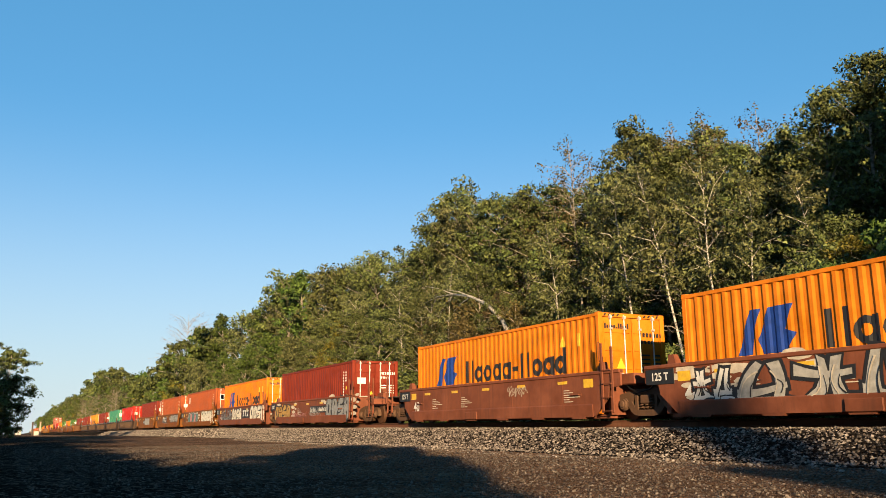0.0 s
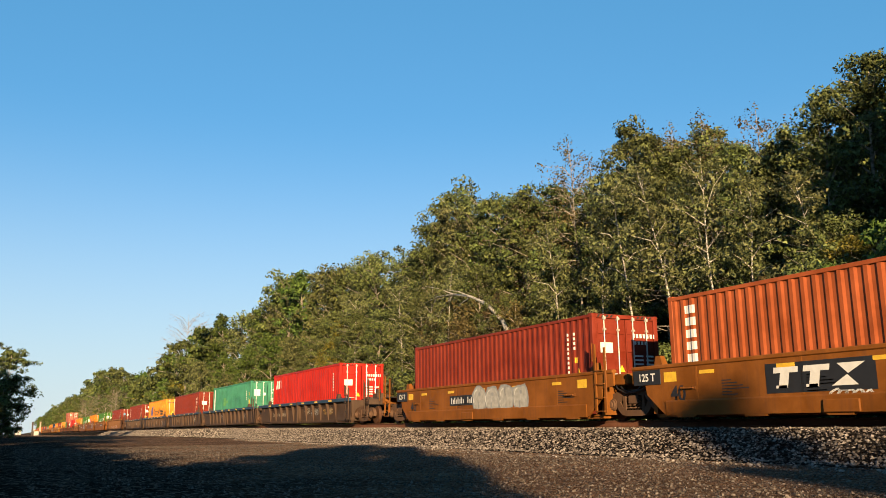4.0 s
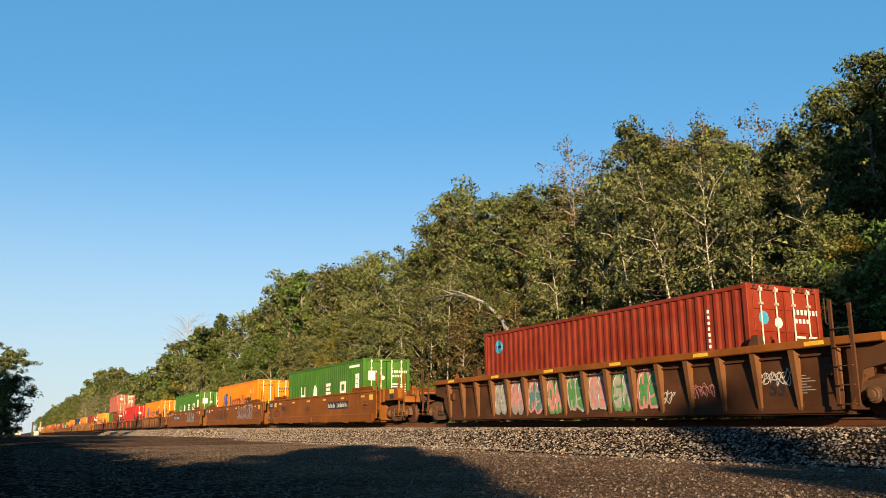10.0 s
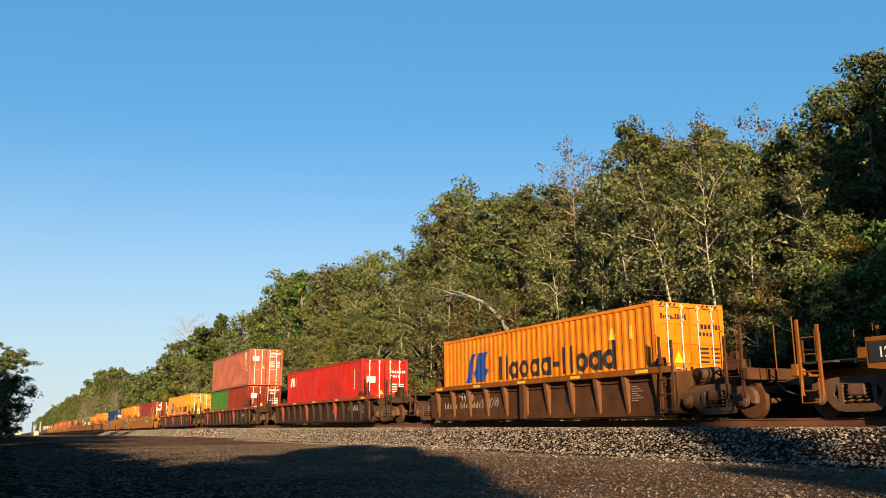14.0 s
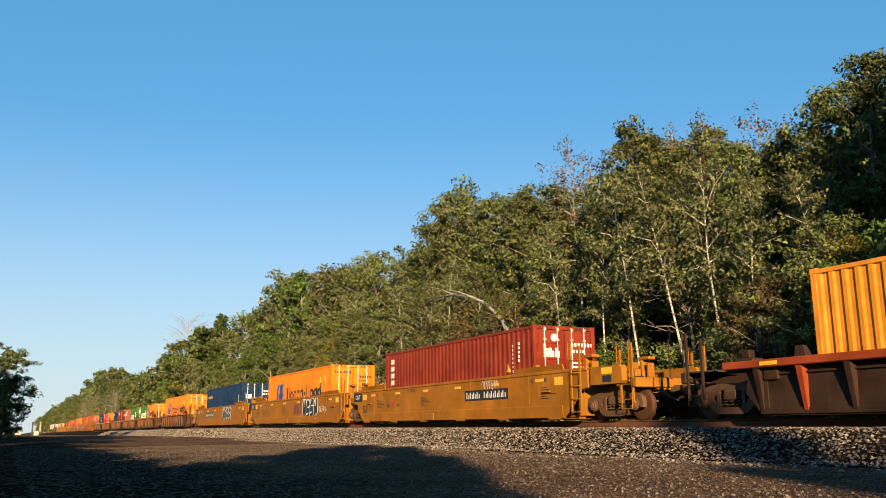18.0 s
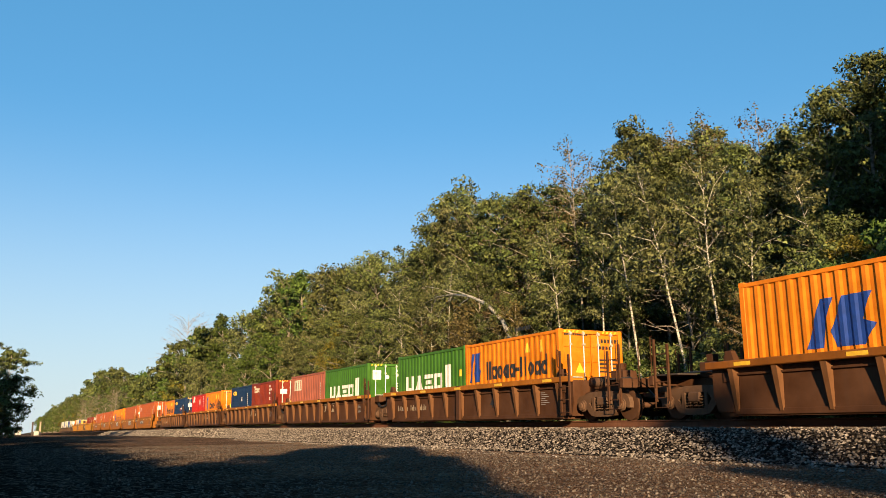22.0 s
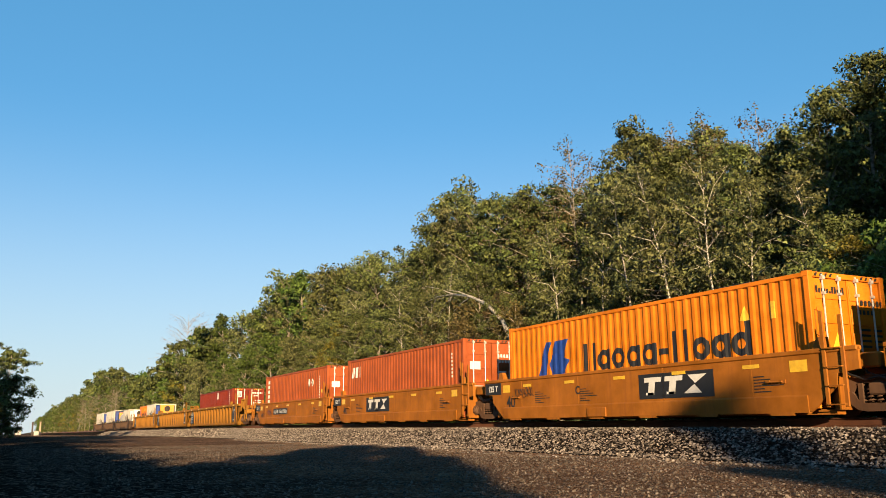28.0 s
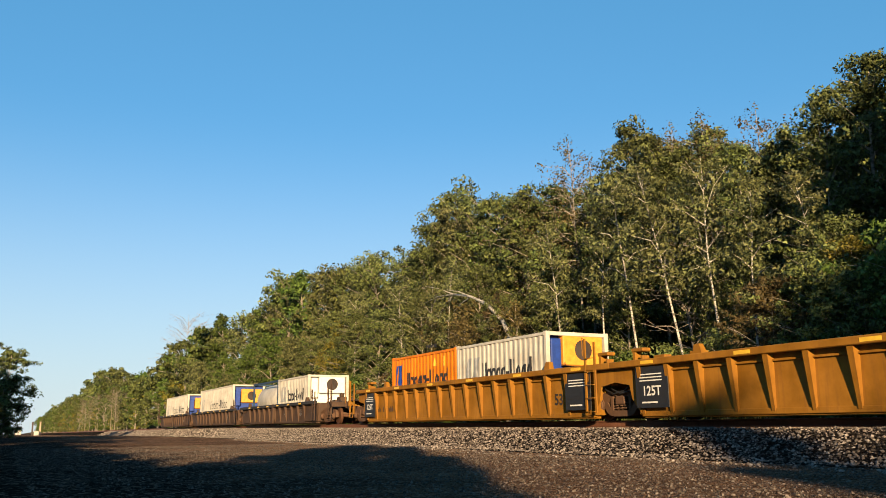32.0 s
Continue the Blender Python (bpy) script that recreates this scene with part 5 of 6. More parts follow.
def well_car(kind, size, body_key, chord_key, lead_coupler, tail_coupler, label, top, marks):
    hp, hb = SIZES[size]
    body, chord = BODY[body_key], BODY[chord_key]
    car = tagged(new("well_car"), label, "rail car", "well cars of the train")
    yo = 1.47
    inner = hp - 1.25
    # floor beams of the well and its end bulkheads
    def floor():
        S = Shape()
        S.box(-inner, inner, -1.3, -1.05, 0.06, 0.15).box(-inner, inner, 1.05, 1.3, 0.06, 0.15)
        for i in range(7):
            x = -inner + 0.3 + i * (2 * inner - 0.6) / 6
            S.box(x - 0.12, x + 0.12, -1.25, 1.25, 0.07, 0.17)
        for s in (-1, 1):
            a, b = sorted((s * inner, s * (inner + 0.15)))
            S.box(a, b, -1.35, 1.35, 0.15, top - 0.1)
        return S.mesh("well_floor", body)
    part("well_floor", shared(("floor", size, body_key, top), floor), car)
    for s in (-1, 1):
        if kind == "smooth":
            def side():
                e, c = hp - 0.5, hp - 1.5
                out = [(-e, top), (-e, 0.92), (-e + 0.5, 0.86), (-c - 0.45, 0.62), (-c + 0.05, 0.22), (-c + 0.2, 0.12), (c - 0.2, 0.12), (c - 0.05, 0.22), (c + 0.45, 0.62), (e - 0.5, 0.86), (e, 0.92), (e, top)]
                S = Shape().prism(out[::-1], -0.03, 0.03)
                return S.mesh("side_wall", body)
            part("side_wall", shared(("sside", size, body_key, top), side), car, (0, s * yo, 0), turn=0 if s < 0 else 180)
            part("top_rim", shared(("rim", size, body_key, top), lambda: Shape().box(-hp + 0.5, hp - 0.5, -0.06, 0.10, top - 0.10, top, 0.02).mesh("top_rim", body)), car, (0, s * yo, 0), turn=0 if s < 0 else 180)
            part("bottom_sill", shared(("bsill", size, body_key), lambda: Shape().add([(x, y, z) for x in (-hp + 1.75, hp - 1.75) for y, z in ((-0.0305, 0.47), (-0.062, 0.43), (-0.045, 0.10), (0.05, 0.10), (0.05, 0.47))], [(0, 1, 6, 5), (1, 2, 7, 6), (2, 3, 8, 7), (3, 4, 9, 8), (4, 0, 5, 9), (4, 3, 2, 1, 0), (5, 6, 7, 8, 9)]).mesh("bottom_sill", body)), car, (0, s * yo, 0), turn=0 if s < 0 else 180)
            seam = shared(("seam", body_key, top), lambda: Shape().box(-0.03, 0.03, -0.006, 0, 0.47, top - 0.1).mesh("weld_seam", body))
            for xs_ in (-hb * 0.78, -hb * 0.3, hb * 0.27, hb * 0.72):
                part("weld_seam", seam, car, (xs_, s * (yo + 0.03), 0), turn=0 if s < 0 else 180)
            if s < 0:
                hand = shared(("pull", body_key), lambda: Shape().tube([(-0.2, 0, 0), (-0.2, -0.06, 0), (0.2, -0.06, 0), (0.2, 0, 0)], 0.018, 6, False).box(-0.27, -0.15, -0.02, 0.01, -0.04, 0.04).box(0.15, 0.27, -0.02, 0.01, -0.04, 0.04).mesh("pull_handle", body))
                part("pull_handle", hand, car, (hp - 2.55, -yo - 0.03, top - 0.62))
                part("pull_handle", hand, car, (-hp + 2.55, -yo - 0.03, top - 0.62))
                part("tow_pocket", shared(("pocket", body_key), lambda: Shape().box(-0.42, 0.42, -0.05, 0, 0.10, 0.36, 0.03).mesh("tow_pocket", body)), car, (-1.0, -yo - 0.045, 0))
            if size == 53 and lead_coupler:
                part("end_box", shared(("endbox", body_key, top), lambda: Shape().prism([(-0.7, 0.98), (0.6, 0.98), (0.7, 1.06), (0.7, top - 0.12), (0.6, top - 0.02), (-0.7, top - 0.02)][::-1], -0.13, 0.13).mesh("end_box", body)), car, (hp + 0.30, s * (yo - 0.12), 0))
                if s < 0:
                    flat("reflector", [rect(0.02, 0.50, top - 0.24, top - 0.06)], "yellow", car, (hp + 0.1, -yo - 0.013, 0), "yellow reflector plate")
                    flat("placard", [rect(0.06, 0.46, top - 0.46, top - 0.28)], "black", car, (hp + 0.1, -yo - 0.013, 0), "dark data placard")
            if size == 53:
                lip = shared(("lip", body_key, top), lambda: Shape().add([(-1.35, -0.02, top - 0.06), (1.35, -0.02, top - 0.06), (1.35, -0.10, top + 0.16), (-1.25, -0.10, top + 0.16), (-1.35, 0.03, top - 0.06), (1.35, 0.03, top - 0.06), (1.35, -0.05, top + 0.16), (-1.25, -0.05, top + 0.16)],
                                                                         [(0, 1, 2, 3), (5, 4, 7, 6), (3, 2, 6, 7), (0, 3, 7, 4), (1, 5, 6, 2), (4, 5, 1, 0)]).mesh("side_lip", body))
                for sx in (-1, 1):
                    part("side_lip", lip, car, (sx * (hp - 3.0), s * yo, 0), turn=0 if s < 0 else 180)
                    for q_, w_ in enumerate(("45", "48")):
                        if s < 0:
                            lettering(w_, 0.17, "black", car, (sx * (hp - 3.4) + q_ * 0.75, -yo - 0.037, top - 0.32))
            foot = shared(("foot", body_key), lambda: Shape().prism([(-0.35, 0.12), (0.35, 0.12), (0.28, 0.05), (-0.28, 0.05)], -0.05, 0.05).mesh("side_foot", body))
            for i in range(6):
                part("side_foot", foot, car, (-hb + 1.0 + i * (2 * hb - 2.0) / 5, s * yo, 0))
        else:
            def panel():
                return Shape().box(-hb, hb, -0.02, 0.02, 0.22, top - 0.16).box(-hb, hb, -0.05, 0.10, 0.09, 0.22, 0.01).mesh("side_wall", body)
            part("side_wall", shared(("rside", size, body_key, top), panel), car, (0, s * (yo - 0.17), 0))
            flange = shared(("flange", size, body_key), lambda: Shape().box(-hb, hb, -0.028, 0.028, -0.02, 0.02).mesh("flange", body))
            part("flange", flange, car, (0, s * (yo - 0.122), top - 0.31))
            part("top_chord", shared(("chord", size, chord_key, top), lambda: Shape().box(-hp + (0.8 if size in (40, 48) else 0.15), hp - (0.8 if size in (40, 48) else 0.15), -0.075, 0.075, top - 0.17, top, 0.018).mesh("top_chord", chord)), car, (0, s * yo, 0), "side sill of the car")
            n = {40: 10, 48: 10, 53: 16, 46: 13}[size]
            # cocoa cars: ribs lighter than the recessed wall, whose colour includes shade
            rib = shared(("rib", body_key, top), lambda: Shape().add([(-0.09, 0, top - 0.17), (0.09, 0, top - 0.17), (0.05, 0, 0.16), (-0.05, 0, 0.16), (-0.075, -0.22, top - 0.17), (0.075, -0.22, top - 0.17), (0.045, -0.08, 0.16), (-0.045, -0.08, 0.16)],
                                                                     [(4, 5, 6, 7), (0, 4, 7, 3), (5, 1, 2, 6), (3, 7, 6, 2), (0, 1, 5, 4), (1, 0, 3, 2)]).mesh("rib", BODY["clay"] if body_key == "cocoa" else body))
            for i in range(n + 1):
                part("rib", rib if not (chord_key == "red" and i % 4 == 1) else shared(("redrib", top), lambda: recolour(rib, BODY["red"])), car, (-hb + 0.08 + i * (2 * hb - 0.16) / n, s * (yo - 0.185), 0), turn=0 if s < 0 else 180)
            if size in (40, 48):
                part("splice_plate", shared(("splice", body_key, top), lambda: Shape().box(-0.14, 0.14, -0.05, 0.05, 0.08, top + 0.01, 0.015).mesh("splice_plate", body)), car, (0, s * (yo + 0.03), 0))
            for sx in (-1, 1):
                a, b = sorted((sx * hb, sx * (hp - 1.05 if size in (40, 48) else hp - 0.95)))
                def web():
                    if size == 53 or size == 46:
                        q = sx * (hp - 0.1)
                        pts = [(sx * hb, top - 0.15), (q, top - 0.15), (q, 1.02), (sx * (hp - 0.75), 0.92), (sx * (hb + 0.35), 0.55), (sx * hb, 0.16)]
                    else:
                        q = sx * (hp - 0.85)
                        pts = [(sx * hb, top - 0.15), (q, top - 0.15), (q, 0.55), (q - sx * 0.1, 0.16), (sx * hb, 0.16)]
                    return Shape().prism(pts if sx < 0 else pts[::-1], -0.02, 0.02).mesh("end_web", body)
                part("end_web", shared(("web", size, body_key, top, sx), web), car, (0, s * (yo - 0.12), 0))
    # reflectors along the near side
    nr = {40: 5, 48: 6, 53: 6, 46: 5}[size]
    refl = shared("reflector", lambda: Shape().box(-0.24, 0.24, -0.004, 0.0, 0, 0.085).mesh("reflector", M["yellow"]))
    for i in range(nr):
        x = -hb + (1.75 if kind == "smooth" else 0.5) + i * (2 * hb - (3.5 if kind == "smooth" else 1.0)) / (nr - 1)
        zr = top - 0.13 if kind == "ribbed" else top - 0.30
        part("reflector", refl, car, (x, -yo - (0.079 if kind == "ribbed" else 0.034), zr), "yellow reflector strip")
    # castings at the well's ends that guide the containers
    guide = shared(("wguide", body_key), lambda: Shape().add([(-0.16, -0.10, 0), (0.16, -0.10, 0), (0.16, 0.10, 0), (-0.16, 0.10, 0), (-0.05, -0.07, 0.26), (0.12, -0.07, 0.26), (0.12, 0.07, 0.26), (-0.05, 0.07, 0.26)], [(0, 3, 2, 1), (4, 5, 6, 7), (0, 1, 5, 4), (1, 2, 6, 5), (2, 3, 7, 6), (3, 0, 4, 7)]).mesh("container_guide", body))
    for sx in (-1, 1):
        for sy in (-1, 1):
            part("container_guide", guide, car, (sx * 6.35, sy * 1.33, top - 0.02), turn=0 if sx > 0 else 180)
    # ends and trucks
    end_gear(car, 1, hp, top, body, lead_coupler, "g" in marks, size)
    end_gear(car, -1, hp, top, body, tail_coupler, "g" in marks, size)
    ladder(car, hp - 1.25, -yo - 0.06, 0.2, top + 0.75 if size != 48 else top + 0.6, body)
    if lead_coupler:
        truck(car, hp + 0.1)
    truck(car, -hp - (0.1 if tail_coupler else 0.0))
    ys = -yo - 0.036 if kind == "smooth" else -yo + 0.146
    if kind == "smooth":
        tag = part("end_plate", shared("endplate", lambda: Shape().box(-0.52, 0.52, -0.012, 0, -0.19, 0.19, 0.004).mesh("end_plate", M["black"])), car, (-hp + 1.08, -yo - 0.034, top - 0.30), "black sign plate")
        lettering("125 T", 0.27, "white", car, (-hp + 1.08, -yo - 0.05, top - 0.39))
        lettering("53" if size == 53 else "40", 0.52, "black" if body_key != "oxide" else "white", car, (-hb + 0.75, ys, 0.45))
        for xr in (-hp + 1.72, hp - 2.15):
            flat("reflector", [rect(xr, xr + 0.45, top - 0.44, top - 0.20)], "yellow", car, (0, ys, 0), "yellow reflector plate")
        small = [rect(x, x + 0.3 + 0.17 * (k * 5 % 4), top - 0.50 - 0.065 * k, top - 0.478 - 0.065 * k) for x in (hb - 1.7, -1.8, -hb + 2.2) for k in range(6)]
        flat("data_lines", small, "black" if body_key != "oxide" else "cream", car, (0, ys, 0), "small stencilled data")
    else:
        lettering({40: "40", 48: "48", 53: "53", 46: "40"}[size], 0.46, "grey" if body_key in ("soot", "umbra") else "black", car, (hb * 0.35 if size != 53 else hb - 1.72, ys, 0.48))
        flat("data_lines", [rect(hb - 1.2, hb - 0.95 + 0.11 * (i * 7 % 3), 0.86 - 0.06 * i, 0.878 - 0.06 * i) for i in range(7)], "grey", car, (0, ys, 0), "small stencilled data")
    if kind == "ribbed" and size == 53 and body_key == "ochre":
        for sx in (-1, 1):
            part("end_panel", shared(("blackend", sx), lambda: Shape().box(-0.62, 0.62, -0.02, 0, 0.30, top - 0.20, 0.006).mesh("end_panel", M["black"])), car, (sx * (hb - 0.55), -yo + 0.02, 0), "black panel with white stencilling")
            flat("data_lines", [rect(-0.45, 0.4, z, z + 0.03) for z in (0.98, 1.06, 1.14)] + [rect(-0.4, 0.2, 0.42, 0.46)], "white", car, (sx * (hb - 0.55), -yo - 0.004, 0), "small stencilled data")
        lettering("125T", 0.34, "white", car, (-hb + 0.55, -yo - 0.006, 0.62))
    if "n" in marks:    # number panel
        x = -hb + 1.9
        if kind == "smooth":
            x = (3.4 if lead_coupler else -3.25) if size == 53 else {"oxide": 1.9, "amber": -1.55}.get(body_key, -0.9)
            flat("number_panel", [rect(x - 1.5, x + 1.5, top - 0.76, top - 0.40)], "black", car, (0, ys, 0), "black number panel")
        flat("number_bars", word_bars(x - 1.38, x + 1.38, (top - 0.69 if kind == "smooth" else 0.5), [0.22] * 4 + [0] + [0.22] * 6, 0.26), "white" if kind == "smooth" else ("black" if body_key in ("ochre", "tan") else "dusty"), car, (0, ys - 0.004, 0), "painted car number")
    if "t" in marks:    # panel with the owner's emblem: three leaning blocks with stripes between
        w, x0 = (1.33, 0.8 if "T" in marks else -2.85) if kind == "smooth" and body_key != "oxide" else (1.0, 1.0 if kind == "smooth" else 0.15)
        flat("emblem_panel", [rect(x0, x0 + 2.0 * w, 0.52, 1.15)], "black" if kind == "smooth" else "cocoa_mark", car, (0, ys, 0), "black emblem panel")
        flat("emblem", [rect(x0 + w * (a + 0.13), x0 + w * (a + 0.31), 0.62, 0.94, 0.2) for a in (0.12, 0.70)] + [rect(x0 + w * (a + 0.02), x0 + w * (a + 0.50), 0.94, 1.06, 0.16) for a in (0.14, 0.72)] + [rect(x0 + w * a, x0 + w * (a + 0.22), 0.62, 0.68) for a in (0.20, 0.78)] + [[(x0 + w * 1.24, 0.62), (x0 + w * 1.70, 0.62), (x0 + w * 1.52, 0.83)], [(x0 + w * 1.54, 0.85), (x0 + w * 1.84, 1.06), (x0 + w * 1.36, 1.06)]], "white" if kind == "smooth" else "dusty", car, (0, ys - 0.004, 0), "pale striped emblem")
    if "p" in marks:
        flat("emblem", word_bars(hb - 2.9, hb - 1.5, 0.62, [0.26] * 6, 0.3), "silver", car, (0, ys, 0), "faded white railway name")
        flat("emblem", [star(-2.0, 0.78, 0.13), star(1.5, 0.78, 0.13)], "redmark", car, (0, ys - 0.003, 0), "red and pale disc")
    return car, ys


M["cocoa_mark"] = BODY["cocoa"]


def swash(xa, za, xb, zb, wa, wb, bow, g=0.0):
    """A bowed, tapering sprayed stroke with a margin g."""
    l = math.hypot(xb - xa, zb - za) + 1e-6
    ux, uz = (xb - xa) / l, (zb - za) / l
    left, right = [], []
    for k in range(6):
        f = k / 5
        s = -g + f * (l + 2 * g)
        o = bow * math.sin(math.pi * f)
        w = (wa * (1 - f) + wb * f) * (1 - 0.22 * math.sin(math.pi * f)) / 2 + g
        px, pz = xa + ux * s - uz * o, za + uz * s + ux * o
        left.append((px - uz * w, pz + ux * w))
        right.append((px + uz * w, pz - ux * w))
    return (left + right[::-1])[::-1]


def blob(cx, cz, rx, rz, rng_key, lean, g=0.0):
    """A rounded, slightly lumpy outline with a margin g."""
    rng = random.Random(rng_key)
    out = []
    for k in range(18):
        a = 2 * math.pi * k / 18
        c, d = math.cos(a), math.sin(a)
        q = rng.uniform(0.90, 1.10) / (abs(c) ** 3.2 + abs(d) ** 3.2) ** (1 / 3.2)
        z = (rz * q) * d
        out.append((cx + (rx * q) * c + g * c + lean * z, cz + z + g * d))
    return out


def spray(car, ys, x0, x1, z0, z1, n, fill, edge, seed, detail=None, second=None, strokes=False):
    """Sprayed forms, fat and rounded or of bowed strokes, with dark edges, dark slits and pale strokes."""
    rng = random.Random(seed)
    w, H = (x1 - x0) / n, z1 - z0
    layers = {"halo": [], "edge": [], "fill": [], "two": [], "slit": [], "gleam": []}
    m = min(0.06, 0.06 * H)
    for i in range(n):
        cx, ln = x0 + w * (i + 0.5), rng.uniform(-0.12, 0.22)
        kind = "two" if second and i % 2 else "fill"
        if strokes:
            a, b = rng.uniform(0.24, 0.38) * w, rng.uniform(0.2, 0.34) * w
            lo, hi = z0 + rng.uniform(0.02, 0.14) * H, z1 - rng.uniform(0.04, 0.2) * H
            zc = z0 + rng.choice((0.28, 0.5, 0.66)) * H
            for k, s in enumerate([(cx - 0.28 * w, lo, cx - 0.12 * w + ln * w, hi, a, b * 0.6, rng.uniform(-0.22, 0.1) * w),
                                   (cx + 0.30 * w, lo + rng.uniform(0, 0.2) * H, cx + 0.12 * w + ln * w, hi, b, a * 0.6, rng.uniform(-0.1, 0.25) * w),
                                   (cx - 0.42 * w, zc, cx + 0.46 * w, zc + rng.uniform(-0.1, 0.2) * H, 0.20 * H, 0.10 * H, rng.uniform(-0.16, 0.10) * H),
                                   (cx - 0.1 * w, lo + 0.02 * H, cx + 0.55 * w, z0 + rng.uniform(0.1, 0.2) * H, 0.14 * H, 0.04 * H, 0.04 * H)]):
                layers["edge"].append(swash(*s, 1.3 * m))
                layers[kind].append(swash(*s))
                xa, za, xb, zb, wa, wb, bow = s
                if k < 2:
                    layers["slit"].append(swash(xa + 0.26 * wa, za + 0.1 * H, xb + 0.2 * wb, zb - 0.3 * H, 0.05, 0.02, bow))
                    layers["gleam"].append(swash(xa - 0.25 * wa, za + 0.1 * H, xb - 0.2 * wb, zb - 0.15 * H, 0.02, 0.05, bow))
            continue
        rx, rz = 0.50 * w, rng.uniform(0.42, 0.49) * H
        cz, key = z0 + H / 2 + rng.uniform(-0.03, 0.03) * H, seed * 31 + i
        layers["halo"].append(blob(cx, cz, rx, rz, key, ln, 2.2 * m))
        layers["edge"].append(blob(cx, cz, rx, rz, key, ln, m))
        layers[kind].append(blob(cx, cz, rx - m * 0.5, rz - m * 0.4, key, ln))
        t = 0.055 + 0.03 * H
        form = rng.randrange(4)
        if form == 0:       # a notch from below and a small eye
            layers["slit"] += [swash(cx - 0.02 * w, cz - rz, cx + ln * 0.2, cz - 0.12 * H, t * 1.6, t, 0.03), blob(cx + 0.05 * w, cz + 0.2 * H, 0.09 * w, 0.07 * H, key + 7, ln)]
        elif form == 1:     # notches from both sides
            layers["slit"] += [swash(cx + rx, cz + 0.16 * H, cx - 0.1 * w, cz + 0.12 * H, t * 1.5, t * 0.7, 0.03), swash(cx - rx, cz - 0.18 * H, cx + 0.12 * w, cz - 0.14 * H, t * 1.4, t * 0.6, -0.03)]
        elif form == 2:     # an eye and a long curl
            layers["slit"] += [blob(cx, cz + 0.02 * H, 0.12 * w, 0.17 * H, key + 9, ln), swash(cx + 0.25 * w, cz - 0.3 * H, cx + 0.42 * w, cz - 0.05 * H, t * 0.7, t * 0.4, 0.04)]
        else:               # a notch from above and one from below
            layers["slit"] += [swash(cx + ln * rz, cz + rz, cx, cz + 0.1 * H, t * 1.6, t * 0.8, -0.03), swash(cx + 0.08 * w, cz - rz, cx + 0.02 * w, cz - 0.2 * H, t * 1.5, t * 0.8, 0.03)]
        layers["gleam"] += [swash(cx - 0.36 * w + ln * 0.25 * H, cz + 0.1 * H, cx - 0.12 * w + ln * 0.4 * H, cz + rz * 0.82, 0.03, 0.05, 0.06), swash(cx - 0.36 * w, cz - 0.3 * H, cx - 0.38 * w, cz - 0.08 * H, 0.02, 0.035, 0.02)]
    if second:
        layered("graffiti", layers["halo"], "white", car, ys + 0.0030, "pale sprayed halo")
    layered("graffiti", layers["edge"], edge, car, ys - 0.0022, "sprayed graffiti outline")
    if layers["fill"]:
        layered("graffiti", layers["fill"], fill, car, ys - 0.0076, "sprayed graffiti forms")
    if layers["two"]:
        layered("graffiti", layers["two"], second, car, ys - 0.0104, "sprayed graffiti forms")
    layered("graffiti", layers["slit"], edge, car, ys - 0.0160, "dark sprayed slits")
    layered("graffiti", layers["gleam"], detail or "white", car, ys - 0.0215, "pale sprayed strokes")


def layered(name, polys, mat_key, car, y0, label):
    """Flat shapes, each a hair above the one before, so that none share a plane."""
    V, F = [], []
    for i, pl in enumerate(polys):
        k = len(V)
        V += [(x, y0 - 0.0006 * (i % 8), z) for x, z in pl]
        F.append(tuple(range(k, k + len(pl))))
    return part(name, mesh(name, V, F, M[mat_key]), car, (0, 0, 0), label)


def scrawl(car, ys, x0, x1, z, key, seed, h=0.22):
    """A thin sprayed tag: one looping line, a second one over it."""
    rng = random.Random(seed)
    out = []
    for q in range(2):
        n = int((x1 - x0) * 46)
        w1, w2, f = rng.uniform(0.55, 0.8), rng.uniform(0.9, 1.5), rng.uniform(0, 6)
        pts = [(x0 + (x1 - x0) * k / n + 0.09 * math.cos(w1 * k + f), z + h * (0.45 + 0.33 * math.sin(w1 * k) + 0.2 * math.sin(w2 * k + f) * (k % 9 > 2))) for k in range(n + 1)]
        for (a, b), (c, d) in zip(pts, pts[1:]):
            l = math.hypot(c - a, d - b) + 1e-6
            u, v = -(d - b) / l * 0.009, (c - a) / l * 0.009
            out.append([(a - u, b - v), (c - u, d - v), (c + u, d + v), (a + u, b + v)])
    flat("graffiti", out, key, car, (0, ys - 0.002, 0), "thin sprayed tag")


# ---------- the train, from the leading car to the tail ----------
V0, ACC = 20.4372, -0.005446


def run(t):
    """How far the train has come at t seconds."""
    return V0 * t + ACC * t * t / 2


H9, H8 = 2.896, 2.591
T40, T20 = 12.192, 6.058
SEAT = 0.185    # containers stand this far over the rail
OL = "orange forty-foot container with blue emblem and black lettering"
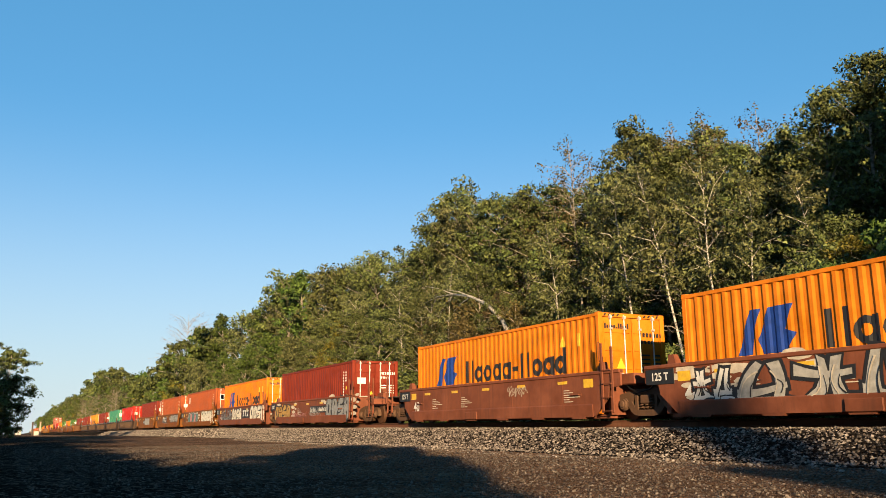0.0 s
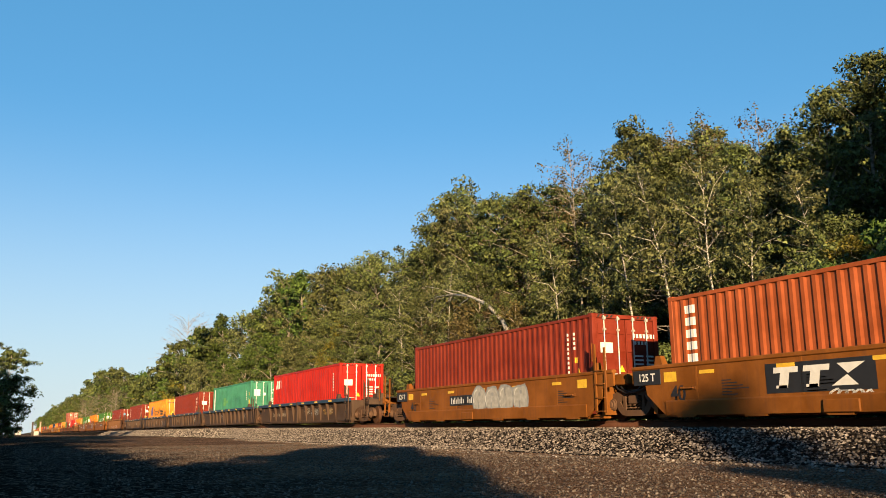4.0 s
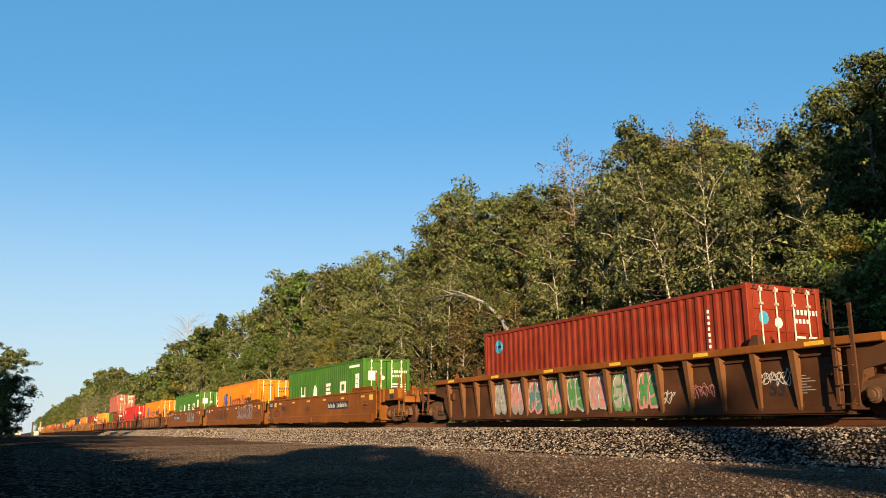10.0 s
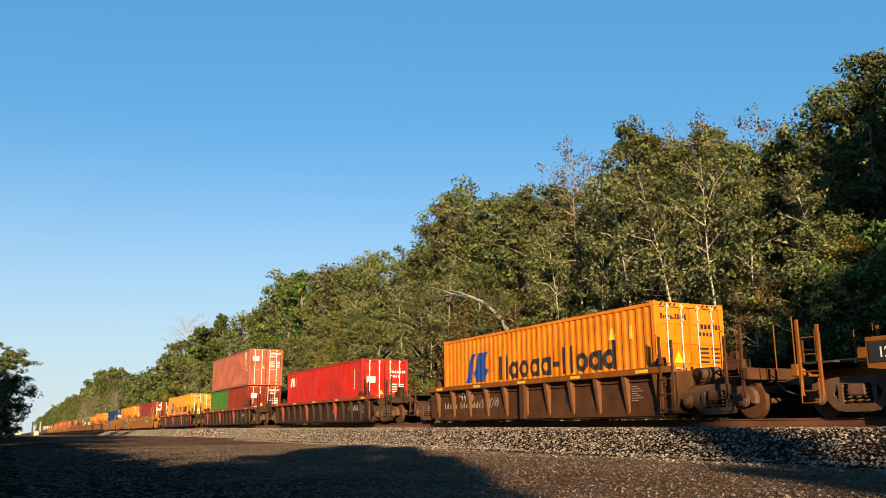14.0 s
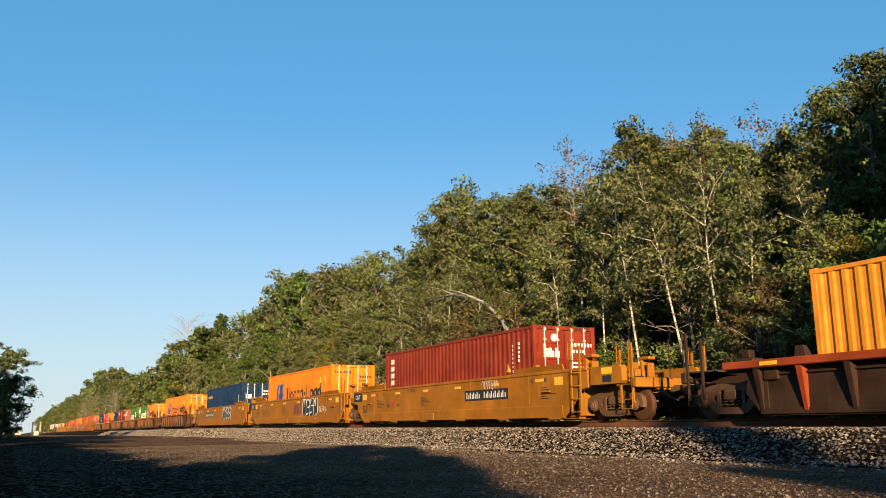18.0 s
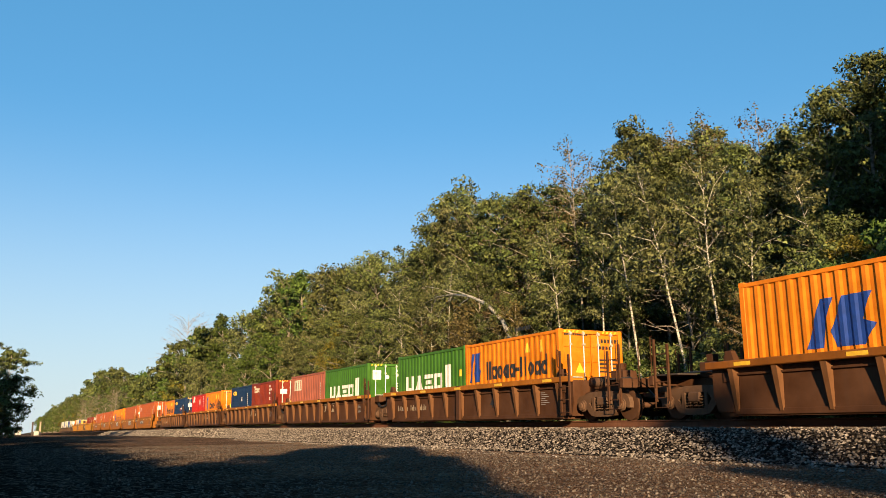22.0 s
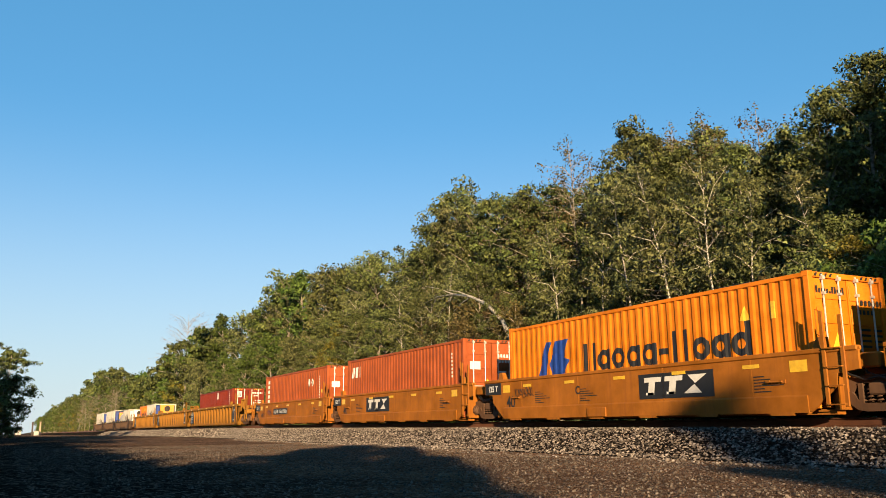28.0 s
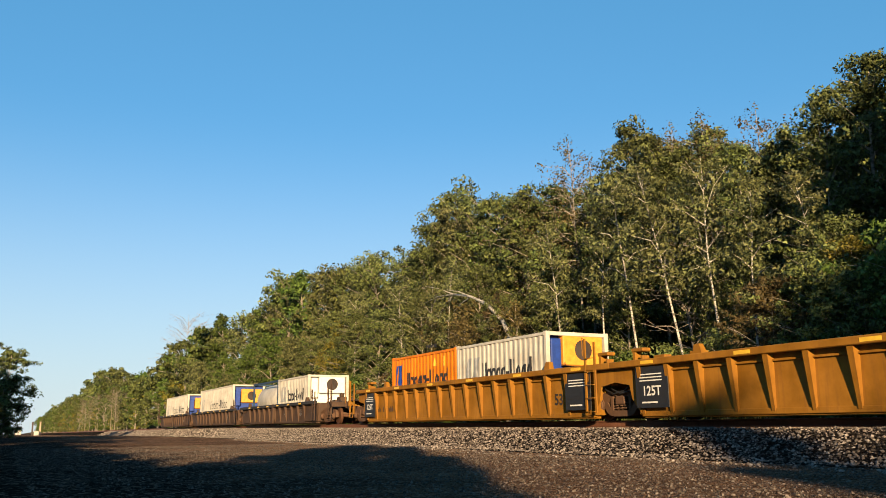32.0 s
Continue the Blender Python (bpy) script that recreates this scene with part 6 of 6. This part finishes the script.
# middle, kind, well, body, chord, top, joints (lead, tail), marks, words for the car, load
TRAIN = [
    (-9.9, "smooth", 40, "oxide", "oxide", 1.36, 0, 0, "", "red-brown smooth-sided well car with large silver graffiti", [(T40, "orange", "liner", OL)]),
    (-25.5, "smooth", 40, "oxide", "oxide", 1.36, 0, 1, "", "red-brown smooth-sided well car, dusty and plain", [(T40, "orange", "liner", OL)]),
    (-45.25, "smooth", 40, "oxide", "oxide", 1.36, 1, 0, "n", "rusty brown smooth-sided well car with yellow and silver graffiti", [(T40, "brown", "numbers", "brick-red forty-foot container with white numbers")]),
    (-61.0, "smooth", 40, "oxide", "oxide", 1.36, 0, 0, "t", "brown smooth-sided well car covered in grey and white graffiti", [(T40, "orange", "liner", OL)]),
    (-76.5, "smooth", 40, "umber", "umber", 1.36, 0, 0, "", "orange-brown well car with teal and cream graffiti", [(T40, "rust", "florens", "rust-red forty-foot container with a small blue emblem")]),
    (-92.1, "smooth", 40, "umber", "umber", 1.36, 0, 0, "t", "orange-brown well car with a black emblem panel and silver graffiti", [(T40, "rust", "triton", "rust-orange forty-foot container with upright white lettering")]),
    (-107.5, "smooth", 40, "umber", "umber", 1.36, 0, 1, "n", "orange-brown well car with faded silver graffiti", [(T40, "brown", "numbers", "brick-red forty-foot container with yellow labels")]),
    (-128.8, "ribbed", 48, "soot", "blue", 1.24, 1, 0, "n", "soot-brown ribbed well car with a blue sill and faint tags", [(T40, "red", "cai", "bright red forty-foot container with white lettering")]),
    (-146.85, "ribbed", 48, "soot", "blue", 1.24, 0, 0, "", "soot-brown ribbed well car with a blue sill and white tags", [(T40, "mint", "dong", "mint-green forty-foot container with a white strip")]),
    (-165.05, "ribbed", 48, "soot", "blue", 1.24, 0, 0, "", "soot-brown ribbed well car with a blue sill and a yellow tag", [(T40, "brown", "numbers", "brick-red forty-foot container with white numbers")]),
    (-183.15, "ribbed", 48, "soot", "blue", 1.24, 0, 0, "", "soot-brown ribbed well car with a blue sill and pale tags", [(T40, "yellow", "liner", "yellow-orange forty-foot container with blue emblem and black lettering")]),
    (-201.3, "ribbed", 48, "soot", "blue", 1.24, 0, 1, "n", "soot-brown ribbed well car with a blue sill and car number", [(T40, "brown", "tall", "brick-red forty-foot container with upright white lettering")]),
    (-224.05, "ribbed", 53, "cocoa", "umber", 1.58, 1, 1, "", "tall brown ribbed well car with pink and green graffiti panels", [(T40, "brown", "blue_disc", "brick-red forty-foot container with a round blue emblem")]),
    (-247.9, "smooth", 53, "umber", "umber", 1.50, 1, 0, "n", "orange-brown long smooth-sided well car", [(T40, "green", "arab", "leaf-green forty-foot container with four large white letters")]),
    (-267.4, "smooth", 53, "umber", "umber", 1.50, 0, 0, "", "orange-brown long well car with maroon graffiti", [(T40, "orange", "liner", OL)]),
    (-287.1, "smooth", 53, "umber", "umber", 1.50, 0, 1, "nl", "orange-brown long well car with silver graffiti", [(T40, "green", "arab", "leaf-green forty-foot container with four large white letters")]),
    (-308.7, "ribbed", 40, "cocoa", "umber", 1.32, 1, 1, "n", "brown ribbed well car with an orange-brown sill", [(T40, "orange", "liner", OL)]),
    (-329.6, "ribbed", 46, "umbra", "red", 1.26, 1, 1, "p", "dark brown ribbed well car with a rusty red sill", [(T40, "red", "cai", "bright red forty-foot container with white lettering")]),
    (-351.6, "ribbed", 46, "umbra", "red", 1.26, 1, 1, "p", "dark brown ribbed well car carrying a double stack", [(T20, "green", "", "dark green twenty-foot container under a larger one", -3.06), (T20, "brown", "tall20", "brick-red twenty-foot container under a larger one", 3.06), (T40, "salmon", "numbers", "faded salmon forty-foot container stacked on two short ones", 0.2, 2.60)]),
    (-373.0, "ribbed", 46, "umbra", "red", 1.26, 1, 1, "p", "dark brown ribbed well car with a rusty red sill", [(T40, "yellow", "liner", "pale orange forty-foot container with blue emblem and black lettering")]),
    (-395.9, "smooth", 53, "tan", "tan", 1.50, 1, 0, "ng", "tan long smooth-sided well car with a number panel", [(T40, "brown", "tall", "brick-red forty-foot container with upright white lettering")]),
    (-415.3, "smooth", 53, "tan", "tan", 1.50, 0, 0, "g", "tan long smooth-sided well car with black graffiti", [(T40, "orange", "liner", OL)]),
    (-434.6, "smooth", 53, "tan", "tan", 1.50, 0, 1, "ng", "tan long smooth-sided well car with black and white graffiti", [(T40, "navy", "sea", "dark blue forty-foot container with small yellow lettering")]),
    (-456.3, "ribbed", 40, "cocoa", "umber", 1.30, 1, 1, "t", "brown ribbed well car with an orange-brown sill", [(T40, "orange", "liner", OL)]),
    (-475.8, "ribbed", 40, "cocoa", "amber", 1.30, 1, 0, "n", "brown ribbed well car with an amber sill and car number", [(T20, "green", "arab", "green twenty-foot container with four white letters", -3.06), (T20, "orange", "liner", "orange twenty-foot container with black lettering", 3.06)]),
    (-491.55, "ribbed", 40, "cocoa", "amber", 1.30, 0, 0, "t", "brown ribbed well car with an amber sill and white emblem", [(T20, "salmon", "kko", "faded salmon twenty-foot container with a pale emblem", -3.06), (T20, "green", "arab", "green twenty-foot container with four white letters", 3.06)]),
    (-507.0, "ribbed", 40, "cocoa", "amber", 1.30, 0, 0, "t", "brown ribbed well car with an amber sill and white emblem", [(T20, "navy", "sea20", "dark blue twenty-foot container with small yellow lettering", -3.06), (T20, "brown", "toux", "brick-red twenty-foot container with cream lettering", 3.06)]),
    (-522.65, "ribbed", 40, "cocoa", "amber", 1.30, 0, 0, "t", "brown ribbed well car with an amber sill and white emblem", [(T20, "red", "cai", "red twenty-foot container with white hazard diamond", -3.06), (T20, "orange", "liner", "orange twenty-foot container with hazard diamonds", 3.06)]),
    (-538.1, "ribbed", 40, "cocoa", "amber", 1.30, 0, 1, "n", "brown ribbed well car with an amber sill and car number", [(T20, "orange", "liner", "orange twenty-foot container with black lettering", -3.06), (T20, "navy", "sea", "dark blue twenty-foot container with red and white hazard diamonds", 3.06)]),
    (-557.8, "smooth", 40, "amber", "amber", 1.38, 1, 0, "n", "amber-brown smooth-sided well car with a number panel", [(T40, "rust", "florens", "rust-red forty-foot container with a small emblem")]),
    (-573.2, "smooth", 40, "amber", "amber", 1.38, 0, 0, "tT", "amber-brown smooth-sided well car with a black emblem panel", [(T40, "rust", "numbers", "rust-red forty-foot container, plain sides")]),
    (-588.35, "smooth", 40, "amber", "amber", 1.38, 0, 0, "tT", "amber-brown smooth-sided well car with a black emblem panel", [(T40, "orange", "liner", OL)]),
    (-603.8, "smooth", 40, "amber", "amber", 1.38, 0, 0, "t", "amber-brown smooth-sided well car with a black emblem panel", [(T40, "rust", "cai", "rust-orange forty-foot container with white lettering")]),
    (-619.1, "smooth", 40, "amber", "amber", 1.38, 0, 1, "n", "amber-brown smooth-sided well car with a number panel", [(T40, "rust", "hazard_triton", "rust-orange forty-foot container with white hazard diamonds")]),
    (-640.7, "ribbed", 53, "ochre", "ochre", 1.55, 1, 0, "ng", "ochre long ribbed well car with two short containers", [(T20, "brown", "triton20", "brick-red twenty-foot container with white letters", -3.06), (T20, "brown", "florens", "brick-red twenty-foot container with a blue emblem", 3.06)]),
    (-660.2, "ribbed", 53, "ochre", "ochre", 1.55, 0, 0, "tg", "ochre long ribbed well car, empty", []),
    (-679.4, "ribbed", 53, "ochre", "ochre", 1.55, 0, 1, "ng", "ochre long ribbed well car with a short box and a reefer", [(T20, "orange", "liner", "orange twenty-foot container with blue emblem", -3.06), (T20, "white", "reefer", "white twenty-foot refrigerated container with a blue and orange cooling unit", 3.06, 0, "blue")]),
    (-703.4, "ribbed", 48, "soot", "coal", 1.24, 1, 0, "", "grey-brown ribbed well car with a tank and a reefer", [(T20, "tank", "", "white tank container in a blue frame", -3.06), (T20, "white", "reefer", "white twenty-foot refrigerated container with a white cooling unit", 3.06, 0, "white")]),
    (-721.6, "ribbed", 48, "soot", "coal", 1.24, 0, 0, "", "grey-brown ribbed well car with a long reefer", [(T40, "white", "reefer", "white forty-foot refrigerated container with a blue and orange cooling unit", 0, 0, "blue")]),
    (-739.8, "ribbed", 48, "soot", "coal", 1.24, 0, 1, "", "grey-brown ribbed well car at the tail of the train", [(T40, "white", "reefer", "white forty-foot refrigerated container with an orange cooling unit", 0, 0, "amber")]),
]

MOVERS = []
CARS = []
for mid, kind, size, body_key, chord_key, top, lead, tail, marks, words, load in TRAIN:
    car, ys = well_car(kind, size, body_key, chord_key, lead, tail, words, top, marks)
    MOVERS.append((car, mid, 0.0))
    CARS.append((car, ys, SIZES[size][1], top))
    for item in load:
        L, key, brand, lab = item[:4]
        off = item[4] if len(item) > 4 else 0.0
        up = item[5] if len(item) > 5 else 0.0
        H = H9 if L > 9 and not up else (H8 if item[-1] == "white" or up else 2.62)
        if body_key == "umbra" and L < 9:
            H = H8
        if key == "tank":
            box = tank_container(lab)
        else:
            hz = {"dark blue twenty-foot container with red and white hazard diamonds": "redmark", "orange twenty-foot container with hazard diamonds": "redmark"}.get(lab, False)
            box, L_, H_, W_ = container(L, H, key, brand, lab, hz)
            if brand == "reefer":
                reefer_end(box, L_, H_, W_, item[6])
        MOVERS.append((box, mid + off, SEAT + up))

# graffiti on the cars: which car, from, to, foot, head, letters, paints
for i, a, b, z0, z1, n, fill, edge, det in [
    (0, -5.6, -4.3, 0.35, 1.25, 2, "white", "black", None), (0, -4.3, 5.2, 0.18, 1.40, 6, "silver", "black", "cream"),
    (2, -6.4, -3.2, 0.22, 1.2, 4, "dull_yellow", "black", "black"), (2, 3.1, 6.6, 0.15, 1.42, 4, "grey", "black", "black"),
    (3, -5.6, -2.2, 0.24, 1.25, 4, "grey", "black", "black"), (3, -2.1, 0.8, 0.2, 1.28, 4, "chalk", "black", "grey"), (3, 3.2, 6.9, 0.2, 1.40, 4, "chalk", "black", "grey"),
    (4, -3.7, 0.6, 0.22, 1.18, 5, "teal", "black", "pink"), (4, 2.1, 6.9, 0.22, 1.36, 4, "chalk", "black", "silver"),
    (5, 2.2, 6.3, 0.5, 1.28, 5, "silver", "black", "white"), (6, -0.6, 3.0, 0.35, 1.2, 4, "silver", "grey", "white"),
    (14, -5.5, -1.8, 0.3, 1.25, 4, "umbermark", "black", "maroon"), (14, 1.8, 6.1, 0.15, 1.45, 6, "maroon", "silver", "black"),
    (15, 2.0, 5.5, 0.22, 1.42, 4, "silver", "black", "grey"),
    (21, 2.2, 4.8, 0.2, 1.42, 4, "black", "white", "silver"), (22, 1.4, 4.1, 0.2, 1.45, 4, "black", "white", "silver"),
]:
    M["umbermark"] = BODY["umber"]
    car, ys, hb, top = CARS[i]
    spray(car, ys, a, b, z0, z1, n, fill, edge, 100 + i * 7 + n, det, {"teal": "pink"}.get(fill), i in (0, 14, 15) or (i == 3 and fill == "grey"))
    if i in (0, 2, 4):
        rng = random.Random(i)
        layered("graffiti", [[(x + 0.5 * r * math.cos(k * 0.785) , z + 0.14 * r * math.sin(k * 0.785)) for k in range(8)] for x, z, r in [(a - 1.0 + (b - a + 2.0) * rng.random(), z0 + (z1 - z0) * rng.random(), rng.uniform(0.3, 0.75)) for _ in range(26)]], "cream", car, ys + 0.0035, "pale sprayed puffs")
for j, (fill, edge) in enumerate([("silver", "grey"), ("pink", "grey"), ("teal", "pink"), ("pink", "lime"), ("lime", "silver"), ("pink", "silver"), ("silver", "lime"), ("lime", "pink")]):
    car, ys, hb, top = CARS[12]
    w = 2 * hb / 16
    x = -hb + (j + 3) * w
    spray(car, ys, x + 0.14, x + w - 0.14, 0.28, 1.32, 2, fill, edge, 300 + j, "white")
for i, spots in {1: [(1.5, 2.6, 0.8, "cream")], 5: [(-1.2, -0.3, 0.25, "white"), (1.2, 2.2, 0.75, "white")], 2: [(-2.8, -0.2, 0.35, "pink"), (0.3, 2.2, 0.4, "silver")], 7: [(0.8, 1.7, 0.55, "cream"), (2.0, 3.4, 0.5, "silver"), (4.0, 5.5, 0.5, "dull_yellow")],
                 8: [(-1.9, -1.3, 0.5, "white"), (-2.6, -2.1, 0.6, "silver")], 9: [(-3.6, -2.7, 0.45, "silver"), (0.4, 1.2, 0.55, "cream"), (4.6, 5.6, 0.5, "white")], 10: [(-4.8, -3.6, 0.5, "silver"), (1.3, 2.4, 0.5, "white"), (4.6, 5.8, 0.4, "white")],
                 11: [(2.2, 3.0, 0.55, "white"), (4.5, 5.9, 0.5, "dull_yellow"), (-2.6, -1.6, 0.5, "silver")], 12: [(3.0, 3.6, 0.4, "white"), (4.2, 5.0, 0.5, "pink"), (6.4, 7.2, 0.7, "white")], 13: [(-6.5, -5.6, 0.8, "black")],
                 14: [(-7.4, -6.6, 0.8, "maroon")], 15: [(-6.6, -5.0, 1.2, "cream"), (-3.6, -2.6, 0.85, "maroon"), (-1.3, -0.2, 0.95, "maroon"), (5.4, 6.3, 0.7, "maroon")], 16: [(-3.0, -1.8, 0.5, "silver"), (-4.6, -3.6, 0.75, "white")],
                 21: [(4.9, 6.2, 0.6, "white")], 20: [(3.2, 4.2, 1.1, "white")], 27: [(-4.4, -2.2, 0.5, "dull_yellow")], 31: [(-5.3, -4.3, 0.75, "black")], 33: [(-4.4, -3.6, 0.6, "maroon")]}.items():
    car, ys, hb, top = CARS[i]
    for q, (a, b, z, key) in enumerate(spots):
        scrawl(car, ys, a, b, z, key, 500 + i * 5 + q, 0.36)


# ---------- far down the line ----------
# stencils of the amber and tan cars
for car, ys, hb, top in CARS[29:34]:
    lettering("C", 0.32, "black", car, (-1.9, ys - 0.002, top - 0.62))
car, ys, hb, top = CARS[20]
lettering("GWG33H", 0.19, "black", car, (-2.7, ys - 0.002, top - 0.26))
flat("emblem", [rect(-4.75, -4.67, top - 0.86, top - 0.54, 0.9), rect(-4.45, -4.37, top - 0.86, top - 0.54, -0.9)], "redmark", car, (0, ys - 0.002, 0), "red crossed strips")
flat("data_lines", [rect(x, x + 0.26, top - 0.74 - 0.07 * k, top - 0.70 - 0.07 * k) for x in (-5.2, -4.15) for k in (0, 1)], "black", car, (0, ys - 0.002, 0), "small stencilled data")
car, ys, hb, top = CARS[21]
flat("emblem", [rect(0.60, 0.98, 0.58, 1.12), rect(1.08, 1.46, 0.58, 1.12), [(1.62, 1.12), (1.80, 1.12), (2.02, 0.85), (1.80, 0.58), (1.62, 0.58), (1.84, 0.85)]], "maroon", car, (0, ys - 0.001, 0), "faded maroon emblem")


def far_hut():
    root = tagged(new("trackside_hut"), "small white trackside hut far down the line", "hut")
    root.location = (-480, 4.4, ground_height(-480, 4.4))
    part("wall", Shape().box(-2, 2, -1.3, 1.3, 0, 3.0, 0.05).mesh("wall", BOX["white"]), root)
    part("roof", Shape().prism([(-2.3, 3.0), (2.3, 3.0), (0, 4.2)], -1.5, 1.5).mesh("roof", M["steel"]), root)
    part("door", Shape().box(2.0, 2.06, -0.5, 0.5, 0, 2.1, 0.01).mesh("door", M["grey"]), root)


far_hut()


def far_posts():
    """Two thick posts and a white box beside the line, far off."""
    for y, key, words in ((7.7, "dusty", "thick tan post beside the line far off"), (5.8, "tie", "thick dark post beside the line far off")):
        root = tagged(new("gate_post"), words, "post", "posts far down the line")
        root.location = (-260, y, ground_height(-260, y))
        part("shaft", Shape().box(-0.2, 0.2, -0.2, 0.2, -0.2, 3.4, 0.03).mesh("shaft", M[key]), root)
        part("cap", Shape().box(-0.27, 0.27, -0.27, 0.27, 3.4, 3.6, 0.04).mesh("cap", M[key]), root)
    root = tagged(new("utility_box"), "white utility box standing beside the line", "utility box")
    root.location = (-259, 6.8, ground_height(-259, 6.8))
    part("body", Shape().box(-0.4, 0.4, -0.6, 0.6, -0.1, 1.05, 0.03).mesh("body", BOX["white"]), root)
    part("lid", Shape().box(-0.46, 0.46, -0.66, 0.66, 1.05, 1.15, 0.02).mesh("lid", M["grey"]), root)
    part("door", Shape().box(0.4, 0.43, -0.5, 0.5, 0.05, 0.95, 0.01).mesh("door", BOX["white"]), root)


far_posts()


# ---------- what moves ----------
def motions():
    times = [float(t) for t in range(33)]
    for thing, u, up in MOVERS:
        rows = []
        for t in times:
            x = u + run(t)
            fall = math.atan((grade(x + 1) - grade(x - 1)) / 2)
            rows.append((t, pose(x - up * math.sin(fall), YC, RAIL + grade(x) + up, 0, -math.degrees(fall), 0)))
        walk(thing, rows)


motions()
